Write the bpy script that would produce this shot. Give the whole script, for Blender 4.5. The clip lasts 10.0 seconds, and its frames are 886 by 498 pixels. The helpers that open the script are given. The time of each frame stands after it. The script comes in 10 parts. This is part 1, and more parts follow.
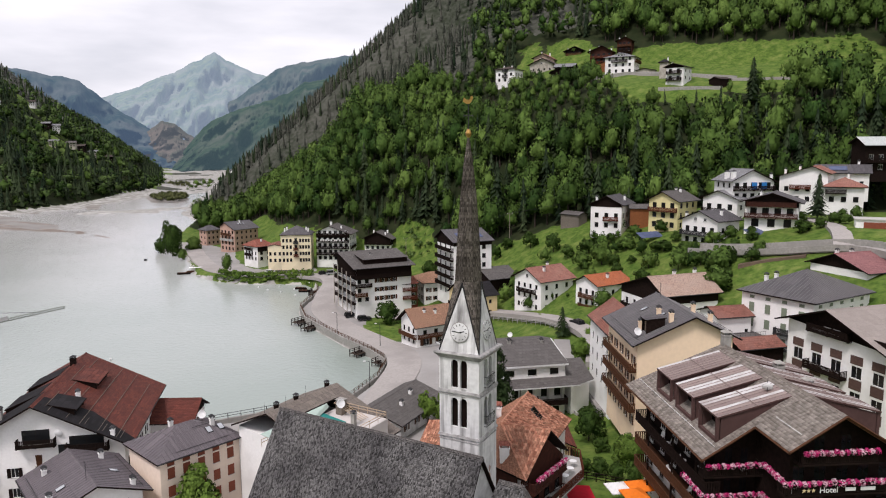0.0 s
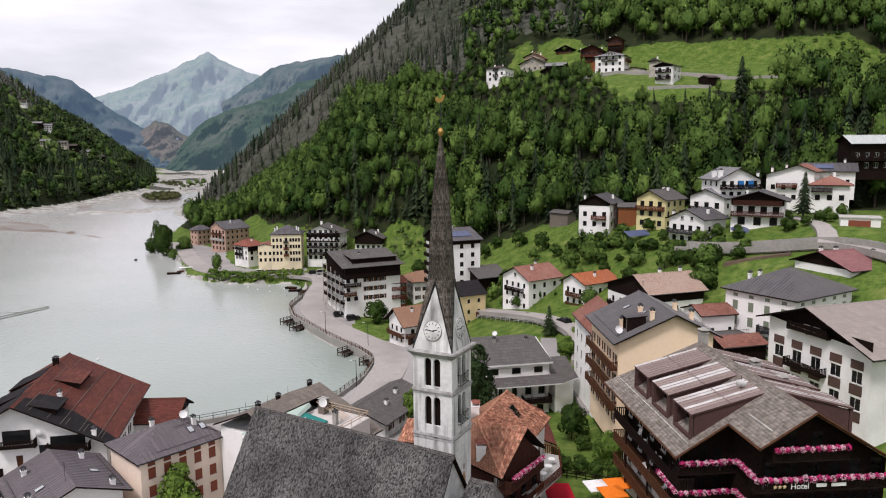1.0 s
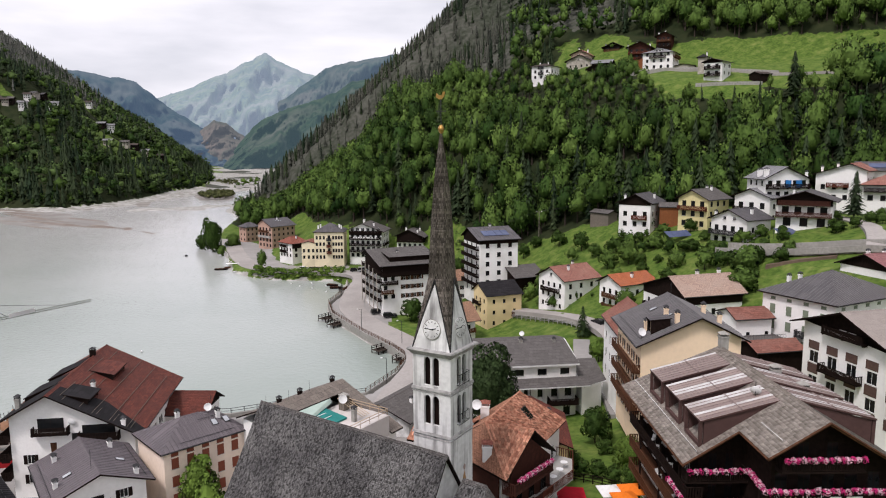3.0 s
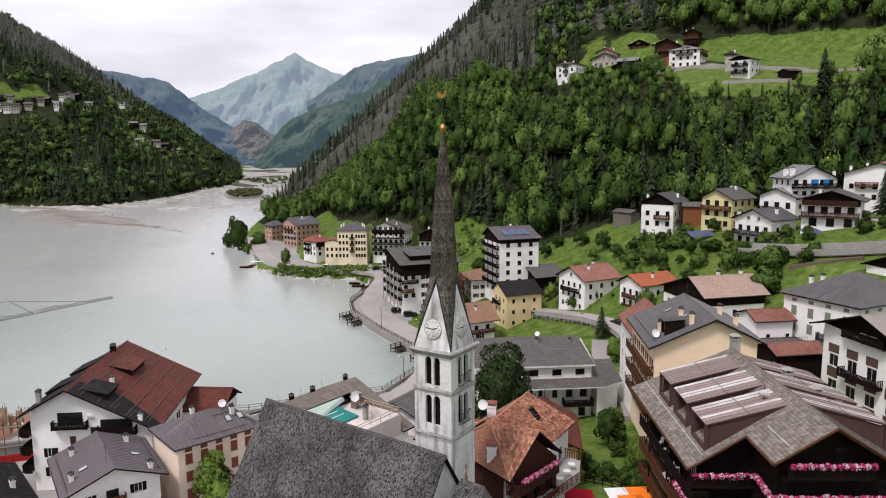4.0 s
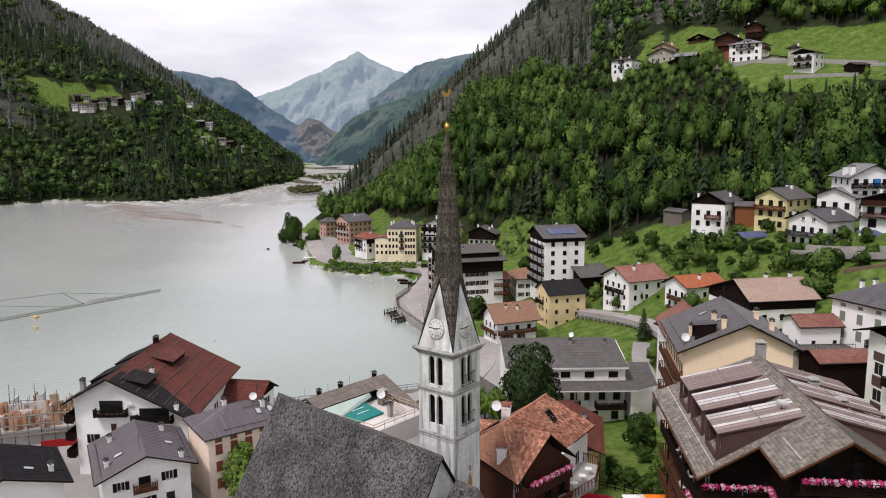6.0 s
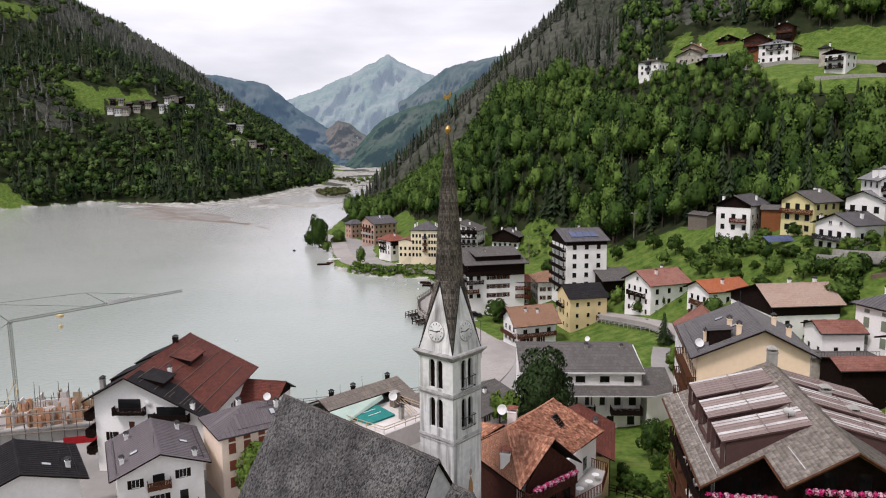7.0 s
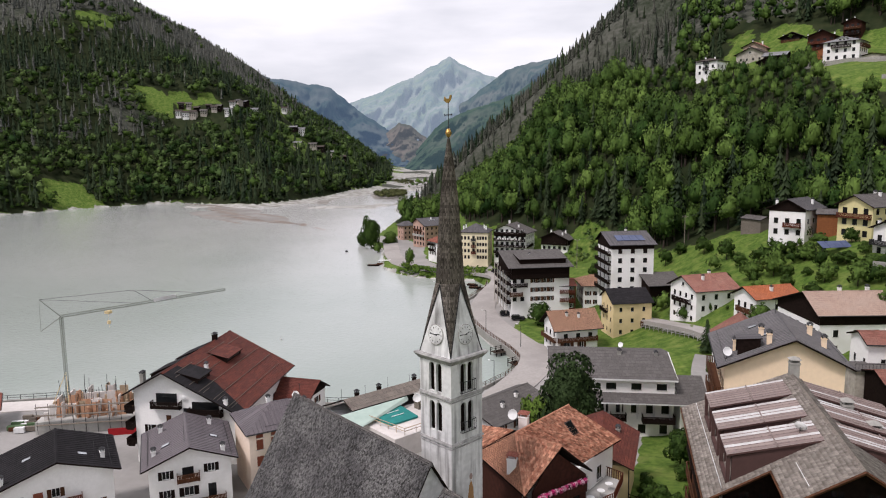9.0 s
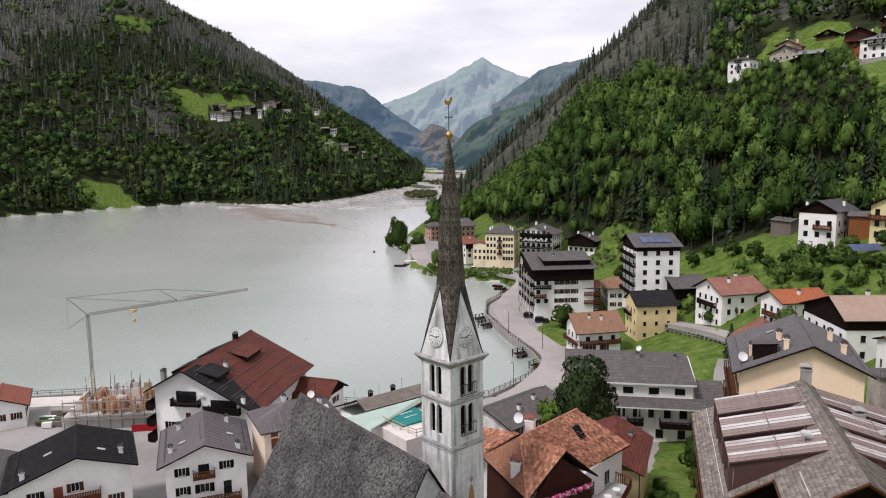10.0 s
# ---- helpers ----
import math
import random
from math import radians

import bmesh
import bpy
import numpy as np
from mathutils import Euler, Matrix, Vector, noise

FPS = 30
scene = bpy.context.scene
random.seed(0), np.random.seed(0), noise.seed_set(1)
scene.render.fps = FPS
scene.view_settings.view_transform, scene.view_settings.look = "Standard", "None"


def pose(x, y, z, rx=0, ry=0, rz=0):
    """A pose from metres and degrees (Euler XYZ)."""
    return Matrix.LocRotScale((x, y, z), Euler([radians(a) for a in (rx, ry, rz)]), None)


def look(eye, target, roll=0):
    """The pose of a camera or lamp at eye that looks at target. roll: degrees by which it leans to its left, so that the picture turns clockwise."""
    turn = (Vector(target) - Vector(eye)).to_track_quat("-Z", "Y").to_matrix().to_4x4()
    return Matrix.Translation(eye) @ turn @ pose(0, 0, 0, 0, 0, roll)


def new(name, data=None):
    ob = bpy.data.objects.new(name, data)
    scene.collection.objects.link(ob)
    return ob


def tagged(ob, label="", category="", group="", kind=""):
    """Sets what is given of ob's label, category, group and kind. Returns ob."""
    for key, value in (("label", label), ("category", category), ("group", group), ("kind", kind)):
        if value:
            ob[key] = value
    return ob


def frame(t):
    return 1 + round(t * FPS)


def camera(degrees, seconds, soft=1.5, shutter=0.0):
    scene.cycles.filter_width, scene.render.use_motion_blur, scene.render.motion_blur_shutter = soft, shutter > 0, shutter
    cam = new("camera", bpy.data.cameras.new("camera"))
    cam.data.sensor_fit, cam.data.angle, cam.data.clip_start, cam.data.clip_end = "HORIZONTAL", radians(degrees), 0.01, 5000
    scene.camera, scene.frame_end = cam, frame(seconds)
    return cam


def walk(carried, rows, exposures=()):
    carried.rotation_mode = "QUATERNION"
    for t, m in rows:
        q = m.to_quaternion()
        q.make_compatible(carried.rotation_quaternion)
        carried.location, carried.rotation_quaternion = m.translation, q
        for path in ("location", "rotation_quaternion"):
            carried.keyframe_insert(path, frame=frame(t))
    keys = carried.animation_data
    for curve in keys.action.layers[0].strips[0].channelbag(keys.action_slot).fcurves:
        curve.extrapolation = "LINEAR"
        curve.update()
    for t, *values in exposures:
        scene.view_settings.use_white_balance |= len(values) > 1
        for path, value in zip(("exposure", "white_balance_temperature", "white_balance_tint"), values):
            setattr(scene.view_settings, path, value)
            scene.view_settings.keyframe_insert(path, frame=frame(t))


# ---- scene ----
cam = camera(64.1, 10.0, 1.1)
PATH = [
    (0, (-0.893, -60.864, 53.424), (-0.945, -58.884, 53.142), -0.3),
    (0.5, (0.034, -60.893, 53.414), (-0.004, -58.913, 53.131), -0.3),
    (1, (1.029, -60.897, 53.356), (0.991, -58.918, 53.072), -0.4),
    (1.5, (2.051, -60.753, 53.311), (1.985, -58.775, 53.026), -0.4),
    (2, (3.2, -60.57, 53.257), (3.093, -58.594, 52.971), -0.4),
    (2.5, (4.349, -60.364, 53.18), (4.203, -58.39, 52.894), -0.4),
    (4, (7.674, -59.727, 53.174), (7.412, -57.765, 52.886), -0.5),
    (4.5, (8.843, -59.485, 53.187), (8.54, -57.53, 52.896), -0.5),
    (5, (9.974, -59.238, 53.192), (9.63, -57.29, 52.9), -0.6),
    (5.5, (11.168, -58.922, 53.254), (10.78, -56.982, 52.959), -0.6),
    (7, (14.692, -57.948, 53.271), (14.183, -56.036, 52.985), -0.6),
    (7.5, (15.89, -57.576, 53.272), (15.337, -55.675, 52.987), -0.7),
    (8, (17.14, -57.191, 53.307), (16.543, -55.303, 53.022), -0.7),
    (8.5, (18.352, -56.789, 53.29), (17.72, -54.913, 53.005), -0.7),
    (9, (19.552, -56.385, 53.31), (18.88, -54.522, 53.031), -0.7),
    (9.5, (20.841, -55.873, 53.358), (20.123, -54.028, 53.08), -0.7),
    (10, (22.057, -55.348, 53.415), (21.3, -53.518, 53.139), -0.8),
]
walk(cam, [(t, look(eye, target, roll)) for t, eye, target, roll in PATH], [(0, 0.37, 6430, 20), (10, 0.37, 6430, 20)])

# ---- sky and sun ----
SUN_AZ, SUN_EL = 212.0, 58.0
world = bpy.data.worlds.new("overcast_sky")
scene.world = world
world.use_nodes = True
wn, wl = world.node_tree.nodes, world.node_tree.links
wn.clear()
w_out, w_bg = wn.new("ShaderNodeOutputWorld"), wn.new("ShaderNodeBackground")
w_sky = wn.new("ShaderNodeTexSky")
w_sky.sky_type, w_sky.sun_disc = "NISHITA", False
w_sky.sun_elevation, w_sky.sun_rotation = radians(SUN_EL), radians(SUN_AZ)
w_tc, w_map, w_noise = wn.new("ShaderNodeTexCoord"), wn.new("ShaderNodeMapping"), wn.new("ShaderNodeTexNoise")
w_map.inputs["Scale"].default_value = (1.6, 1.6, 7.0)
w_noise.inputs["Scale"].default_value, w_noise.inputs["Detail"].default_value = 1.7, 6.0
w_ramp = wn.new("ShaderNodeValToRGB")
w_ramp.color_ramp.elements[0].position, w_ramp.color_ramp.elements[0].color = 0.36, (5.5, 5.78, 6.0, 1)
w_ramp.color_ramp.elements[1].position, w_ramp.color_ramp.elements[1].color = 0.64, (8.5, 8.6, 8.6, 1)
w_mix = wn.new("ShaderNodeMixRGB")
w_mix.inputs[0].default_value = 0.93
w_bg.inputs["Strength"].default_value = 0.1
wl.new(w_tc.outputs["Generated"], w_map.inputs["Vector"])
wl.new(w_map.outputs["Vector"], w_noise.inputs["Vector"])
wl.new(w_noise.outputs["Fac"], w_ramp.inputs["Fac"])
wl.new(w_sky.outputs["Color"], w_mix.inputs[1])
wl.new(w_ramp.outputs["Color"], w_mix.inputs[2])
wl.new(w_mix.outputs["Color"], w_bg.inputs["Color"])
wl.new(w_bg.outputs["Background"], w_out.inputs["Surface"])
sun = new("sun", bpy.data.lights.new("sun", "SUN"))
sun.data.energy, sun.data.angle, sun.data.color = 2.0, radians(11), (1.0, 0.965, 0.91)
sun.matrix_world = look((0, 0, 200), (math.sin(radians(SUN_AZ)) * -100, math.cos(radians(SUN_AZ)) * -100, 200 - 100 * math.tan(radians(SUN_EL))))


# ---- materials ----
def material(name, base, second=None, scale=1.0, rough=0.8, metal=0.0, bump=0.15, detail=6.0, third=None, big=0.06, spec=0.08, coords="Object", rnd=0.0):
    """Two-scale procedural paint: fine grain between base and second, broad stains towards third."""
    m = bpy.data.materials.new(name)
    m.use_nodes = True
    n, l = m.node_tree.nodes, m.node_tree.links
    b = n["Principled BSDF"]
    b.inputs["Roughness"].default_value, b.inputs["Metallic"].default_value = rough, metal
    b.inputs["Specular IOR Level"].default_value = spec
    second = second or tuple(c * 0.8 for c in base)
    third = third or tuple(c * 0.7 for c in base)
    tc = n.new("ShaderNodeTexCoord")
    fine, broad = n.new("ShaderNodeTexNoise"), n.new("ShaderNodeTexNoise")
    fine.inputs["Scale"].default_value, fine.inputs["Detail"].default_value = scale, detail
    broad.inputs["Scale"].default_value, broad.inputs["Detail"].default_value = scale * big, 5.0
    l.new(tc.outputs[coords], fine.inputs["Vector"])
    l.new(tc.outputs[coords], broad.inputs["Vector"])
    r1, r2 = n.new("ShaderNodeValToRGB"), n.new("ShaderNodeValToRGB")
    r1.color_ramp.elements[0].position, r1.color_ramp.elements[1].position = 0.35, 0.68
    r1.color_ramp.elements[0].color, r1.color_ramp.elements[1].color = (*base, 1), (*second, 1)
    r2.color_ramp.elements[0].position, r2.color_ramp.elements[1].position = 0.45, 0.72
    l.new(fine.outputs["Fac"], r1.inputs["Fac"])
    l.new(broad.outputs["Fac"], r2.inputs["Fac"])
    mix = n.new("ShaderNodeMixRGB")
    mix.inputs[2].default_value = (*third, 1)
    l.new(r2.outputs["Color"], mix.inputs[0])
    l.new(r1.outputs["Color"], mix.inputs[1])
    out = mix.outputs["Color"]
    if rnd:
        info, hsv, ma = n.new("ShaderNodeObjectInfo"), n.new("ShaderNodeHueSaturation"), n.new("ShaderNodeMapRange")
        ma.inputs["To Min"].default_value, ma.inputs["To Max"].default_value = 1 - rnd, 1 + rnd
        l.new(info.outputs["Random"], ma.inputs["Value"])
        l.new(ma.outputs["Result"], hsv.inputs["Value"])
        l.new(out, hsv.inputs["Color"])
        out = hsv.outputs["Color"]
    l.new(out, b.inputs["Base Color"])
    if bump:
        bp = n.new("ShaderNodeBump")
        bp.inputs["Strength"].default_value, bp.inputs["Distance"].default_value = bump, 0.05
        l.new(fine.outputs["Fac"], bp.inputs["Height"])
        l.new(bp.outputs["Normal"], b.inputs["Normal"])
    return m


def roof_material(name, base, second, course, width, rough=0.75, bump=0.7, metal=0.0, moss=None, offset=0.5, mortar=0.02, vary=1.0, joint=0.45):
    """Courses of tiles, shingles or sheets: across by the plan, up by the height, each piece with its own shade."""
    m = bpy.data.materials.new(name)
    m.use_nodes = True
    n, l = m.node_tree.nodes, m.node_tree.links
    b = n["Principled BSDF"]
    b.inputs["Roughness"].default_value, b.inputs["Metallic"].default_value = rough, metal
    b.inputs["Specular IOR Level"].default_value = 0.3 if rough < 0.6 else 0.08
    tc, sep, nor = n.new("ShaderNodeTexCoord"), n.new("ShaderNodeSeparateXYZ"), n.new("ShaderNodeSeparateXYZ")
    l.new(tc.outputs["Object"], sep.inputs[0])
    l.new(tc.outputs["Normal"], nor.inputs[0])
    ax, ay, gt = n.new("ShaderNodeMath"), n.new("ShaderNodeMath"), n.new("ShaderNodeMath")
    ax.operation = ay.operation = "ABSOLUTE"
    gt.operation = "GREATER_THAN"
    l.new(nor.outputs["X"], ax.inputs[0])
    l.new(nor.outputs["Y"], ay.inputs[0])
    l.new(ax.outputs[0], gt.inputs[0])
    l.new(ay.outputs[0], gt.inputs[1])
    pick = n.new("ShaderNodeMix")
    l.new(gt.outputs[0], pick.inputs["Factor"])
    l.new(sep.outputs["X"], pick.inputs[2])
    l.new(sep.outputs["Y"], pick.inputs[3])
    up = n.new("ShaderNodeMath")
    up.operation = "MULTIPLY"
    up.inputs[1].default_value = 2.3
    l.new(sep.outputs["Z"], up.inputs[0])
    vec = n.new("ShaderNodeCombineXYZ")
    l.new(pick.outputs[0], vec.inputs["X"])
    l.new(up.outputs[0], vec.inputs["Y"])
    br = n.new("ShaderNodeTexBrick")
    br.offset = offset
    br.inputs["Color1"].default_value, br.inputs["Color2"].default_value = (*base, 1), (*second, 1)
    br.inputs["Mortar"].default_value = (*[c * joint for c in base], 1)
    br.inputs["Scale"].default_value, br.inputs["Mortar Size"].default_value = 1.0, mortar
    br.inputs["Brick Width"].default_value, br.inputs["Row Height"].default_value = width, course
    br.inputs["Mortar Smooth"].default_value = 0.2
    l.new(vec.outputs[0], br.inputs["Vector"])
    ns, n2 = n.new("ShaderNodeTexNoise"), n.new("ShaderNodeTexNoise")
    ns.inputs["Scale"].default_value, ns.inputs["Detail"].default_value = 0.35, 7.0
    n2.inputs["Scale"].default_value, n2.inputs["Detail"].default_value = 6.0, 4.0
    l.new(tc.outputs["Object"], ns.inputs["Vector"])
    l.new(tc.outputs["Object"], n2.inputs["Vector"])
    r = n.new("ShaderNodeValToRGB")
    r.color_ramp.elements[0].position, r.color_ramp.elements[1].position = 0.42, 0.68
    l.new(ns.outputs["Fac"], r.inputs["Fac"])
    mix = n.new("ShaderNodeMixRGB")
    mix.inputs[2].default_value = (*(moss or tuple(0.72 * c for c in base)), 1)
    l.new(r.outputs["Color"], mix.inputs[0])
    l.new(br.outputs["Color"], mix.inputs[1])
    half = n.new("ShaderNodeMixRGB")
    half.inputs[0].default_value = 0.45
    l.new(br.outputs["Color"], half.inputs[1])
    l.new(mix.outputs["Color"], half.inputs[2])
    hsv, mr = n.new("ShaderNodeHueSaturation"), n.new("ShaderNodeMapRange")
    mr.inputs["From Min"].default_value, mr.inputs["From Max"].default_value = 0.3, 0.7
    mr.inputs["To Min"].default_value, mr.inputs["To Max"].default_value = 1 - 0.3 * vary, 1 + 0.3 * vary
    l.new(n2.outputs["Fac"], mr.inputs["Value"])
    l.new(mr.outputs["Result"], hsv.inputs["Value"])
    l.new(half.outputs["Color"], hsv.inputs["Color"])
    l.new(hsv.outputs["Color"], b.inputs["Base Color"])
    # each course steps down to the one below it
    fr, wv = n.new("ShaderNodeMath"), n.new("ShaderNodeMath")
    fr.operation, wv.operation = "FRACT", "DIVIDE"
    wv.inputs[1].default_value = course
    l.new(up.outputs[0], wv.inputs[0])
    l.new(wv.outputs[0], fr.inputs[0])
    hs = n.new("ShaderNodeMath")
    hs.operation = "SUBTRACT"
    l.new(br.outputs["Fac"], hs.inputs[1])
    inv = n.new("ShaderNodeMath")
    inv.operation = "SUBTRACT"
    inv.inputs[0].default_value = 1.0
    l.new(fr.outputs[0], inv.inputs[1])
    l.new(inv.outputs[0], hs.inputs[0])
    bp = n.new("ShaderNodeBump")
    bp.inputs["Strength"].default_value, bp.inputs["Distance"].default_value = bump, 0.06
    l.new(hs.outputs[0], bp.inputs["Height"])
    l.new(bp.outputs["Normal"], b.inputs["Normal"])
    return m


def leaf_material(name, dark, light, scale=0.1, lo=0.68, hi=1.3, rough=0.65):
    """Foliage: patches tree by tree, and each leaf clump its own shade."""
    m = bpy.data.materials.new(name)
    m.use_nodes = True
    n, l = m.node_tree.nodes, m.node_tree.links
    b = n["Principled BSDF"]
    b.inputs["Roughness"].default_value, b.inputs["Specular IOR Level"].default_value = rough, 0.05
    tc, ns, geo = n.new("ShaderNodeTexCoord"), n.new("ShaderNodeTexNoise"), n.new("ShaderNodeNewGeometry")
    ns.inputs["Scale"].default_value, ns.inputs["Detail"].default_value = scale, 3.0
    l.new(tc.outputs["Object"], ns.inputs["Vector"])
    r = n.new("ShaderNodeValToRGB")
    r.color_ramp.elements[0].position, r.color_ramp.elements[1].position = 0.36, 0.66
    r.color_ramp.elements[0].color, r.color_ramp.elements[1].color = (*dark, 1), (*light, 1)
    l.new(ns.outputs["Fac"], r.inputs["Fac"])
    mr, hsv = n.new("ShaderNodeMapRange"), n.new("ShaderNodeHueSaturation")
    mr.inputs["To Min"].default_value, mr.inputs["To Max"].default_value = lo, hi
    l.new(geo.outputs["Random Per Island"], mr.inputs["Value"])
    l.new(mr.outputs["Result"], hsv.inputs["Value"])
    l.new(r.outputs["Color"], hsv.inputs["Color"])
    l.new(hsv.outputs["Color"], b.inputs["Base Color"])
    return m


def foliage_material(name, dark, light, fine=0.9, lo=0.74, hi=1.26, rough=0.6):
    """Leaves: a colour for each tree, mottled within the crown, each clump its own shade, lit as a rounded mass."""
    m = bpy.data.materials.new(name)
    m.use_nodes = True
    n, l = m.node_tree.nodes, m.node_tree.links
    b = n["Principled BSDF"]
    b.inputs["Roughness"].default_value, b.inputs["Specular IOR Level"].default_value = rough, 0.05
    tc, ns, geo, sh, nr = n.new("ShaderNodeTexCoord"), n.new("ShaderNodeTexNoise"), n.new("ShaderNodeNewGeometry"), n.new("ShaderNodeAttribute"), n.new("ShaderNodeAttribute")
    sh.attribute_name, nr.attribute_name = "shade", "mass_normal"
    ns.inputs["Scale"].default_value, ns.inputs["Detail"].default_value = fine, 4.0
    l.new(tc.outputs["Object"], ns.inputs["Vector"])
    ad = n.new("ShaderNodeMath")
    ad.operation, ad.inputs[1].default_value = "MULTIPLY_ADD", 0.9
    l.new(ns.outputs["Fac"], ad.inputs[0])
    off = n.new("ShaderNodeMath")
    off.operation, off.inputs[1].default_value = "SUBTRACT", 0.45
    l.new(sh.outputs["Fac"], off.inputs[0])
    l.new(off.outputs[0], ad.inputs[2])
    r = n.new("ShaderNodeValToRGB")
    r.color_ramp.elements[0].position, r.color_ramp.elements[1].position = 0.02, 0.98
    r.color_ramp.elements[0].color, r.color_ramp.elements[1].color = (*dark, 1), (*light, 1)
    l.new(ad.outputs[0], r.inputs["Fac"])
    mr, hsv = n.new("ShaderNodeMapRange"), n.new("ShaderNodeHueSaturation")
    mr.inputs["To Min"].default_value, mr.inputs["To Max"].default_value = lo, hi
    l.new(geo.outputs["Random Per Island"], mr.inputs["Value"])
    l.new(mr.outputs["Result"], hsv.inputs["Value"])
    l.new(r.outputs["Color"], hsv.inputs["Color"])
    l.new(hsv.outputs["Color"], b.inputs["Base Color"])
    l.new(nr.outputs["Vector"], b.inputs["Normal"])
    return m


WHITE = material("white_plaster", (0.87, 0.86, 0.84), (0.82, 0.81, 0.79), 3.0, 0.9, third=(0.68, 0.67, 0.64))
OLDWHITE = material("weathered_limewash", (0.74, 0.74, 0.73), (0.63, 0.63, 0.62), 2.5, 0.92, third=(0.34, 0.34, 0.33), big=0.2)
def limewash_material():
    """Old limewash with rain streaks that run down the wall."""
    m = material("streaked_limewash", (0.74, 0.74, 0.73), (0.64, 0.64, 0.63), 2.5, 0.92, third=(0.40, 0.40, 0.39), big=0.16)
    n, l = m.node_tree.nodes, m.node_tree.links
    tc, mp, ns, r, mix = n.new("ShaderNodeTexCoord"), n.new("ShaderNodeMapping"), n.new("ShaderNodeTexNoise"), n.new("ShaderNodeValToRGB"), n.new("ShaderNodeMixRGB")
    mp.inputs["Scale"].default_value = (1.6, 1.6, 0.14)
    ns.inputs["Scale"].default_value, ns.inputs["Detail"].default_value = 1.0, 8.0
    r.color_ramp.elements[0].position, r.color_ramp.elements[1].position = 0.50, 0.74
    mix.inputs[2].default_value = (0.17, 0.165, 0.16, 1)
    b = n["Principled BSDF"]
    old = b.inputs["Base Color"].links[0].from_socket
    l.new(tc.outputs["Object"], mp.inputs["Vector"])
    l.new(mp.outputs["Vector"], ns.inputs["Vector"])
    l.new(ns.outputs["Fac"], r.inputs["Fac"])
    l.new(r.outputs["Color"], mix.inputs[0])
    l.new(old, mix.inputs[1])
    l.new(mix.outputs["Color"], b.inputs["Base Color"])
    return m


LIMEWASH = limewash_material()
WORNSTONE = material("weathered_cornice_stone", (0.44, 0.43, 0.42), (0.30, 0.295, 0.285), 2.5, 0.95, third=(0.15, 0.148, 0.142), big=0.4)
PEACH = material("peach_plaster", (0.90, 0.70, 0.50), (0.85, 0.66, 0.47), 2.0, 0.9)
BEIGE = material("cream_plaster", (0.86, 0.72, 0.60), (0.80, 0.66, 0.55), 2.0, 0.9)
YELLOW = material("yellow_plaster", (0.74, 0.59, 0.33), (0.68, 0.54, 0.31), 2.0, 0.9)
LEMON = material("lemon_plaster", (0.74, 0.66, 0.34), (0.68, 0.61, 0.33), 2.0, 0.9)
PALEYEL = material("pale_yellow_plaster", (0.78, 0.69, 0.48), (0.72, 0.63, 0.45), 2.0, 0.9)
PINK = material("pink_plaster", (0.50, 0.33, 0.26), (0.44, 0.29, 0.23), 2.0, 0.9)
STONE = material("grey_stone", (0.36, 0.35, 0.32), (0.25, 0.24, 0.22), 1.6, 0.95, bump=0.5)
CONCRETE = material("concrete", (0.46, 0.45, 0.42), (0.38, 0.37, 0.35), 1.5, 0.9)
DARKWOOD = material("dark_stained_wood", (0.018, 0.011, 0.009), (0.009, 0.006, 0.005), 2.5, 0.8, bump=0.4, spec=0.04)
BROWNWOOD = material("brown_wood", (0.105, 0.045, 0.023), (0.056, 0.025, 0.014), 2.5, 0.65, bump=0.3)
REDWOOD = material("red_brown_wood", (0.125, 0.036, 0.020), (0.07, 0.022, 0.013), 2.5, 0.65, bump=0.3)
GREYWOOD = material("grey_weathered_wood", (0.22, 0.19, 0.16), (0.13, 0.11, 0.09), 3.0, 0.9, bump=0.4)
GLASS = material("window_glass", (0.008, 0.009, 0.010), (0.016, 0.017, 0.018), 0.6, 0.12, bump=0.0, spec=0.3)
METAL = material("dark_metal", (0.035, 0.035, 0.037), (0.055, 0.055, 0.056), 2.0, 0.55, 0.3, bump=0.0)
WHITEPAINT = material("white_paint", (0.78, 0.78, 0.77), (0.70, 0.70, 0.69), 2.0, 0.6)
SAGE = material("sage_shutter_paint", (0.22, 0.26, 0.19), (0.18, 0.215, 0.155), 2.0, 0.7)
GREENPAINT = material("green_shutter_paint", (0.10, 0.16, 0.08), (0.08, 0.13, 0.07), 2.0, 0.7)
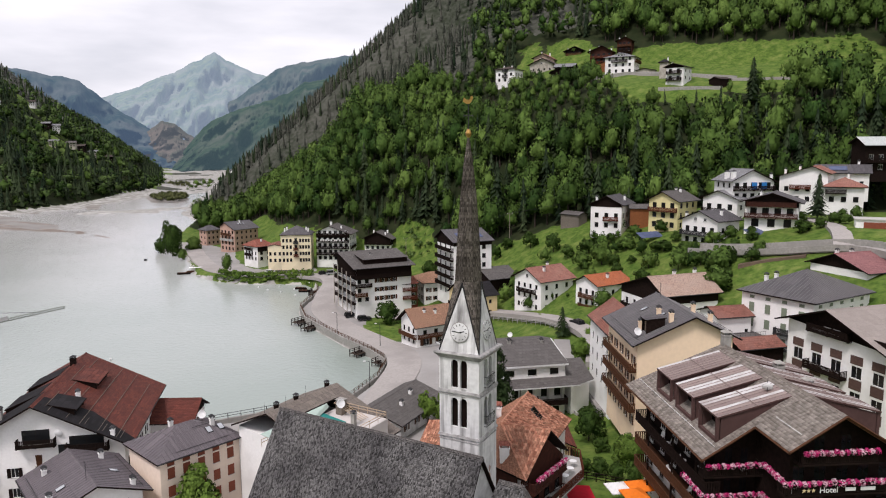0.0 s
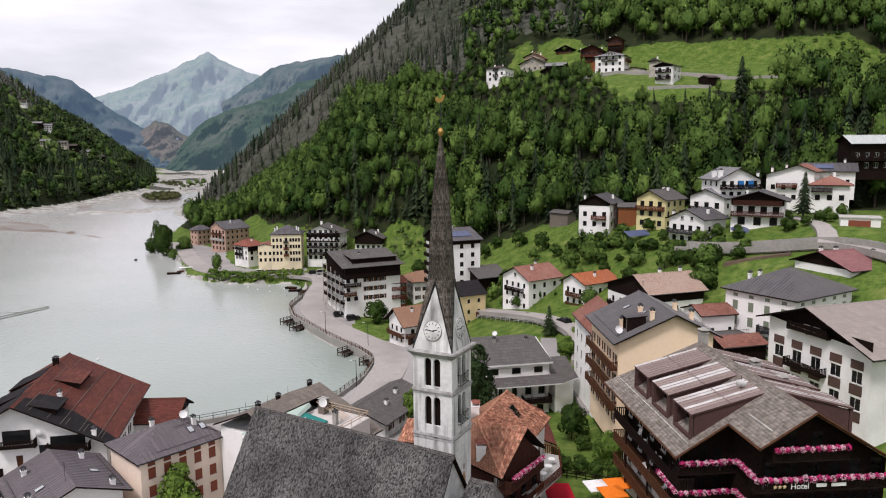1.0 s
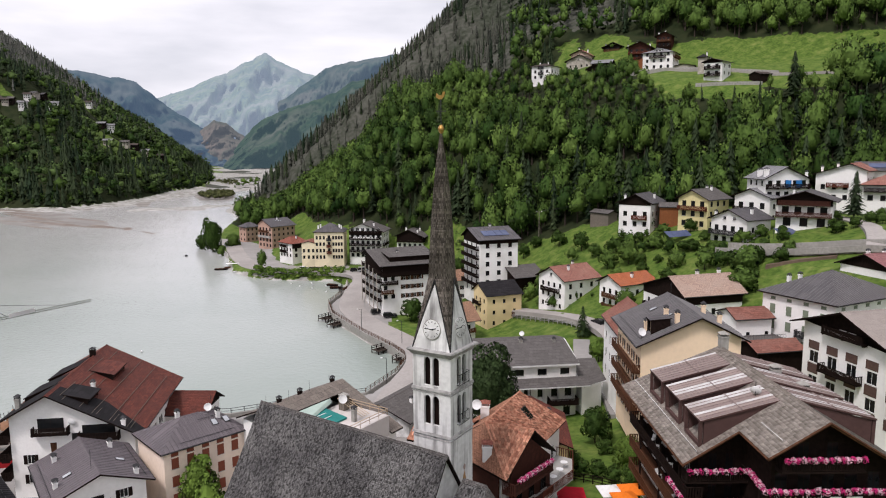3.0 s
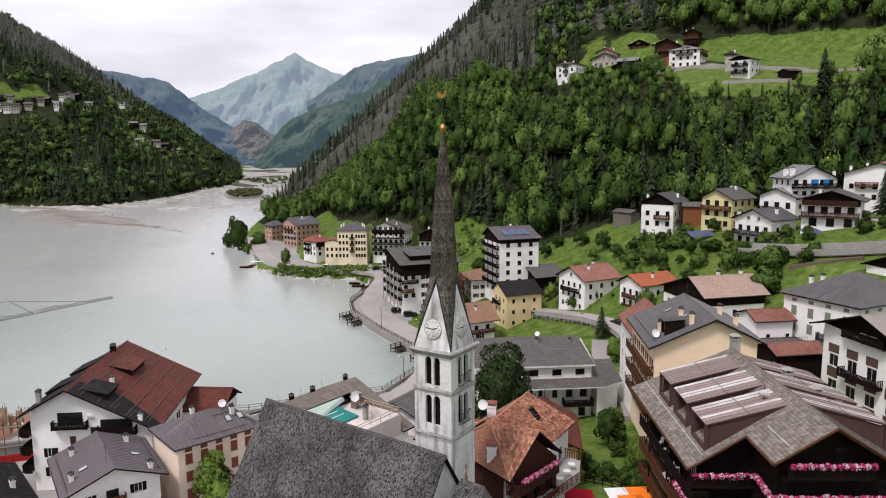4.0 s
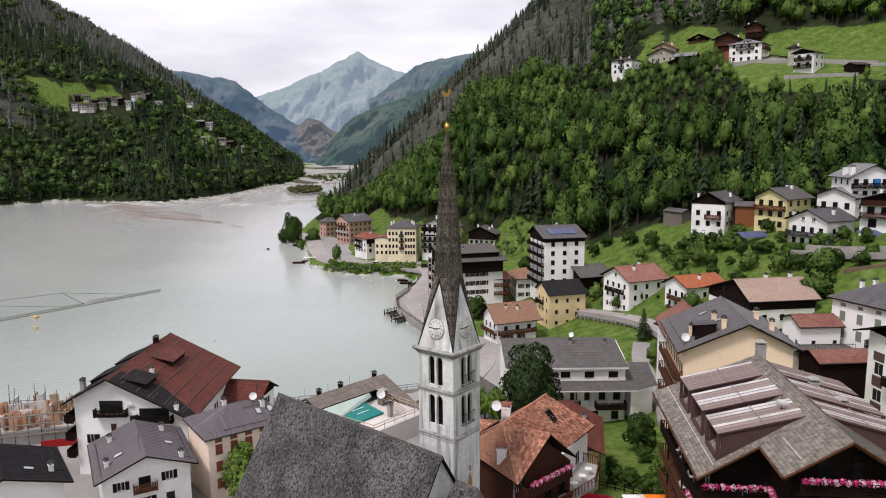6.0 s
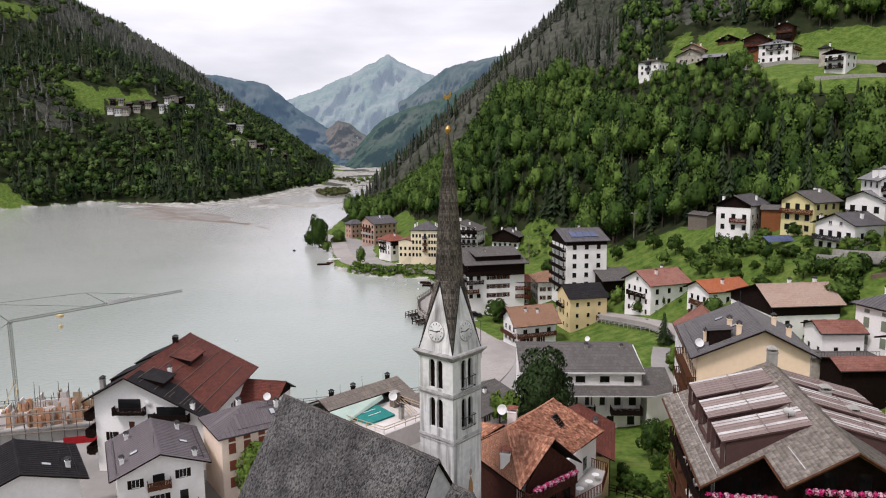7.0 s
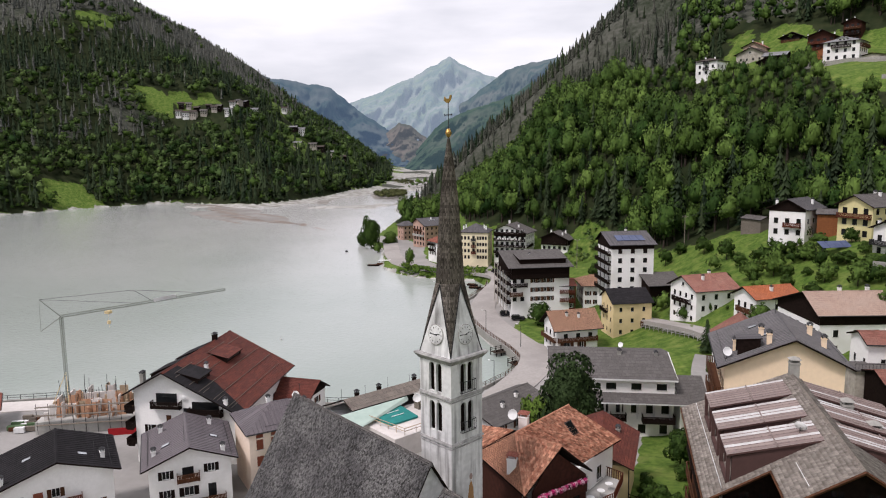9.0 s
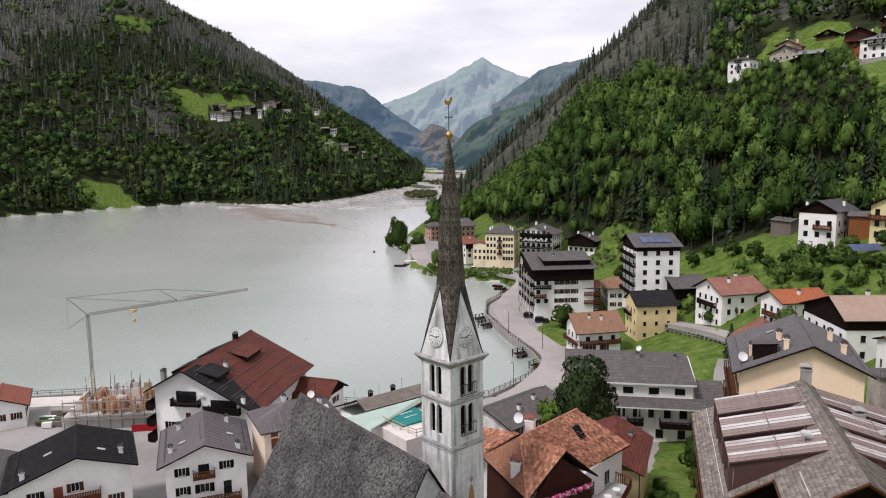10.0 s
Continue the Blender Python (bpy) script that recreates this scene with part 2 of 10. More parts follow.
ROOF = {
    "shingle": roof_material("church_wood_shingle", (0.150, 0.140, 0.132), (0.070, 0.064, 0.062), 0.26, 0.30, 0.85, 1.0, moss=(0.10, 0.09, 0.088), vary=1.3),
    "spire": roof_material("spire_shingle", (0.150, 0.125, 0.110), (0.065, 0.053, 0.048), 0.62, 0.20, 0.85, 1.0, mortar=0.035, joint=0.3, vary=1.3),
    "grey": roof_material("grey_sheet_roof", (0.138, 0.118, 0.126), (0.100, 0.086, 0.093), 3.0, 0.62, 0.45, 0.3, offset=0.0, mortar=0.03, moss=(0.10, 0.088, 0.094), vary=0.6),
    "slate": roof_material("slate_roof", (0.100, 0.092, 0.096), (0.060, 0.056, 0.059), 2.2, 0.6, 0.55, 0.5, mortar=0.03, vary=0.6),
    "black": roof_material("black_sheet_roof", (0.026, 0.024, 0.026), (0.015, 0.014, 0.015), 0.5, 1.4, 0.75, 0.3, vary=0.6),
    "brown": roof_material("brown_metal_roof", (0.150, 0.046, 0.033), (0.095, 0.030, 0.023), 0.40, 0.9, 0.6, 0.8, vary=0.9, moss=(0.075, 0.030, 0.024)),
    "tan": roof_material("tan_clay_tile", (0.36, 0.21, 0.14), (0.27, 0.15, 0.10), 0.42, 0.3, 0.85, 0.9, moss=(0.24, 0.15, 0.10), offset=0.0),
    "rust": roof_material("rusty_red_sheet", (0.24, 0.10, 0.075), (0.17, 0.075, 0.058), 0.5, 0.8, 0.7, 0.6, moss=(0.28, 0.15, 0.12), vary=1.0),
    "tile": roof_material("terracotta_tile", (0.38, 0.185, 0.115), (0.26, 0.125, 0.08), 0.42, 0.26, 0.85, 1.0, moss=(0.25, 0.14, 0.10), offset=0.0, vary=1.0),
    "orange": roof_material("orange_tile", (0.46, 0.15, 0.065), (0.36, 0.11, 0.055), 0.42, 0.3, 0.85, 0.8, moss=(0.33, 0.13, 0.08), offset=0.0),
    "red": roof_material("red_brown_tile", (0.30, 0.105, 0.075), (0.22, 0.08, 0.06), 0.42, 0.3, 0.85, 0.8, moss=(0.24, 0.12, 0.09), offset=0.0),
    "pale": roof_material("faded_pink_tile", (0.40, 0.285, 0.225), (0.33, 0.23, 0.185), 0.6, 0.4, 0.85, 0.6, moss=(0.38, 0.30, 0.25)),
    "wood": roof_material("grey_brown_slab_roof", (0.200, 0.172, 0.148), (0.150, 0.128, 0.112), 0.95, 0.62, 0.85, 0.6, moss=(0.17, 0.155, 0.135), vary=0.7),
    "brownslate": roof_material("dark_brown_slab_roof", (0.085, 0.068, 0.060), (0.055, 0.045, 0.041), 0.8, 0.7, 0.85, 0.5, vary=0.8),
    "pale_slate": roof_material("pale_grey_slate_roof", (0.235, 0.235, 0.240), (0.180, 0.180, 0.186), 0.9, 0.6, 0.7, 0.5, vary=0.6),
    "rose": roof_material("faded_rose_roof", (0.300, 0.140, 0.108), (0.235, 0.105, 0.085), 0.42, 0.5, 0.85, 0.6, moss=(0.32, 0.185, 0.145), offset=0.0),
    "duskpink": roof_material("dusky_pink_sheet", (0.275, 0.130, 0.128), (0.225, 0.105, 0.105), 0.5, 0.8, 0.75, 0.5, moss=(0.20, 0.10, 0.10)),
    "taupe": roof_material("warm_grey_slab_roof", (0.300, 0.262, 0.238), (0.255, 0.222, 0.200), 0.95, 0.9, 0.85, 0.25, moss=(0.25, 0.22, 0.20), vary=0.35, joint=0.8),
    "zinc": roof_material("pale_zinc_sheet_roof", (0.50, 0.53, 0.51), (0.43, 0.46, 0.44), 3.0, 0.62, 0.45, 0.4, offset=0.0, mortar=0.03, vary=0.4),
    "dusk": roof_material("dusty_grey_roof", (0.128, 0.119, 0.113), (0.098, 0.090, 0.086), 0.5, 0.7, 0.85, 0.5, vary=0.6),
}


ORANGEWOOD = material("orange_brown_boards", (0.30, 0.115, 0.048), (0.20, 0.075, 0.032), 2.5, 0.7, bump=0.3)
REDDARK = material("weathered_red_timber", (0.070, 0.026, 0.018), (0.040, 0.017, 0.013), 2.5, 0.75, bump=0.3)
BROWNRED = material("red_brown_door_paint", (0.24, 0.075, 0.045), (0.20, 0.062, 0.038), 2.0, 0.6)
PANEL = material("brown_facade_panel", (0.115, 0.072, 0.060), (0.090, 0.056, 0.047), 2.5, 0.8, bump=0.3)
BLUEPAINT = material("bright_blue_paint", (0.03, 0.19, 0.48), (0.025, 0.16, 0.42), 2.0, 0.6)
OLDSTONE = material("rough_plastered_stone", (0.50, 0.46, 0.40), (0.36, 0.33, 0.29), 1.6, 0.95, third=(0.26, 0.235, 0.205), big=0.3, bump=0.4)
PINKSTONE = material("rosy_old_plaster", (0.58, 0.42, 0.33), (0.48, 0.35, 0.28), 1.6, 0.95, third=(0.40, 0.31, 0.25), big=0.3)
SOLAR = material("solar_cells", (0.10, 0.12, 0.20), (0.07, 0.09, 0.16), 1.0, 0.2, bump=0)
# The pale base puts the sky's reflection into the glass colour.
SKYPANE = material("sky_paled_pane", (0.42, 0.44, 0.46), (0.34, 0.36, 0.38), 1.0, 0.08, bump=0.0, spec=0.7)
SEAM = material("zinc_seam", (0.21, 0.20, 0.20), (0.15, 0.145, 0.145), 2.0, 0.5, bump=0.0)


# ---- builders ----
class Mesh:
    """Collects vertices and faces of one part."""

    def __init__(self):
        self.v, self.f, self.m = [], [], []

    def add(self, verts, faces, mi=0):
        k = len(self.v)
        self.v += [tuple(p) for p in verts]
        self.f += [tuple(k + i for i in f) for f in faces]
        self.m += [mi] * len(faces)
        return self

    def quad(self, a, b, c, d, mi=0):
        return self.add((a, b, c, d), ((0, 1, 2, 3),), mi)

    def box(self, x0, y0, z0, x1, y1, z1, mi=0):
        return self.add([(x, y, z) for z in (z0, z1) for y in (y0, y1) for x in (x0, x1)],
                        ((0, 2, 3, 1), (4, 5, 7, 6), (0, 1, 5, 4), (2, 6, 7, 3), (1, 3, 7, 5), (0, 4, 6, 2)), mi)

    def prism(self, base, top, mi=0):
        """Two like rings joined into a closed solid."""
        n = len(base)
        faces = [tuple(reversed(range(n))), tuple(range(n, 2 * n))] + [(i, (i + 1) % n, n + (i + 1) % n, n + i) for i in range(n)]
        return self.add(list(base) + list(top), faces, mi)

    def bar(self, a, b, r, mi=0, sides=4):
        """A straight rod from a to b."""
        a, b = Vector(a), Vector(b)
        t = (b - a).normalized()
        e = t.orthogonal().normalized()
        g = t.cross(e)
        ring = [(e * math.cos(k) + g * math.sin(k)) * r for k in [math.tau * (i + 0.5) / sides for i in range(sides)]]
        return self.prism([a + p for p in ring], [b + p for p in ring], mi)

    def lathe(self, rings, sides=12, centre=(0, 0), mi=0):
        """Rings of (radius, height) turned round an upright axis."""
        n = sides
        v = [(centre[0] + r * math.cos(math.tau * i / n), centre[1] + r * math.sin(math.tau * i / n), z) for r, z in rings for i in range(n)]
        f = [(k * n + i, k * n + (i + 1) % n, (k + 1) * n + (i + 1) % n, (k + 1) * n + i) for k in range(len(rings) - 1) for i in range(n)]
        f += [tuple(reversed(range(n))), tuple(range((len(rings) - 1) * n, len(rings) * n))]
        return self.add(v, f, mi)

    def data(self, name, *mats):
        me = bpy.data.meshes.new(name)
        me.from_pydata(self.v, [], self.f)
        for m in mats:
            me.materials.append(m)
        if len(mats) > 1:
            me.polygons.foreach_set("material_index", self.m)
        me.update()
        return me


def part(name, mesh, mats, parent=None, label="", m=None):
    """One mesh object under a thing or a part."""
    mats = mats if isinstance(mats, (tuple, list)) else (mats,)
    ob = new(name, mesh.data(name, *mats) if isinstance(mesh, Mesh) else mesh)
    if parent:
        ob.parent = parent
    if m:
        ob.matrix_basis = m
    return tagged(ob, label)


def thing(name, m, label, category, group="", kind=""):
    ob = new(name)
    ob.matrix_basis = m
    ob.empty_display_size = 0.5
    return tagged(ob, label, category, group, kind)


def bulk(name, V, F, mat, label="", category="", kind="stuff"):
    """One big mesh from arrays of vertices and of equal-sided faces."""
    me = bpy.data.meshes.new(name)
    V, F = np.ascontiguousarray(V, np.float32), np.ascontiguousarray(F, np.int32)
    me.vertices.add(len(V))
    me.vertices.foreach_set("co", V.ravel())
    me.loops.add(F.size)
    me.loops.foreach_set("vertex_index", F.ravel())
    me.polygons.add(len(F))
    me.polygons.foreach_set("loop_start", np.arange(0, F.size, F.shape[1], dtype=np.int32))
    me.update(calc_edges=True)
    for m in mat if isinstance(mat, (list, tuple)) else (mat,):
        me.materials.append(m)
    return tagged(new(name, me), label, category, "", kind)


# ---- the lie of the land ----
def lattice(ix, iy, seed):
    h = np.sin(ix * 127.1 + iy * 311.7 + seed * 74.7) * 43758.5453
    return h - np.floor(h)


def value_noise(x, y, seed=0):
    ix, iy = np.floor(x), np.floor(y)
    fx, fy = x - ix, y - iy
    fx, fy = fx * fx * (3 - 2 * fx), fy * fy * (3 - 2 * fy)
    a, b = lattice(ix, iy, seed), lattice(ix + 1, iy, seed)
    c, d = lattice(ix, iy + 1, seed), lattice(ix + 1, iy + 1, seed)
    return (a * (1 - fx) + b * fx) * (1 - fy) + (c * (1 - fx) + d * fx) * fy


def fbm(x, y, seed=0, octaves=4):
    return sum(value_noise(x * 2**k, y * 2**k, seed + k) / 2 ** (k + 1) for k in range(octaves)) - 0.47


LAKE = [(-420, -160), (-260, -40), (-170, 20), (-124, 42), (-100, 55.5), (-72, 62), (-48, 67), (-24.2, 80.5), (-20, 94), (-19, 106), (-24, 115), (-34, 128), (-49, 151), (-54, 166),
        (-53, 190), (-58, 207), (-64, 215.5), (-77, 215.6), (-90, 216), (-101, 221.5), (-114, 233), (-139, 288), (-160, 310), (-182, 393), (-198, 460), (-215, 510), (-255, 660), (-288, 850), (-338, 1150), (-400, 1300),
        (-780, 2450), (-1150, 3300), (-1400, 3300), (-810, 1795), (-476, 1061), (-395, 836), (-382, 700), (-378, 590), (-391, 532), (-450, 552), (-490, 563), (-522, 540), (-553, 472),
        (-580, 373), (-640, 150), (-700, -160)]


def lake_distance(x, y):
    """Distance to the shore, below nought on the water and the river bed."""
    d2, inside = np.full(np.shape(x), 1e12), np.zeros(np.shape(x), bool)
    for (ax, ay), (bx, by) in zip(LAKE, LAKE[1:] + LAKE[:1]):
        ex, ey = bx - ax, by - ay
        k = np.clip(((x - ax) * ex + (y - ay) * ey) / (ex * ex + ey * ey), 0, 1)
        d2 = np.minimum(d2, (x - ax - k * ex) ** 2 + (y - ay - k * ey) ** 2)
        cross = (ay > y) != (by > y)
        inside ^= cross & (x < ex * (y - ay) / (ey if ey else 1e-9) + ax)
    return np.where(inside, -1, 1) * np.sqrt(d2)


def smooth_min(a, b, k):
    h = np.clip(0.5 + 0.5 * (b - a) / k, 0, 1)
    return b * (1 - h) + a * h - k * h * (1 - h)


def terrain(x, y):
    x, y = np.asarray(x, float), np.asarray(y, float)
    s, u, q = 0.93 * x + 0.36 * y, -0.36 * x + 0.93 * y, 0.47 * x + 0.88 * y
    d = lake_distance(x, y)
    near = np.clip(d / 6, 0, 1)
    bowl = np.interp(s, (0, 20, 35, 48, 60, 72, 84, 96, 118), (2, 3.3, 5.2, 7.6, 10.5, 15.2, 21.5, 28.0, 35.0)) + 10.5 * np.exp(-((x - 20) ** 2 + (y - 5) ** 2) / 1500)
    over = np.maximum(q - 185, 0)
    shelf = 81.5 + 0.25 * np.clip(q - 262, -60, 40) + 0.8 * np.maximum(q - 302, 0)
    hill = smooth_min(bowl + 0.78 * over, shelf, 10)
    hill = np.where(q > 185, smooth_min(hill, 2 + 4.4 * np.clip((-40 - x) / 20, 0, 1) * np.clip((x + 118) / 30, 0, 1) + 0.66 * np.maximum(d - 30 * np.clip((-62 - x) / 20, 0, 1), 0), 8), bowl)
    hill = hill - 4.2 * np.exp(-((x + 12) ** 2 + (y - 152) ** 2) / 700) - 2.6 * np.exp(-((x - 1) ** 2 + (y - 124) ** 2) / 300) - 6.6 * np.exp(-((x + 33) ** 2 + (y - 240) ** 2) / 430)
    mount = smooth_min(0.95 * d, 430 + 0.1 * d, 60) - 1.2 * np.maximum(0, 520 - u) - 0.32 * np.maximum(0, u - 880)
    mount = mount + 30 * np.clip((u - 540) / 120, 0, 1) * np.clip(d / 40, 0, 1)
    right = np.maximum(hill, mount) + (over > 0) * fbm(x / 60, y / 60, 3) * np.clip(over / 8, 0, 14)
    left = 1.5 + (0.62 + 0.105 * np.clip((u - 1000) / 400, 0, 1)) * np.maximum(d, 0)
    left = smooth_min(left, 314 + 0.05 * d, 60) + fbm(x / 120, y / 120, 9) * np.clip(d / 3, 0, 60)
    fade = np.clip((2900 - u) / 900, 0, 1)
    right, left = 20 + (right - 20) * np.where(u > 1500, fade, 1), 20 + (left - 20) * np.where(u > 1500, fade, 1)
    away = s < -100
    land = np.where(away & (u > 150), left, right)
    land = np.where(away & (u <= 150), 3 + 0.12 * np.maximum(d, 0), land)
    land = np.where(q > 185, land, land + fbm(x / 25, y / 25, 5) * 1.2 * near)
    bed = np.clip(0.15 * d, -5, 0) + np.clip((u - 500) / 60, 0, 1) * np.clip((x + 470) / 50, 0, 1) * (2.0 + 3.2 * fbm(x / 34, y / 90, 7) + 0.012 * np.maximum(u - 600, 0))
    bed = np.where((u > 380) & (x > -470), np.maximum(bed, -2.2 + 6.5 * (fbm(x / 45, y / 45, 8) + np.clip((u - 560) / 260, -0.7, 0.2))), bed)
    return np.where(d < 0, bed, np.minimum(land, 0.4 + 0.9 * np.maximum(d, 0) + 1.6 * near))


def ground_at(x, y):
    return float(terrain(np.array([x]), np.array([y]))[0])


# ---- ground, water ----
PAVED = material("village_paving", (0.30, 0.285, 0.27), (0.255, 0.245, 0.23), 1.2, 0.9, third=(0.215, 0.205, 0.195), spec=0.15)
ASPHALT = material("pale_asphalt", (0.36, 0.335, 0.315), (0.31, 0.29, 0.27), 1.5, 0.9, third=(0.27, 0.25, 0.235), big=0.08)


def foot_of_wood(x):
    """How far up the slope the trees begin."""
    return np.interp(x, (-175, -140, -110, -90, -75, -55, -40, -24, -10, 0, 30, 45, 62, 84, 130), (262, 256, 240, 214, 204, 199, 196, 204, 190, 175, 174, 168, 161, 181, 178))


def meadow_field(x, y):
    """How far inside the grass a place on the steep hillside lies; below nought it is wood."""
    q, s = 0.47 * x + 0.88 * y, 0.93 * x + 0.36 * y
    n1, n2 = fbm(x / 11, y / 11, 51) * 12, fbm(x / 14, y / 14, 52) * 14
    shelf = np.minimum.reduce([q - 240 - n1, 316 + n2 - q, s - 150 - n2, 258 + n1 - s, x - 62])
    yards = np.minimum.reduce([q - 277 - n1, 322 + n2 - q, x - 30 - n1, 68 - x])
    skirt = np.minimum.reduce([q - 230 - n1, 252 - q, s - 145 - n2, 170 + n1 - s])
    return np.maximum.reduce([shelf, skirt, yards, foot_of_wood(x) + n1 - q])


def meadow_mask(x, y):
    return meadow_field(x, y) > 0


def wood_top(x, y):
    """Where the green hillside wood gives way to the stony mountain."""
    return np.interp(x, (-140, -60, 62, 80), (345, 296, 296, 345)) + fbm(x / 18, y / 18, 54) * 26


GLADES = [(-570, 900, 22, 34), (-507, 938, 20, 30), (-655, 690, 26, 16), (-626, 675, 28, 18), (-612, 706, 24, 18), (-586, 728, 20, 12), (-811, 772, 22, 30), (-566, 476, 30, 24), (-475, 874, 16, 16), (-468, 780, 20, 50), (-600, 900, 36, 26), (-525, 832, 22, 20), (-500, 800, 18, 22)]


def glade(x, y, grow=1.0):
    g = np.zeros(np.shape(x), bool)
    for cx, cy, rx, ry in GLADES:
        g |= ((x - cx) / rx) ** 2 + ((y - cy) / ry) ** 2 < grow * (1 + 1.2 * fbm(x / 16, y / 16, 61))
    return g


def land_material():
    """Meadow, woodland floor, river gravel, paving and bare slope, ragged where they meet."""
    m = bpy.data.materials.new("valley_ground")
    m.use_nodes = True
    n, l = m.node_tree.nodes, m.node_tree.links
    b = n["Principled BSDF"]
    b.inputs["Roughness"].default_value, b.inputs["Specular IOR Level"].default_value = 0.95, 0.1
    tc = n.new("ShaderNodeTexCoord")

    def noise(scale, detail):
        t = n.new("ShaderNodeTexNoise")
        t.inputs["Scale"].default_value, t.inputs["Detail"].default_value = scale, detail
        l.new(tc.outputs["Object"], t.inputs["Vector"])
        return t.outputs["Fac"]

    def tone(fac, *stops):
        r = n.new("ShaderNodeValToRGB")
        while len(r.color_ramp.elements) < len(stops):
            r.color_ramp.elements.new(0.5)
        for e, (p, c) in zip(r.color_ramp.elements, stops):
            e.position, e.color = p, (*c, 1)
        l.new(fac, r.inputs["Fac"])
        return r.outputs["Color"]

    def blend(fac, a, b_):
        x = n.new("ShaderNodeMixRGB")
        l.new(fac, x.inputs[0])
        l.new(a, x.inputs[1])
        l.new(b_, x.inputs[2])
        return x.outputs["Color"]

    def edge(name, rag, soft=0.05):
        at = n.new("ShaderNodeAttribute")
        at.attribute_name = name
        ad, mr = n.new("ShaderNodeMath"), n.new("ShaderNodeMapRange")
        ad.operation = "ADD"
        l.new(at.outputs["Fac"], ad.inputs[0])
        l.new(rag, ad.inputs[1])
        mr.inputs["From Min"].default_value, mr.inputs["From Max"].default_value = 1.0 - soft, 1.0 + soft
        l.new(ad.outputs[0], mr.inputs["Value"])
        return mr.outputs["Result"]

    fine, mid, broad, rag = noise(1.1, 7), noise(0.16, 6), noise(0.035, 5), noise(0.35, 6)
    grass = blend(mid, tone(fine, (0.32, (0.026, 0.062, 0.009)), (0.68, (0.118, 0.180, 0.032))), tone(rag, (0.34, (0.042, 0.086, 0.014)), (0.52, (0.100, 0.150, 0.030)), (0.70, (0.200, 0.225, 0.066))))
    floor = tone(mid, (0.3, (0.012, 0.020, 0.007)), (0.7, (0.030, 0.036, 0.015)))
    gravel = blend(broad, tone(mid, (0.35, (0.29, 0.28, 0.26)), (0.65, (0.46, 0.45, 0.43))), tone(mid, (0.4, (0.17, 0.17, 0.135)), (0.7, (0.47, 0.46, 0.44))))
    paved = blend(fine, tone(mid, (0.3, (0.26, 0.25, 0.235)), (0.7, (0.36, 0.345, 0.33))), tone(broad, (0.35, (0.22, 0.21, 0.20)), (0.65, (0.33, 0.315, 0.30))))
    bare = blend(mid, tone(broad, (0.38, (0.022, 0.032, 0.016)), (0.62, (0.080, 0.082, 0.066))), tone(rag, (0.35, (0.026, 0.032, 0.020)), (0.68, (0.125, 0.122, 0.108))))
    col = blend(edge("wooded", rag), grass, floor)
    col = blend(edge("barren", rag), col, bare)
    col = blend(edge("stony", rag), col, gravel)
    col = blend(edge("paving", rag), col, paved)
    l.new(col, b.inputs["Base Color"])
    bp = n.new("ShaderNodeBump")
    bp.inputs["Strength"].default_value, bp.inputs["Distance"].default_value = 0.5, 0.15
    l.new(fine, bp.inputs["Height"])
    l.new(bp.outputs["Normal"], b.inputs["Normal"])
    return m


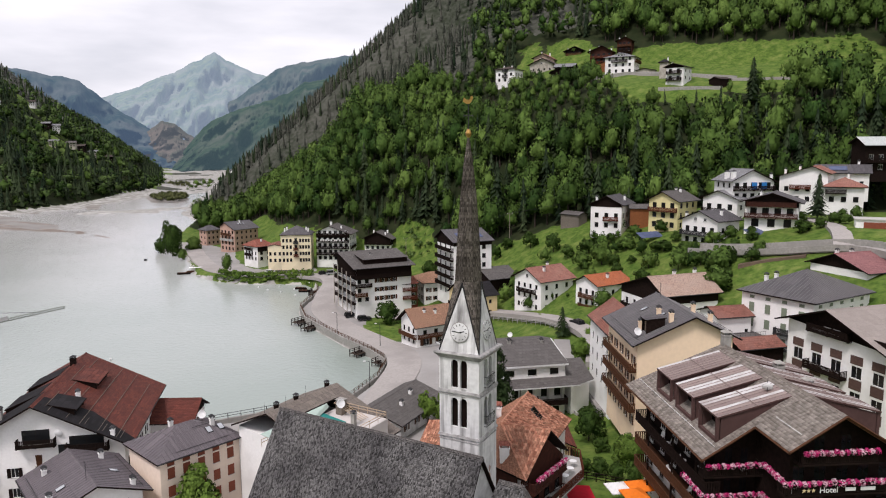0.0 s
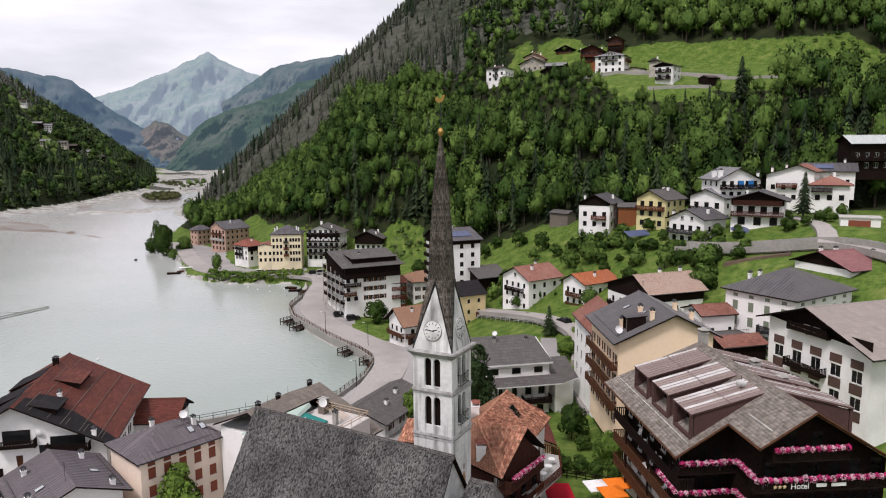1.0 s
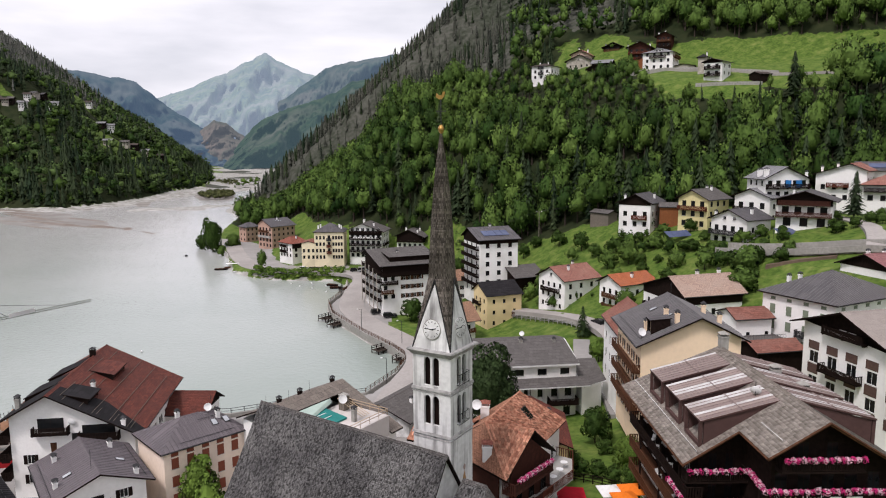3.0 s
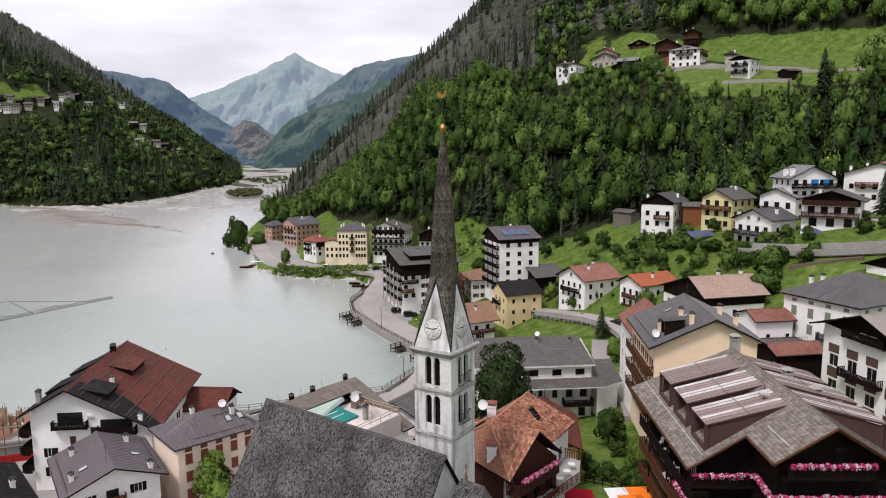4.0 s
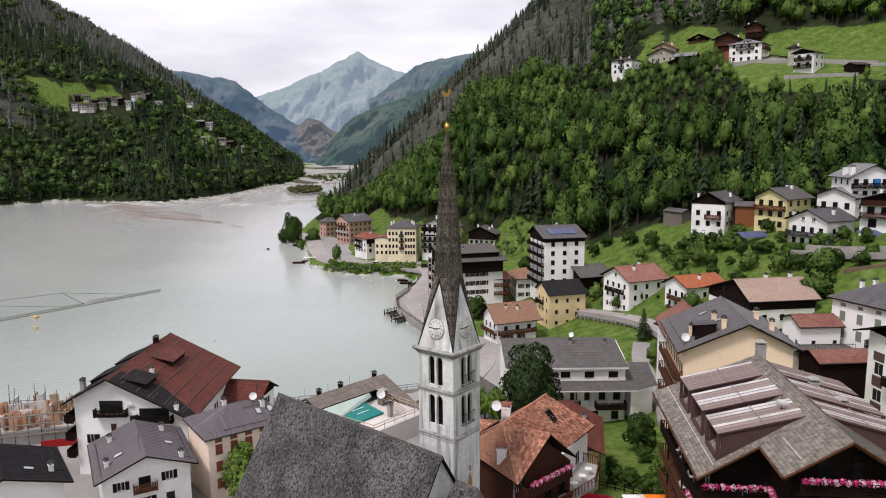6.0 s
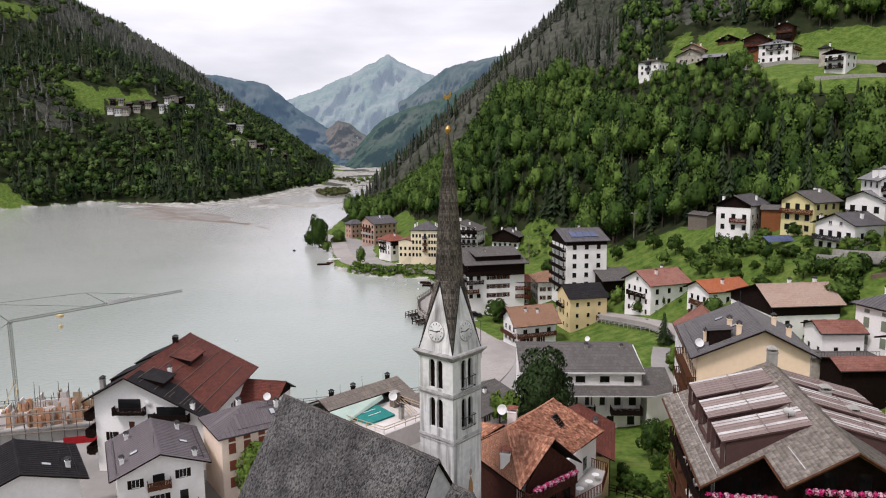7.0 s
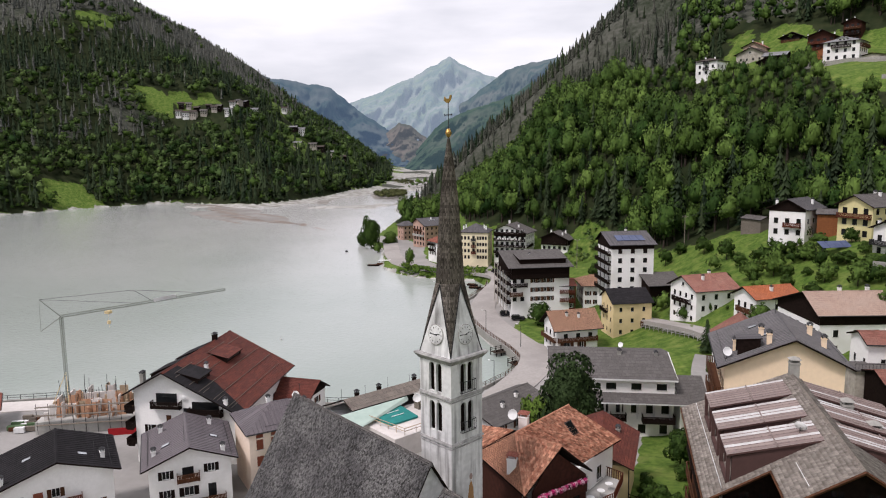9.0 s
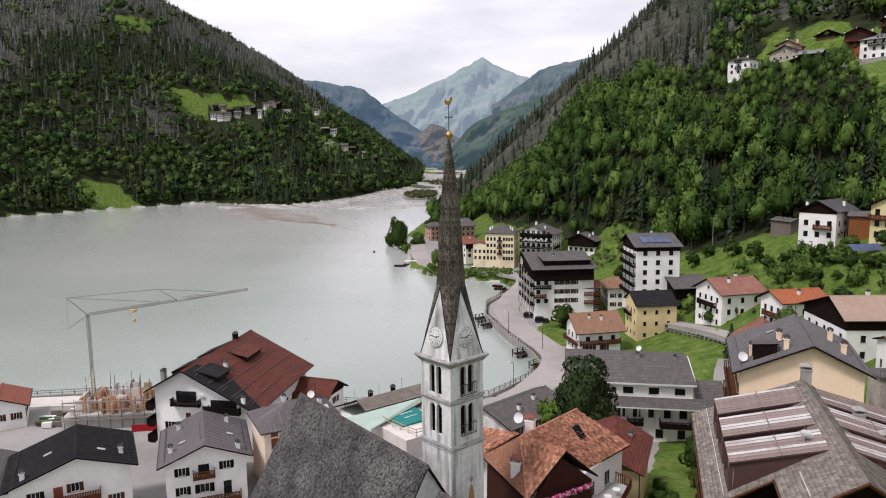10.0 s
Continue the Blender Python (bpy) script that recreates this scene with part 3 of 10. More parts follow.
def build_ground():
    az = np.concatenate([np.linspace(-180, -66, 30)[:-1], np.linspace(-66, 58, 420), np.linspace(58, 180, 30)[1:]])
    r = np.concatenate([[0.5], np.geomspace(6, 60, 30), np.geomspace(60.6, 4900, 350)])
    A, R = np.meshgrid(np.radians(az), r, indexing="ij")
    X, Y = R * np.sin(A), -60 + R * np.cos(A)
    Z = terrain(X, Y)
    Z[0], Z[-1] = Z[0] * 0.5 + Z[-1] * 0.5, Z[0] * 0.5 + Z[-1] * 0.5
    n, k = A.shape
    i, j = np.meshgrid(np.arange(n - 1), np.arange(k - 1), indexing="ij")
    a = (i * k + j).ravel()
    F = np.stack([a, a + 1, a + k + 1, a + k], 1)[:, ::-1]
    ob = bulk("ground", np.stack([X, Y, Z], -1).reshape(-1, 3), F, land_material(), "valley ground of meadow, woodland floor and river gravel", "ground", "structure")
    x, y = X.ravel(), Y.ravel()
    q, s, u, d = 0.47 * x + 0.88 * y, 0.93 * x + 0.36 * y, -0.36 * x + 0.93 * y, lake_distance(x, y)
    far = (s < -100) & (u > 150)
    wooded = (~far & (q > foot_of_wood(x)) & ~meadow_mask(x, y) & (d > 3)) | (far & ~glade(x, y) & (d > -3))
    flats = (u > 900) & (Z.ravel() < 16)
    stony_slope = (q > np.minimum(wood_top(x, y), 345) + 4) & (x < 75) & (s > -60)
    barren = ((stony_slope & ~((x > 8) & (q < 335))) | ((u > 520) & (d > 60))) & ~glade(x, y, 1.3) & (~far | (fbm(x / 160, y / 160, 23) + 0.0020 * (Z.ravel() - 160) > 0.07))
    stony = (d < np.where((x > -104) & (x < -58) & (y > 200) & (y < 236), -0.6, 1)) & ~(flats & (fbm(x / 60, y / 120, 77) > 0.05))
    lawn = ((x > 12.5) & (y > 15) & (y < 62)) | ((x > 24) & (y < 62))
    bay = (x < -62) & (y > 214) & (y < 335) & (d >= 0) & (d > 4.0) & (d < 21)
    paving = bay | ~lawn & (d >= 0) & (q < 150) & (s < 38) & (s > -90) & (y > -40) & ~((x > -30) & (x < -6) & (y > 124) & (y < 152))
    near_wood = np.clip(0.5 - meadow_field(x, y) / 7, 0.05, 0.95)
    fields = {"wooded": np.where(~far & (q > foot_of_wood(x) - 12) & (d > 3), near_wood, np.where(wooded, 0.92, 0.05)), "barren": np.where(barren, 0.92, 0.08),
              "stony": np.where(stony, np.where(far, np.clip(0.5 - (d + 3.0) / 2.5, 0.05, 0.95), np.clip(0.5 - (d - 1) / 5, 0.05, 0.95)), 0.05), "paving": np.where(paving, 0.92, 0.08)}
    for name, value in fields.items():
        ob.data.attributes.new(name, "FLOAT", "POINT").data.foreach_set("value", value.astype(np.float32))
    ob.data.polygons.foreach_set("use_smooth", np.ones(len(F), bool))


def water_material():
    """Glacial milk: grey silt where the river comes in, green in the bay."""
    m = bpy.data.materials.new("milky_lake_water")
    m.use_nodes = True
    n, l = m.node_tree.nodes, m.node_tree.links
    b = n["Principled BSDF"]
    b.inputs["Roughness"].default_value, b.inputs["Specular IOR Level"].default_value = 0.12, 0.5
    tc, ns, r = n.new("ShaderNodeTexCoord"), n.new("ShaderNodeTexNoise"), n.new("ShaderNodeValToRGB")
    ns.inputs["Scale"].default_value, ns.inputs["Detail"].default_value = 0.009, 6.0
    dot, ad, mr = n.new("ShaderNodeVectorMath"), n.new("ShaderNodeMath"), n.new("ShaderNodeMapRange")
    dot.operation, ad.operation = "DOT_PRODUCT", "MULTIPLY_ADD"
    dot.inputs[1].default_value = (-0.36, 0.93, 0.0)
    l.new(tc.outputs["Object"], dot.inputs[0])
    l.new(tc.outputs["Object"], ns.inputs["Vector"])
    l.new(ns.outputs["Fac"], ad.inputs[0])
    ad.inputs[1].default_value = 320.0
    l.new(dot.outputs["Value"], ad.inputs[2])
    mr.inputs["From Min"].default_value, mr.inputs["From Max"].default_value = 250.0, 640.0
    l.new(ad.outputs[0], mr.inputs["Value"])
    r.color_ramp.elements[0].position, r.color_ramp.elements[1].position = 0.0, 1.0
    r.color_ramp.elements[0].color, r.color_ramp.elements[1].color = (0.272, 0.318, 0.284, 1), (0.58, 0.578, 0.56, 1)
    # Less silt towards the far shore, with the hill's dark reflection painted in.
    across, far_tint, both = n.new("ShaderNodeVectorMath"), n.new("ShaderNodeMapRange"), n.new("ShaderNodeMath")
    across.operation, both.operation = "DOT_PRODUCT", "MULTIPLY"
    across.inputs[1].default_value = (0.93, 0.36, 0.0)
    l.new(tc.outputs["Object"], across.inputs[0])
    l.new(across.outputs["Value"], far_tint.inputs["Value"])
    far_tint.inputs["From Min"].default_value, far_tint.inputs["From Max"].default_value = -330.0, -120.0
    far_tint.inputs["To Min"].default_value, far_tint.inputs["To Max"].default_value = 0.42, 1.0
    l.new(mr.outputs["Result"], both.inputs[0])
    l.new(far_tint.outputs["Result"], both.inputs[1])
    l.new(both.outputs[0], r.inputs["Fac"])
    l.new(r.outputs["Color"], b.inputs["Base Color"])
    wv, bp = n.new("ShaderNodeTexNoise"), n.new("ShaderNodeBump")
    wv.inputs["Scale"].default_value, wv.inputs["Detail"].default_value = 0.7, 5.0
    bp.inputs["Strength"].default_value, bp.inputs["Distance"].default_value = 0.3, 0.4
    l.new(tc.outputs["Object"], wv.inputs["Vector"])
    l.new(wv.outputs["Fac"], bp.inputs["Height"])
    l.new(bp.outputs["Normal"], b.inputs["Normal"])
    return m


build_ground()
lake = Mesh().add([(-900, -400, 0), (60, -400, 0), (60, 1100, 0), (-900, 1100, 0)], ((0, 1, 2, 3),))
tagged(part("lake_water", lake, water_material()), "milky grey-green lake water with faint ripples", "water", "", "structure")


# ---- woods ----
def unit(v):
    return v / np.linalg.norm(v, axis=-1, keepdims=True)


def crown_shape(rng, quads, flat=0.8, ring=9, rows=6, lumps=15, leaf=1.0):
    """Leaf clumps over a lumpy ovoid crown about 1 high and 0.8 wide, standing on the ground, with an added inner hull
    that blocks light, and the way each clump faces.
    """
    k = np.arange(lumps) + 0.5
    up = 1 - 1.7 * k / lumps
    turn = k * 2.4 + rng.uniform(-0.5, 0.5, lumps)
    side = np.sqrt(np.maximum(1 - up**2, 0.02))
    way0 = unit(np.stack([side * np.cos(turn), side * np.sin(turn), up], 1) + rng.normal(0, 0.16, (lumps, 3)))
    centre = way0 * rng.uniform(0.17, 0.31, (lumps, 1)) * (1, 1, 1.12)
    centre[:, :2] *= (1 - 0.55 * np.clip(centre[:, 2:], -0.1, 0.4))
    size = rng.uniform(0.085, 0.165, lumps)
    k = rng.choice(lumps, quads, p=size**2 / (size**2).sum())
    way = unit(rng.normal(0, 1, (quads, 3)) + way0[k] * 0.75 + (0, 0, 0.25))
    p = centre[k] + way * size[k][:, None] * rng.uniform(0.82, 1.12, (quads, 1))
    nrm = unit(way + rng.normal(0, 0.42, (quads, 3)))
    t = unit(np.cross(nrm, rng.normal(0, 1, (quads, 3))))
    w = np.cross(nrm, t)
    h = rng.uniform(0.030, 0.062, (quads, 1)) * leaf * (150 / quads) ** 0.38
    V = np.stack([p - t * h, p + w * h * 0.7, p + t * h, p - w * h * 0.7], 1)
    V[:, 0] -= nrm * h * 0.35
    V[:, 2] -= nrm * h * 0.35
    face = unit(way * 0.75 + unit(p) * 0.45 + nrm * 0.35 + (0, 0, 0.1))
    # closed inner hull, added to block light so that gaps stay dark
    a, e = np.meshgrid(np.linspace(0, math.tau, ring + 1), np.linspace(-1.35, 1.45, rows + 1), indexing="ij")
    ray = np.stack([np.cos(a) * np.cos(e), np.sin(a) * np.cos(e), np.sin(e)], -1)
    reach = np.zeros(a.shape)
    for c, sz in zip(centre, size):
        along = ray @ c
        reach = np.maximum(reach, along + np.sqrt(np.maximum(sz**2 - (c @ c - along**2), 0)))
    inner = ray * np.maximum(reach, 0.17)[..., None] * 0.78
    inner[-1] = inner[0]
    Q = np.stack([inner[:-1, :-1], inner[1:, :-1], inner[1:, 1:], inner[:-1, 1:]], 2).reshape(-1, 4, 3)
    N = np.concatenate([np.repeat(face[:, None], 4, 1), unit(Q.copy())]).reshape(-1, 3)
    V = np.concatenate([V, Q])
    V[..., 2] = V[..., 2] * flat + (0.60 if flat < 1.1 else 0.55)
    return np.concatenate([V.reshape(-1, 3), N], 1)


def conifer_shape(rng, tiers, sides, thin=0.5):
    """Drooping whorls of narrow boughs round a stem, 1 high, longer and shorter by chance, and the way each bough faces."""
    V, N = [], []
    for i in range(tiers):
        f = (i + rng.uniform(-0.3, 0.3)) / tiers
        z = 0.07 + 0.88 * f
        r = 0.19 * max(1 - f, 0.02) ** 0.8 + 0.012
        for j in range(sides):
            a = math.tau * (j + 0.5 * (i % 2)) / sides + rng.uniform(-0.3, 0.3)
            rr, w = r * rng.uniform(0.55, 1.25), thin * math.tau / sides
            c, sn = math.cos, math.sin
            up, z_ = 1.5 / tiers, z + rng.uniform(-0.02, 0.02)
            V += [(0.01 * c(a), 0.01 * sn(a), min(1, z_ + up)), (rr * 0.62 * c(a - w), rr * 0.62 * sn(a - w), z_ + 0.012),
                  (rr * c(a), rr * sn(a), z_ - 0.03), (rr * 0.62 * c(a + w), rr * 0.62 * sn(a + w), z_ + 0.012)]
            N += [(c(a) * 0.8, sn(a) * 0.8, 0.6)] * 4
    return np.concatenate([np.array(V), np.array(N)], 1)


def leafy(ob, normals, shade):
    """Stores how the foliage faces and the tone of each tree."""
    ob.data.attributes.new("mass_normal", "FLOAT_VECTOR", "POINT").data.foreach_set("vector", np.ascontiguousarray(normals, np.float32).ravel())
    ob.data.attributes.new("shade", "FLOAT", "POINT").data.foreach_set("value", np.ascontiguousarray(shade, np.float32))


def plant(name, kinds, places, heights, widths, mat, label, category, rng, trunk=True, tone=None):
    """All trees of one wood as a single mesh."""
    out, facing, shades = [], [], []
    which = rng.integers(0, len(kinds), len(places))
    tone = np.clip(0.5 + 0.9 * fbm(places[:, 0] / 24, places[:, 1] / 24, 29) + rng.normal(0, 0.2, len(places)), 0, 1) if tone is None else tone
    for k, shape in enumerate(kinds):
        pick = np.flatnonzero(which == k)
        if not len(pick):
            continue
        a = rng.uniform(0, math.tau, len(pick))[:, None]
        c, sn = np.cos(a), np.sin(a)
        w, h = (heights[pick] * widths[pick])[:, None], heights[pick][:, None]
        lean = rng.normal(0, 0.03, (2, len(pick), 1))
        x, y, z, nx, ny, nz = (shape[None, :, j] for j in range(6))
        P = places[pick]
        out.append(np.stack([(x * c - y * sn) * w + P[:, :1] + z * h * lean[0], (x * sn + y * c) * w + P[:, 1:2] + z * h * lean[1], z * h + P[:, 2:3]], -1).reshape(-1, 3))
        facing.append(np.stack([nx * c - ny * sn, nx * sn + ny * c, nz + 0 * c], -1).reshape(-1, 3))
        shades.append(np.repeat(tone[pick], len(shape)))
    V, N, S = np.concatenate(out), np.concatenate(facing), np.concatenate(shades)
    F = np.arange(len(V)).reshape(-1, 4)
    if trunk:
        r = (heights * 0.018)[:, None]
        ring = np.array([(1, 0), (0, 1), (-1, 0), (0, -1)], float)
        low = np.concatenate([places[:, None, :2] + ring * r[:, None] * 1.6, np.repeat(places[:, None, 2:] - 0.3, 4, 1)], -1)
        top = np.concatenate([places[:, None, :2] + ring * r[:, None] * 0.6, np.repeat(places[:, None, 2:] + heights[:, None, None] * 0.62, 4, 1)], -1)
        stems = np.concatenate([low, top], 1).reshape(-1, 3)
        base = len(V) + 8 * np.arange(len(places))[:, None, None]
        quads = np.array([(0, 1, 5, 4), (1, 2, 6, 5), (2, 3, 7, 6), (3, 0, 4, 7)])[None] + base
        V, F2 = np.concatenate([V, stems]), quads.reshape(-1, 4)
        ob = bulk(name, V, np.concatenate([F, F2]), (mat, BARK), label, category)
        mi = np.zeros(len(F) + len(F2), np.int32)
        mi[len(F):] = 1
        ob.data.polygons.foreach_set("material_index", mi)
        leafy(ob, np.concatenate([N, np.tile((0.0, 0.0, 1.0), (len(stems), 1))]), np.concatenate([S, np.zeros(len(stems))]))
        return ob
    ob = bulk(name, V, F, mat, label, category)
    leafy(ob, N, S)
    return ob


def scatter(rng, x0, x1, y0, y1, step, keep):
    """Jittered places over a stretch of land where keep(x, y) holds."""
    gx, gy = np.meshgrid(np.arange(x0, x1, step), np.arange(y0, y1, step))
    x = gx.ravel() + rng.uniform(-0.48, 0.48, gx.size) * step
    y = gy.ravel() + rng.uniform(-0.48, 0.48, gy.size) * step
    ok = keep(x, y)
    x, y = x[ok], y[ok]
    return np.stack([x, y, terrain(x, y)], 1)


BARK = material("bark", (0.06, 0.048, 0.038), (0.035, 0.028, 0.022), 2.0, 0.95)
LEAF = foliage_material("broadleaf_foliage", (0.024, 0.056, 0.011), (0.112, 0.178, 0.038))
LEAFDEEP = foliage_material("deep_foliage", (0.012, 0.032, 0.007), (0.058, 0.100, 0.019))
LEAFDARK = foliage_material("dark_foliage", (0.016, 0.030, 0.011), (0.036, 0.058, 0.019), 1.6)
LEAFMID = foliage_material("mid_green_foliage", (0.028, 0.056, 0.016), (0.095, 0.145, 0.042), 0.5)
NEEDLE = foliage_material("conifer_needles", (0.008, 0.018, 0.009), (0.040, 0.058, 0.025), 0.4)
NEEDLEGREY = foliage_material("bare_conifers", (0.022, 0.030, 0.020), (0.098, 0.098, 0.080), 0.3)
# Storm-worn grey, lightened further to put distance haze into the needles.
NEEDLEHAZED = foliage_material("haze_paled_conifers", (0.058, 0.064, 0.056), (0.135, 0.137, 0.120), 0.5)
rng = np.random.default_rng(4)
BROAD = [crown_shape(rng, 240, 1.18, 7, 5, 18) for _ in range(9)]
BROADFAR = [crown_shape(rng, 46, 0.95, 5, 3, 9) for _ in range(6)]
FIRS = [conifer_shape(rng, 15, 7) for _ in range(4)]
FIRSMID = [conifer_shape(rng, 9, 5) for _ in range(5)]
FIRSFAR = [conifer_shape(rng, 6, 4, 0.55) for _ in range(5)]


def near_hamlet(x, y):
    """Yards round the hamlet's houses."""
    yard = np.zeros(np.shape(x), bool)
    for cx, cy in ((22, 308), (44, 316), (48, 330), (52, 292), (48, 288), (62, 326), (70, 301), (83, 309), (77, 281), (87, 278), (86, 238), (86, 250), (98, 228)):
        yard |= (x - cx) ** 2 + (y - cy) ** 2 < 12.5**2
    return yard


def hill_wood(x, y):
    q, u, d = 0.47 * x + 0.88 * y, -0.36 * x + 0.93 * y, lake_distance(x, y)
    return (q > foot_of_wood(x)) & (q < wood_top(x, y)) & (u < 470) & (d > 5) & ~meadow_mask(x, y) & ~near_hamlet(x, y)


p = scatter(rng, -190, 235, 110, 450, 4.7, hill_wood)
# The last term gathers deeper green low down, painting in the wood's shade.
kind = rng.uniform(0, 1, len(p)) + 0.9 * fbm(p[:, 0] / 40, p[:, 1] / 40, 19) + (0.47 * p[:, 0] + 0.88 * p[:, 1] - 235) / 170
tall = 7.5 + 10.5 * rng.uniform(0, 1, len(p)) ** 1.3
q_, s_ = 0.47 * p[:, 0] + 0.88 * p[:, 1], 0.93 * p[:, 0] + 0.36 * p[:, 1]
tall *= np.where((q_ > 214) & (q_ < 300) & (s_ > 105) & (s_ < 185), 0.55, 1.0)
for name, mask, kinds, wide, mat, label in (
        ("hillside_broadleaf_wood", kind > 0.43, BROAD, 0.58, LEAF, "dense fresh green broadleaf wood on the steep hillside"),
        ("hillside_shaded_wood", (kind <= 0.43) & (kind > 0.02), BROAD, 0.58, LEAFDEEP, "deeper green trees among the hillside wood, denser low down as painted shade"),
        ("hillside_spruces", kind <= 0.02, FIRS, 0.8, NEEDLE, "dark spruces scattered in the hillside wood")):
    n_ = mask.sum()
    plant(name, kinds, p[mask], tall[mask] * (1.15 if kinds is FIRS else 1), rng.uniform(wide, wide + 0.3, n_), mat, label, "wood", rng, name != "hillside_spruces")


def bank_behind_hotels(x, y):
    q = 0.47 * x + 0.88 * y
    return (x > -66) & (x < 4) & (q > 183) & (q < 208) & (y > 205) & ((x + 38) ** 2 + (y - 243) ** 2 > 150) & (np.hypot(x + 56, y - 241) > 14) & (np.abs(x + 70) > 10) & (fbm(x / 9, y / 9, 71) > -0.02)


p = scatter(rng, -66, 4, 200, 250, 2.9, bank_behind_hotels)
plant("slope_shrubs", BROADFAR, p, rng.uniform(1.2, 4.2, len(p)), rng.uniform(0.9, 1.5, len(p)), LEAFMID, "green shrubs on the grassy bank behind the hotels", "bushes", rng, False)


def upper_wood(x, y):
    q, u, d, z = 0.47 * x + 0.88 * y, -0.36 * x + 0.93 * y, lake_distance(x, y), terrain(x, y)
    return (q >= np.minimum(wood_top(x, y), 330)) & ~meadow_mask(x, y) & (d > 6) & (u < 640) & (z < 330) & ((q > wood_top(x, y)) | (x > 62))


p = scatter(rng, -260, 420, 180, 760, 6.6, upper_wood)
pick = rng.uniform(0, 1, len(p)) + 0.8 * fbm(p[:, 0] / 45, p[:, 1] / 45, 57)
leaved = (p[:, 0] > 5) & (pick > 0.3 + (0.47 * p[:, 0] + 0.88 * p[:, 1] - 330) / 300)
ashen = ~leaved & (pick > 0.42 - 0.3 * (p[:, 0] < 0))
gloomy = ~leaved & ~ashen
plant("upper_broadleaf_wood", BROADFAR, p[leaved], rng.uniform(9, 15, leaved.sum()), rng.uniform(0.7, 1.0, leaved.sum()), LEAF, "green broadleaf wood above the hamlet", "wood", rng, False)
plant("upper_conifer_wood", FIRSMID, p[gloomy], rng.uniform(9, 17, gloomy.sum()), rng.uniform(0.6, 0.9, gloomy.sum()), NEEDLE, "dark conifers high on the slope", "wood", rng, False)
plant("upper_bare_wood", FIRSMID, p[ashen], rng.uniform(6, 14, ashen.sum()), rng.uniform(0.5, 0.85, ashen.sum()), NEEDLEGREY, "grey storm-worn conifers on the stony slope", "wood", rng, False)


def right_side(x, y):
    u, s, d = -0.36 * x + 0.93 * y, 0.93 * x + 0.36 * y, lake_distance(x, y)
    return (u >= 520) & (s > -60) & (d > 14) & (terrain(x, y) < 420) & (fbm(x / 70, y / 70, 21) > -0.22)


p = scatter(rng, -700, 260, 480, 1500, 8.6, right_side)
green = rng.uniform(0, 1, len(p)) + 1.2 * fbm(p[:, 0] / 60, p[:, 1] / 60, 37) > 0.55
plant("mountainside_conifer_wood", FIRSFAR, p[green], rng.uniform(9, 18, green.sum()), rng.uniform(0.8, 1.2, green.sum()), NEEDLE, "dark green conifers on the mountainside", "wood", rng, False)
p = p[~green]
plant("storm_worn_conifer_wood", FIRSFAR, p, rng.uniform(7, 16, len(p)), rng.uniform(0.8, 1.2, len(p)), NEEDLEGREY, "thin grey-green conifers on the stony mountainside", "wood", rng, False)


def far_yards(x, y):
    """Pasture below the houses across the lake, down towards the water."""
    yard = np.zeros(np.shape(x), bool)
    for cx, cy in ((-600, 679), (-591, 680), (-583, 685), (-607, 692), (-599, 698), (-587, 698), (-576, 696), (-578, 710), (-569, 709), (-565, 715), (-551, 711), (-570, 749), (-570, 764), (-567, 774), (-554, 769), (-574, 880), (-526, 824), (-519, 834), (-476, 752), (-483, 801), (-480, 819), (-470, 830), (-458, 844)):
        a, b = (x - cx) * 0.57 - (y - cy) * 0.82, (x - cx) * 0.82 + (y - cy) * 0.57
        yard |= ((a - 15) / 28) ** 2 + (b / 9.5) ** 2 < 1
    return yard


def left_side(x, y):
    u, s, d = -0.36 * x + 0.93 * y, 0.93 * x + 0.36 * y, lake_distance(x, y)
    return (s < -60) & (d > 1.2) & (u > 150) & (~glade(x, y, 0.85) | (fbm(x / 9, y / 9, 93) > 0.2)) & ~far_yards(x, y) & (x > -1.25 * y - 560) & (terrain(x, y) < 345)


p = scatter(rng, -1250, -330, 230, 1500, 9.2, left_side)
low = rng.uniform(0, 1, len(p)) < np.clip(0.86 - p[:, 2] / 210, 0.06, 1) * (0.34 + 2.6 * np.clip(fbm(p[:, 0] / 70, p[:, 1] / 70, 88) + 0.18, 0, 0.4)) + 0.5 * glade(p[:, 0], p[:, 1], 2.4)
grey = ~low & (fbm(p[:, 0] / 160, p[:, 1] / 160, 23) + 0.0020 * (p[:, 2] - 160) + rng.uniform(-0.12, 0.12, len(p)) > 0.02) & (p[:, 2] > 60)
dark = ~low & ~grey
plant("far_shore_conifer_wood", FIRSFAR, p[dark], rng.uniform(13, 22, dark.sum()) * np.clip(1.35 - p[dark, 2] / 160, 1.0, 1.3), rng.uniform(0.8, 1.15, dark.sum()), NEEDLE, "dark conifer wood on the far shore", "wood", rng, False)
plant("far_shore_bare_wood", FIRSFAR, p[grey], rng.uniform(10, 21, grey.sum()), rng.uniform(0.7, 1.0, grey.sum()), NEEDLEHAZED, "thin grey storm-worn conifers above the far shore, paled as by haze", "wood", rng, False)
half = low & (rng.uniform(0, 1, len(p)) < 0.42)
for mask, mat, label in ((half, LEAFDEEP, "deep green broadleaf trees on the far shore"), (low & ~half, LEAFMID, "green broadleaf trees among the far conifers")):
    plant("far_shore_broadleaf_wood", BROADFAR, p[mask], rng.uniform(12, 21, mask.sum()), rng.uniform(0.85, 1.2, mask.sum()), mat, label, "wood", rng, False)


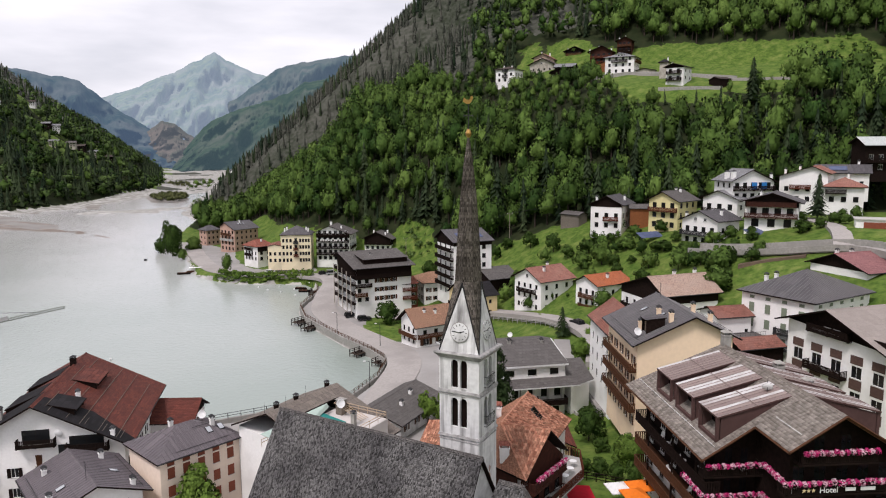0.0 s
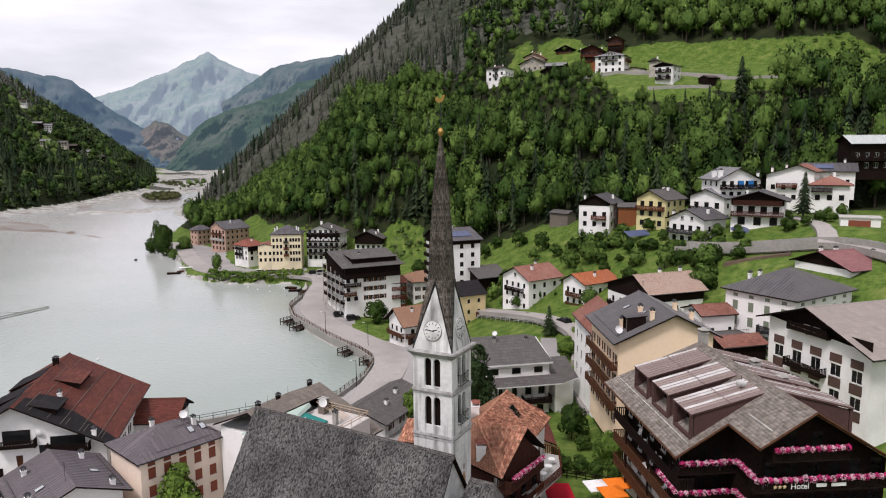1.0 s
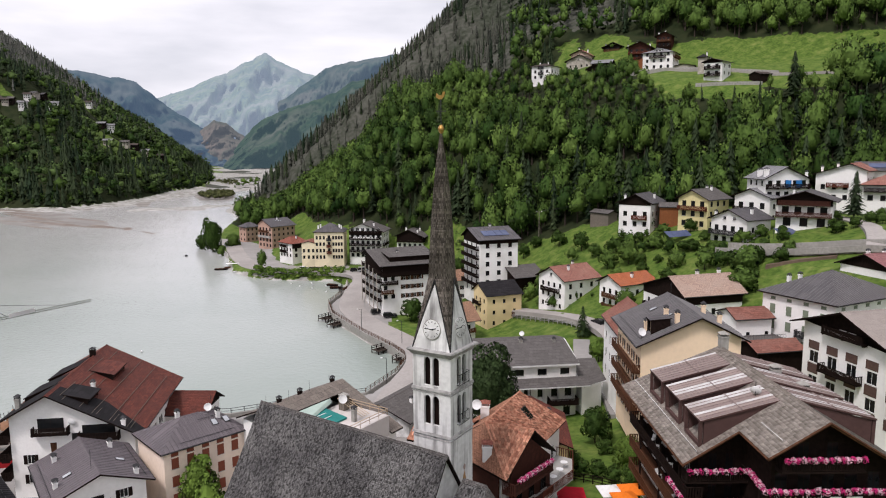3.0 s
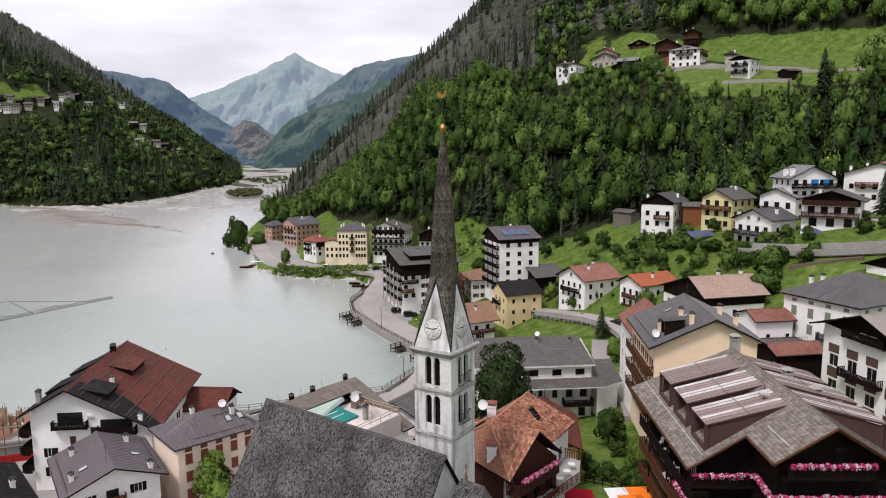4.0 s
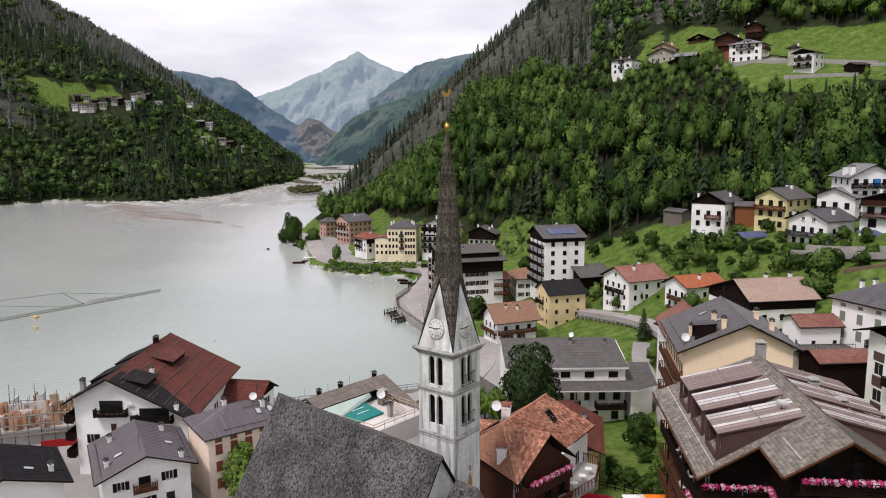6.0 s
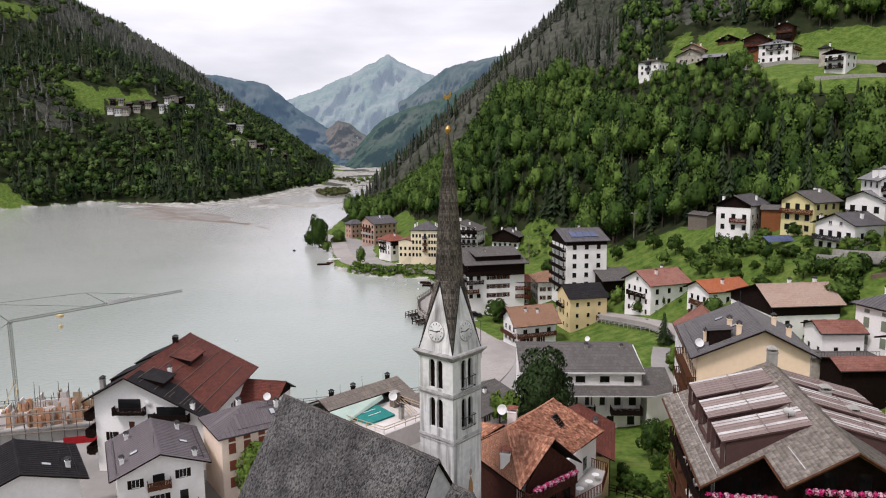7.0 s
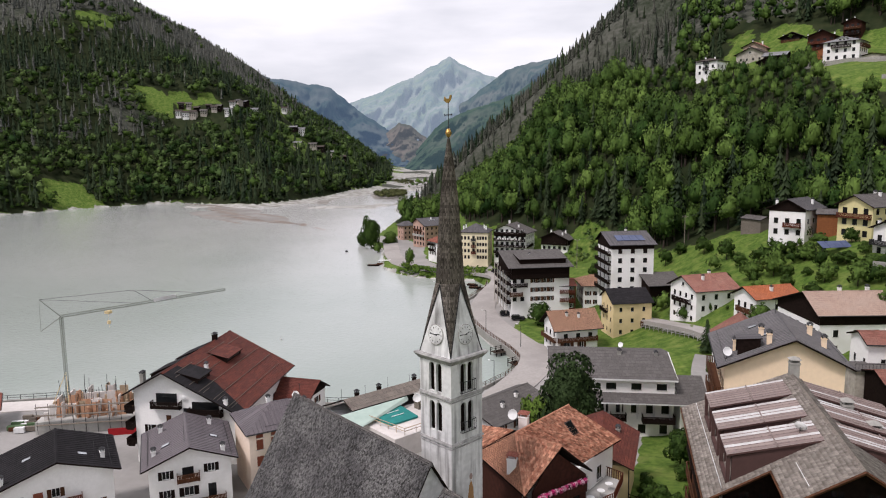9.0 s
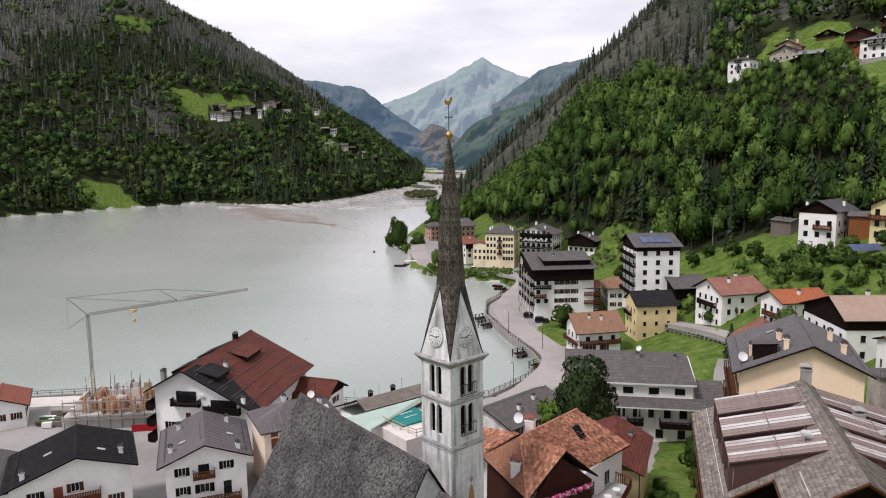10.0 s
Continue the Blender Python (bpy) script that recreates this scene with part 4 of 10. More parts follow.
def shore_belt(x, y):
    u, d = -0.36 * x + 0.93 * y, lake_distance(x, y)
    return (x < -370) & (d > 0.6) & (d < 13) & (u > 380) & (u < 1150) & ~glade(x, y, 0.85) & (fbm(x / 22, y / 22, 31) > -0.12)


p = scatter(rng, -640, -370, 200, 1080, 5.2, shore_belt)
spiky = rng.uniform(0, 1, len(p)) < 0.35
plant("far_shore_spruces", FIRSFAR, p[spiky], rng.uniform(11, 19, spiky.sum()), rng.uniform(0.8, 1.1, spiky.sum()), NEEDLE, "dark spruces along the far water's edge", "wood", rng, False)
plant("far_shore_thicket", BROADFAR, p[~spiky], rng.uniform(5, 11, (~spiky).sum()), rng.uniform(0.9, 1.3, (~spiky).sum()), LEAFDEEP, "green thicket along the far water's edge", "bushes", rng, False)


def valley_wood(x, y):
    u, d, z = -0.36 * x + 0.93 * y, lake_distance(x, y), terrain(x, y)
    return (u > 760) & (d < 40) & (z > 0.6) & (z < 40) & (fbm(x / 60, y / 120, 77) > 0.0) & ~((np.abs(d + 25) < 16) & (u < 1700))


p = scatter(rng, -1350, -200, 700, 2900, 17.0, valley_wood)
plant("river_flat_wood", BROADFAR, p, rng.uniform(5, 12, len(p)), rng.uniform(0.9, 1.5, len(p)), LEAF, "green riverside trees on the valley floor", "wood", rng, False)


def bar_of_gravel(x, y, rx, ry, yaw, h, green, seed, mat=None):
    """A low gravel bank in the river mouth with an uneven edge."""
    m = Mesh()
    ca, sa = math.cos(radians(yaw)), math.sin(radians(yaw))
    rings = []
    for f, z in ((1.0, -0.6), (0.94, 0.03), (0.6, h * 0.7), (0.2, h)):
        ring = []
        for k in range(36):
            a = math.tau * k / 36
            w = f * (1 + 0.9 * float(fbm(np.array([math.cos(a) * 1.7 + seed]), np.array([math.sin(a) * 1.7]), seed)[0]))
            px, py = rx * w * math.cos(a), ry * w * math.sin(a)
            ring.append((x + px * ca - py * sa, y + px * sa + py * ca, z))
        rings.append(ring)
    for lo, hi in zip(rings, rings[1:]):
        m.add(lo + hi, [(k, (k + 1) % 36, 36 + (k + 1) % 36, 36 + k) for k in range(36)])
    m.add(rings[-1], (tuple(range(36)),))
    tagged(part("gravel_bank", m, mat or (BANK if h > 0.25 else MUD)), "low grey gravel bank in the river mouth", "gravel bank", "", "structure")
    if green:
        q = np.random.default_rng(seed)
        n_ = int(green * rx * ry)
        a, f = q.uniform(0, math.tau, n_), np.sqrt(q.uniform(0, 1, n_)) * 0.8
        px, py = rx * f * np.cos(a), ry * f * np.sin(a)
        pts = np.stack([x + px * ca - py * sa, y + px * sa + py * ca, np.full(n_, h * 0.4)], 1)
        plant("river_scrub", BROADFAR, pts, q.uniform(2.0, 6.5, n_), q.uniform(1.0, 1.6, n_), SCRUB, "olive green scrub on the gravel bank", "bushes", q, False)


BANK = material("wet_river_gravel", (0.23, 0.215, 0.195), (0.16, 0.148, 0.13), 0.3, 0.9, third=(0.32, 0.305, 0.28), big=0.2)
MUD = material("wet_brown_silt", (0.210, 0.172, 0.145), (0.150, 0.122, 0.100), 0.25, 0.7, third=(0.24, 0.21, 0.185), big=0.3, bump=0.0, spec=0.05)
SCRUB = foliage_material("olive_scrub", (0.05, 0.065, 0.022), (0.12, 0.125, 0.05), 0.3)
SHOAL = material("silty_shallows", (0.315, 0.290, 0.268), (0.40, 0.385, 0.365), 0.05, 0.25, third=(0.25, 0.222, 0.20), big=0.12, bump=0.2, spec=0.2)
bar_of_gravel(-322, 712, 83, 24, 112, 1.2, 0.14, 3)
bar_of_gravel(-362, 622, 70, 9, 118, 0.35, 0, 5)
bar_of_gravel(-392, 556, 45, 8, 140, 0.35, 0, 6)
bar_of_gravel(-340, 443, 78, 26, 152, 0.03, 0, 41, SHOAL)
bar_of_gravel(-395, 505, 62, 15, 148, 0.03, 0, 42, SHOAL)
for x, y, rx, ry, yaw, seed in ((-268, 399, 22, 2.4, 168, 7), (-278, 408, 16, 3.6, 150, 21), (-300, 411, 34, 3.0, 158, 22), (-316, 398, 26, 1.6, 150, 23), (-330, 428, 40, 3.4, 154, 8),
                                (-352, 452, 46, 2.6, 150, 24), (-372, 440, 30, 1.8, 158, 26), (-318, 452, 34, 2.2, 150, 27), (-386, 478, 44, 2.6, 148, 28), (-412, 505, 46, 3.4, 150, 9), (-436, 530, 54, 4.5, 158, 25), (-250, 392, 10, 2.6, 120, 29), (-225, 372, 12, 1.2, 140, 30)):
    bar_of_gravel(x, y, rx, ry, yaw, 0.13, 0, seed)
bar_of_gravel(-330, 900, 60, 14, 108, 0.3, 0, 11)
bar_of_gravel(-420, 980, 90, 22, 114, 0.9, 0.05, 12)


def ridge(name, far, skyline, foot, colours, haze_glow, label):
    """A distant mountain range: a jagged crest that slopes down towards the valley. Its emission paints in the blue of
    distance haze.
    """
    az, el = np.array(skyline).T
    cols, rows = 260, 44
    a = np.linspace(az[0], az[-1], cols)
    e = np.interp(a, az, el) + 0.16 * fbm(a * 1.6, a * 0, len(skyline), 5) * 2
    V = []
    for k in range(rows + 1):
        f = k / rows
        fold = fbm(a * 0.75 + 5 + f * 1.5, np.full_like(a, f * 3.2), 31, 5) * far * 0.24 * min(1, 4 * f)
        dist = far * (1 - foot * f) + fold
        z = (53 + far * np.tan(np.radians(e))) * (1 - f) - 10 * f
        V.append(np.stack([10 + dist * np.sin(np.radians(a)), -60 + dist * np.cos(np.radians(a)), z], -1))
    V = np.array(V)
    i, j = np.meshgrid(np.arange(rows), np.arange(cols - 1), indexing="ij")
    s = (i * cols + j).ravel()
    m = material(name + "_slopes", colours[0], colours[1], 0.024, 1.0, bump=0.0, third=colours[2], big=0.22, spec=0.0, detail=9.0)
    # emission stands in for aerial haze; the slopes are no light source
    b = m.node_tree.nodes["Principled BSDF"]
    b.inputs["Emission Color"].default_value, b.inputs["Emission Strength"].default_value = (*haze_glow, 1), 1.0
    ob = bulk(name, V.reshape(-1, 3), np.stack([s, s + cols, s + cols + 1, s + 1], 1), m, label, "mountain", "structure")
    ob.data.polygons.foreach_set("use_smooth", np.ones(len(s), bool))


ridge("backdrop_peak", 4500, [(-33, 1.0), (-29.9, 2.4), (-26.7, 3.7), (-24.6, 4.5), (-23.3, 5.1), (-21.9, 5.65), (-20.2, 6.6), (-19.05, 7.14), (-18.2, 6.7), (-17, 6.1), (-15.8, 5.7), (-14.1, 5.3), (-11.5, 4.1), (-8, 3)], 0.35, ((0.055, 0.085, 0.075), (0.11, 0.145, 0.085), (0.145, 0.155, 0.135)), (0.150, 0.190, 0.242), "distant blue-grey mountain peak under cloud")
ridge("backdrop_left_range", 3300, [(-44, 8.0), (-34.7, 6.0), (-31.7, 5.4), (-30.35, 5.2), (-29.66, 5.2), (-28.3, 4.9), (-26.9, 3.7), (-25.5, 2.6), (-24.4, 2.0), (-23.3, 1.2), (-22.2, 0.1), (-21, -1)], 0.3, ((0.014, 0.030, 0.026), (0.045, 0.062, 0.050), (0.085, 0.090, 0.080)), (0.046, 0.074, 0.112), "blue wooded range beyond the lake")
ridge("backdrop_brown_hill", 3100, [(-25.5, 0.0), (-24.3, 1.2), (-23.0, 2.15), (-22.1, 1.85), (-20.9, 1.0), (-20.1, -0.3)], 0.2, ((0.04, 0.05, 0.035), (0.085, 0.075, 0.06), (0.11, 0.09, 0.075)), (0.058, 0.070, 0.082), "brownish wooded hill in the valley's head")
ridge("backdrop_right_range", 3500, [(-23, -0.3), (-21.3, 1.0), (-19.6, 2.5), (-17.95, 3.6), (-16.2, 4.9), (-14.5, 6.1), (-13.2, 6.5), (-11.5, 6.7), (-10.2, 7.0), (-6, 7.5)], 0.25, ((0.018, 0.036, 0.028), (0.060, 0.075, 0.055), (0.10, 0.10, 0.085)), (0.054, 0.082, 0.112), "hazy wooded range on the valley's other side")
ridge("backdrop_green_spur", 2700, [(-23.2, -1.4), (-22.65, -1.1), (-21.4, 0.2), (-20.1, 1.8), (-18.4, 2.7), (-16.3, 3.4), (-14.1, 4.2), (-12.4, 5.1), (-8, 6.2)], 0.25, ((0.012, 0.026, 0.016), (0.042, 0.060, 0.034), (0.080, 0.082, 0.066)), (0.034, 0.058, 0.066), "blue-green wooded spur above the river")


# ---- houses ----
WINDOW_CACHE = {}


def window_meshes(w, h, style):
    """Frame, pane and shutter of one size, shared by all windows that have it."""
    key = (round(w, 2), round(h, 2), style)
    if key not in WINDOW_CACHE:
        fr, pane, sh = Mesh(), Mesh(), Mesh()
        t = 0.06
        wood = {"white": WHITEPAINT, "brown": WHITEPAINT, "dark": WHITEPAINT, "red": REDWOOD, "green": WHITEPAINT, "plain": WHITEPAINT, "gloom": DARKWOOD, "sage": DARKWOOD}[style]
        ring = lambda a, c, y: [(-a, y, -c), (a, y, -c), (a, y, c), (-a, y, c)]
        fr.add(ring(w / 2, h / 2, 0.08) + ring(w / 2 - t, h / 2 - t, 0.08) + ring(w / 2 - t, h / 2 - t, 0.15), [(k, (k + 1) % 4, 4 + (k + 1) % 4, 4 + k) for k in range(4)] + [(4 + k, 4 + (k + 1) % 4, 8 + (k + 1) % 4, 8 + k) for k in range(4)])
        fr.add([(-0.03, 0.081, -h / 2 + t), (0.03, 0.081, -h / 2 + t), (0.03, 0.081, h / 2 - t), (-0.03, 0.081, h / 2 - t)], ((0, 1, 2, 3),))
        sill = Mesh().box(-w / 2 - 0.08, -0.07, -h / 2 - 0.07, w / 2 + 0.08, 0.1, -h / 2 - 0.002).data("sill", CONCRETE)
        pane.box(-w / 2 + t, 0.11, -h / 2 + t, w / 2 - t, 0.125, h / 2 - t)
        shutter = None
        if style in ("brown", "dark", "red", "green", "sage"):
            sh.box(0, -0.05, -h / 2, w / 2, -0.012, h / 2)
            for k in range(5):
                z = -h / 2 + (k + 0.5) * h / 5
                sh.box(0.06, -0.065, z - 0.05, w / 2 - 0.06, -0.05, z + 0.05)
            shutter = sh.data("shutter", {"brown": BROWNWOOD, "dark": DARKWOOD, "red": BROWNRED, "green": GREENPAINT, "sage": SAGE}[style])
        WINDOW_CACHE[key] = fr.data("window", wood), pane.data("pane", GLASS), shutter, sill
    return WINDOW_CACHE[key]


TURN = {"R": 0, "B": 90, "L": 180, "F": -90}


def put_window(parent, face, at, z, plane, w, h, style, closed=False):
    """A window in an opening of the wall of that face."""
    fr, pane, sh, sill = window_meshes(w, h, style)
    closed = closed or style in ("red", "sage")
    place = {"R": (at, plane, z), "L": (at, plane, z), "F": (plane, at, z), "B": (plane, at, z)}[face]
    win = part("window", fr, (), parent, m=pose(*place, 0, 0, TURN[face]))
    part("pane", pane, (), win)
    part("sill", sill, (), win)
    if sh:
        for side in (-1, 1):
            x = side * w / 2 if not closed else 0
            m = pose(x if side > 0 else x, 0, 0, 0, 0, 0)
            if not closed and side < 0:
                m = pose(-w, 0, 0)
            if closed and side < 0:
                m = pose(-w / 2, 0, 0)
            part("shutter", sh, (), win, m=m)


def wall_with_holes(mesh, face, plane, u0, u1, z0, z1, holes, depth=0.2):
    """A flat wall with real openings: the cells between the openings, and their reveals."""
    inward = 1 if face in "RF" else -1
    def P(u, z, o=0.0):
        v = plane + inward * o
        return (u, v, z) if face in "RL" else (v, u, z)
    us = sorted({u0, u1, *[c for h in holes for c in h[:2]]})
    zs = sorted({z0, z1, *[c for h in holes for c in h[2:]]})
    flip = face in "LF"
    def Q(a, b, c, d):
        mesh.quad(*((a, b, c, d) if not flip else (d, c, b, a)))
    for a, b in zip(us, us[1:]):
        for c, d in zip(zs, zs[1:]):
            m = ((a + b) / 2, (c + d) / 2)
            if not any(h[0] < m[0] < h[1] and h[2] < m[1] < h[3] for h in holes):
                Q(P(a, c), P(b, c), P(b, d), P(a, d))
    for a, b, c, d in holes:
        Q(P(a, c), P(a, c, depth), P(a, d, depth), P(a, d))
        Q(P(b, c, depth), P(b, c), P(b, d), P(b, d, depth))
        Q(P(a, c), P(b, c), P(b, c, depth), P(a, c, depth))
        Q(P(a, d, depth), P(b, d, depth), P(b, d), P(a, d))
        Q(P(a, c, depth), P(b, c, depth), P(b, d, depth), P(a, d, depth))


def slab(mesh, pts, thick, mi=0, under=1):
    """A roof plane: its upper face and a fascia and soffit below it."""
    top, low = list(pts), [(x, y, z - thick) for x, y, z in pts]
    n = len(top)
    mesh.add(top, (tuple(range(n)),), mi)
    mesh.add(top + low, [tuple(reversed(range(n, 2 * n)))] + [(i, n + i, n + (i + 1) % n, (i + 1) % n) for i in range(n)], under)


def chimney(parent, x, y, z, h=1.1, mat=None, w=0.55, pot="cap"):
    b, c = Mesh(), Mesh()
    b.box(-w / 2, -w / 2, -0.9, w / 2, w / 2, h)
    b.box(-w / 2 - 0.06, -w / 2 - 0.06, h - 0.16, w / 2 + 0.06, w / 2 + 0.06, h - 0.04)
    ch = part("chimney", b, mat or WHITE, parent, m=pose(x, y, z))
    for sx in (-1, 1):
        for sy in (-1, 1):
            c.box(sx * w * 0.42 - 0.05, sy * w * 0.42 - 0.05, h, sx * w * 0.42 + 0.05, sy * w * 0.42 + 0.05, h + 0.28)
    e = w / 2 + 0.12
    c.prism([(-e, -e, h + 0.28), (e, -e, h + 0.28), (e, e, h + 0.28), (-e, e, h + 0.28)], [(-0.08, -0.08, h + 0.55), (0.08, -0.08, h + 0.55), (0.08, 0.08, h + 0.55), (-0.08, 0.08, h + 0.55)])
    part("chimney_cap", c, METAL if pot == "cap" else STONE if pot == "stone" else ROOF["red"], ch)


def balcony(parent, face, plane, u0, u1, z, depth=1.1, wood=None, slats=True, flowers=None):
    """Floor, posts and slatted rail that hang on one wall; u runs along the wall."""
    wood = wood or BROWNWOOD
    o = -1 if face in "RF" else 1
    def B(mesh, a, b, d0, d1, z0, z1):
        lo, hi = sorted((plane + o * d0, plane + o * d1))
        mesh.box(a, lo, z0, b, hi, z1) if face in "RL" else mesh.box(lo, a, z0, hi, b, z1)
    fl, rail = Mesh(), Mesh()
    B(fl, u0, u1, 0.003, depth, z - 0.16, z)
    bal = part("balcony", fl, wood, parent)
    B(rail, u0, u1, depth - 0.09, depth, z + 0.94, z + 1.02)
    B(rail, u0, u1, depth - 0.07, depth - 0.02, z + 0.08, z + 0.14)
    for e in (u0, u1 - 0.08):
        B(rail, e, e + 0.08, 0.003, depth - 0.09, z + 0.94, z + 1.02)
        n = max(2, int(depth / 0.22))
        for k in range(n):
            B(rail, e + 0.02, e + 0.06, depth * k / n + 0.01, depth * k / n + 0.15, z, z + 0.94)
    if slats:
        n = max(2, int((u1 - u0) / 0.19))
        for k in range(n):
            a = u0 + (u1 - u0) * k / n
            B(rail, a + 0.02, a + (u1 - u0) / n * 0.82, depth - 0.065, depth - 0.03, z + 0.05, z + 0.94)
    part("railing", rail, wood, bal)
    k = max(2, int((u1 - u0) / 2.4))
    for i in range(k + 1):
        a = u0 + (u1 - u0 - 0.14) * i / k
        br = Mesh()
        B(br, a, a + 0.14, 0.003, depth * 0.8, z - 0.34, z - 0.163)
        part("bracket", br, wood, bal)
    return bal


def rows_of(n, a, b, floors, z0, step, w=0.95, h=1.3, skip=()):
    """Windows in n columns between a and b on each floor."""
    return [(a + (b - a) * (i + 0.5) / n, z0 + k * step, w, h) for k in range(floors) for i in range(n) if (i, k) not in skip]


def house(name, a, yaw, L, wl_, wr, zr, zel, zer, zb, wall, roof, label, over=0.8, gover=None, wins=None, style="brown", timber=None, balconies=(), chimneys=(), hip=0.0, group="village houses", plinth=None, thick=0.22, seams=0.0, clad=None, edge=None):
    """A house under a ridge roof. a: plan of the ridge's near end; the ridge runs off at yaw for L; wl_ and wr: plan width of the roof to
    the left and right of the ridge; zr, zel, zer: ridge and eaves; zb: foot of the walls; hip: how far the ridge ends draw in."""
    gover = over if gover is None else gover
    root = thing(name, pose(a[0], a[1], zb, 0, 0, yaw), label, "house", group)
    R_, EL, ER = zr - zb, zel - zb, zer - zb
    sl, sr = (R_ - EL) / wl_, (R_ - ER) / wr
    yl, yr, x0, x1 = wl_ - over, -(wr - over), gover, L - gover
    tl, tr = R_ - sl * yl - thick, R_ + sr * yr - thick
    low = min(tl, tr)
    wins = wins or {}
    body = Mesh()
    planes = {"R": yr, "L": yl, "F": x0, "B": x1}
    for face, (u0, u1, top) in {"R": (x0, x1, tr), "L": (x0, x1, tl), "F": (yr, yl, low if not hip else low), "B": (yr, yl, low)}.items():
        spec = wins.get(face, ())
        flush = [w for w in spec if w[1] + w[3] / 2 < top - 0.05 and w[0] - w[2] / 2 > u0 + 0.1 and w[0] + w[2] / 2 < u1 - 0.1]
        wall_with_holes(body, face, planes[face], u0, u1, -2.5, top, [(w[0] - w[2] / 2, w[0] + w[2] / 2, w[1] - w[3] / 2, w[1] + w[3] / 2) for w in flush])
        for w in flush:
            put_window(root, face, w[0], w[1], planes[face], w[2], w[3], w[4] if len(w) > 4 else style)
        if not hip:
            for w in spec:
                if w not in flush and face in "FB" and w[1] > top:
                    off = -0.16 if face == "F" else 0.16
                    put_window(root, face, w[0], w[1], planes[face] + off, w[2], w[3], w[4] if len(w) > 4 else "white")
    if not hip:
        for x, order in ((x0, 1), (x1, -1)):
            pts = [(x, yr, low), (x, yr, tr), (x, 0, R_ - thick), (x, yl, tl), (x, yl, low)]
            body.add(pts, (tuple(range(5))[:: -order],))
    part("wall", body, wall, root)
    if timber and not hip:
        for x, o in ((x0, -1), (x1, 1)):
            cl = Mesh()
            z0_ = timber - zb if timber > 0 else low
            ring = [(x + o * 0.004, yr - 0.03, z0_), (x + o * 0.004, yr - 0.03, tr), (x + o * 0.004, 0, R_ - thick), (x + o * 0.004, yl + 0.03, tl), (x + o * 0.004, yl + 0.03, z0_)]
            cl.prism(ring, [(px + o * 0.09, py, pz) for px, py, pz in ring])
            part("timber_gable", cl, DARKWOOD if timber != "brown" else BROWNWOOD, root)
    rmat = ROOF[roof] if isinstance(roof, str) else roof
    if hip:
        h0 = min(hip, L / 2 - 0.05)
        e = [(0, -wr, ER), (L, -wr, ER), (L, wl_, EL), (0, wl_, EL)]
        r0, r1 = (h0, 0, R_), (L - h0, 0, R_)
        planes_ = [[e[0], e[1], r1, r0], [e[2], e[3], r0, r1], [e[3], e[0], r0], [e[1], e[2], r1]]
    else:
        planes_ = [[(0, -wr, ER), (L, -wr, ER), (L, 0, R_), (0, 0, R_)], [(L, wl_, EL), (0, wl_, EL), (0, 0, R_), (L, 0, R_)]]
    for pts in planes_:
        rf = Mesh()
        slab(rf, pts, thick)
        part("roof_slope", rf, (rmat, edge or DARKWOOD), root)
    if seams:
        for side, wd, sl_, ez in ((-1, wr, sr, ER), (1, wl_, sl, EL)):
            sm = Mesh()
            n = int(L / seams)
            for k in range(1, n):
                x = L * k / n
                f = min(1.0, min(x, L - x) / max(hip, 0.01)) if hip else 1.0
                y1 = wd * (1 - f)
                if wd - y1 > 0.4:
                    sm.bar((x, side * wd, ez + 0.02), (x, side * y1, ez + sl_ * (wd - y1) + 0.02), 0.05)
            if hip:
                n = int(wd / seams)
                for k in range(1, n):
                    y = wd * k / n
                    for x0_, x1_ in ((0, hip * (1 - y / wd)), (L, L - hip * (1 - y / wd))):
                        sm.bar((x0_, side * y, ez + 0.02 + sl_ * 0), (x1_, side * y, ez + sl_ * (wd - y) + 0.02), 0.05)
            part("roof_seams", sm, SEAM if roof == "slate" else rmat, root)["kind"] = "stuff"
    if clad:
        for face in clad[1]:
            cl = Mesh()
            u0, u1, top = {"R": (x0, x1, tr), "L": (x0, x1, tl), "F": (yr, yl, low), "B": (yr, yl, low)}[face]
            zc = clad[0] - zb
            hs = [(w[0] - w[2] / 2, w[0] + w[2] / 2, w[1] - w[3] / 2, w[1] + w[3] / 2) for w in wins.get(face, ()) if w[1] - w[3] / 2 > zc + 0.05 and w[1] + w[3] / 2 < top - 0.05]
            wall_with_holes(cl, face, planes[face] + (-0.07 if face in "RF" else 0.07), u0 - 0.05, u1 + 0.05, zc, top, hs, 0.068)
            part("timber_cladding", cl, DARKWOOD, root)
    cap = Mesh()
    xa, xb = (min(hip, L / 2 - 0.05), L - min(hip, L / 2 - 0.05)) if hip else (-0.03, L + 0.03)
    if xb - xa > 0.3:
        cap.prism([(xa, -0.22, R_ - 0.22 * sr + 0.03), (xa, 0.22, R_ - 0.22 * sl + 0.03), (xa, 0, R_ + 0.09)], [(xb, -0.22, R_ - 0.22 * sr + 0.03), (xb, 0.22, R_ - 0.22 * sl + 0.03), (xb, 0, R_ + 0.09)])
        part("ridge_cap", cap, rmat, root)
    for y, z in ((-wr - 0.06, ER), (wl_ + 0.06, EL)):
        part("gutter", Mesh().bar((0.02, y, z - 0.1), (L - 0.02, y, z - 0.1), 0.07, sides=6), METAL, root)
    for face, u0, u1, z, *rest in balconies:
        balcony(root, face, planes[face], u0, u1, z, *(rest or [1.1]))
    for x, y, *rest in chimneys:
        chimney(root, x, y, R_ - (sl * y if y > 0 else -sr * y), *rest)
    return root


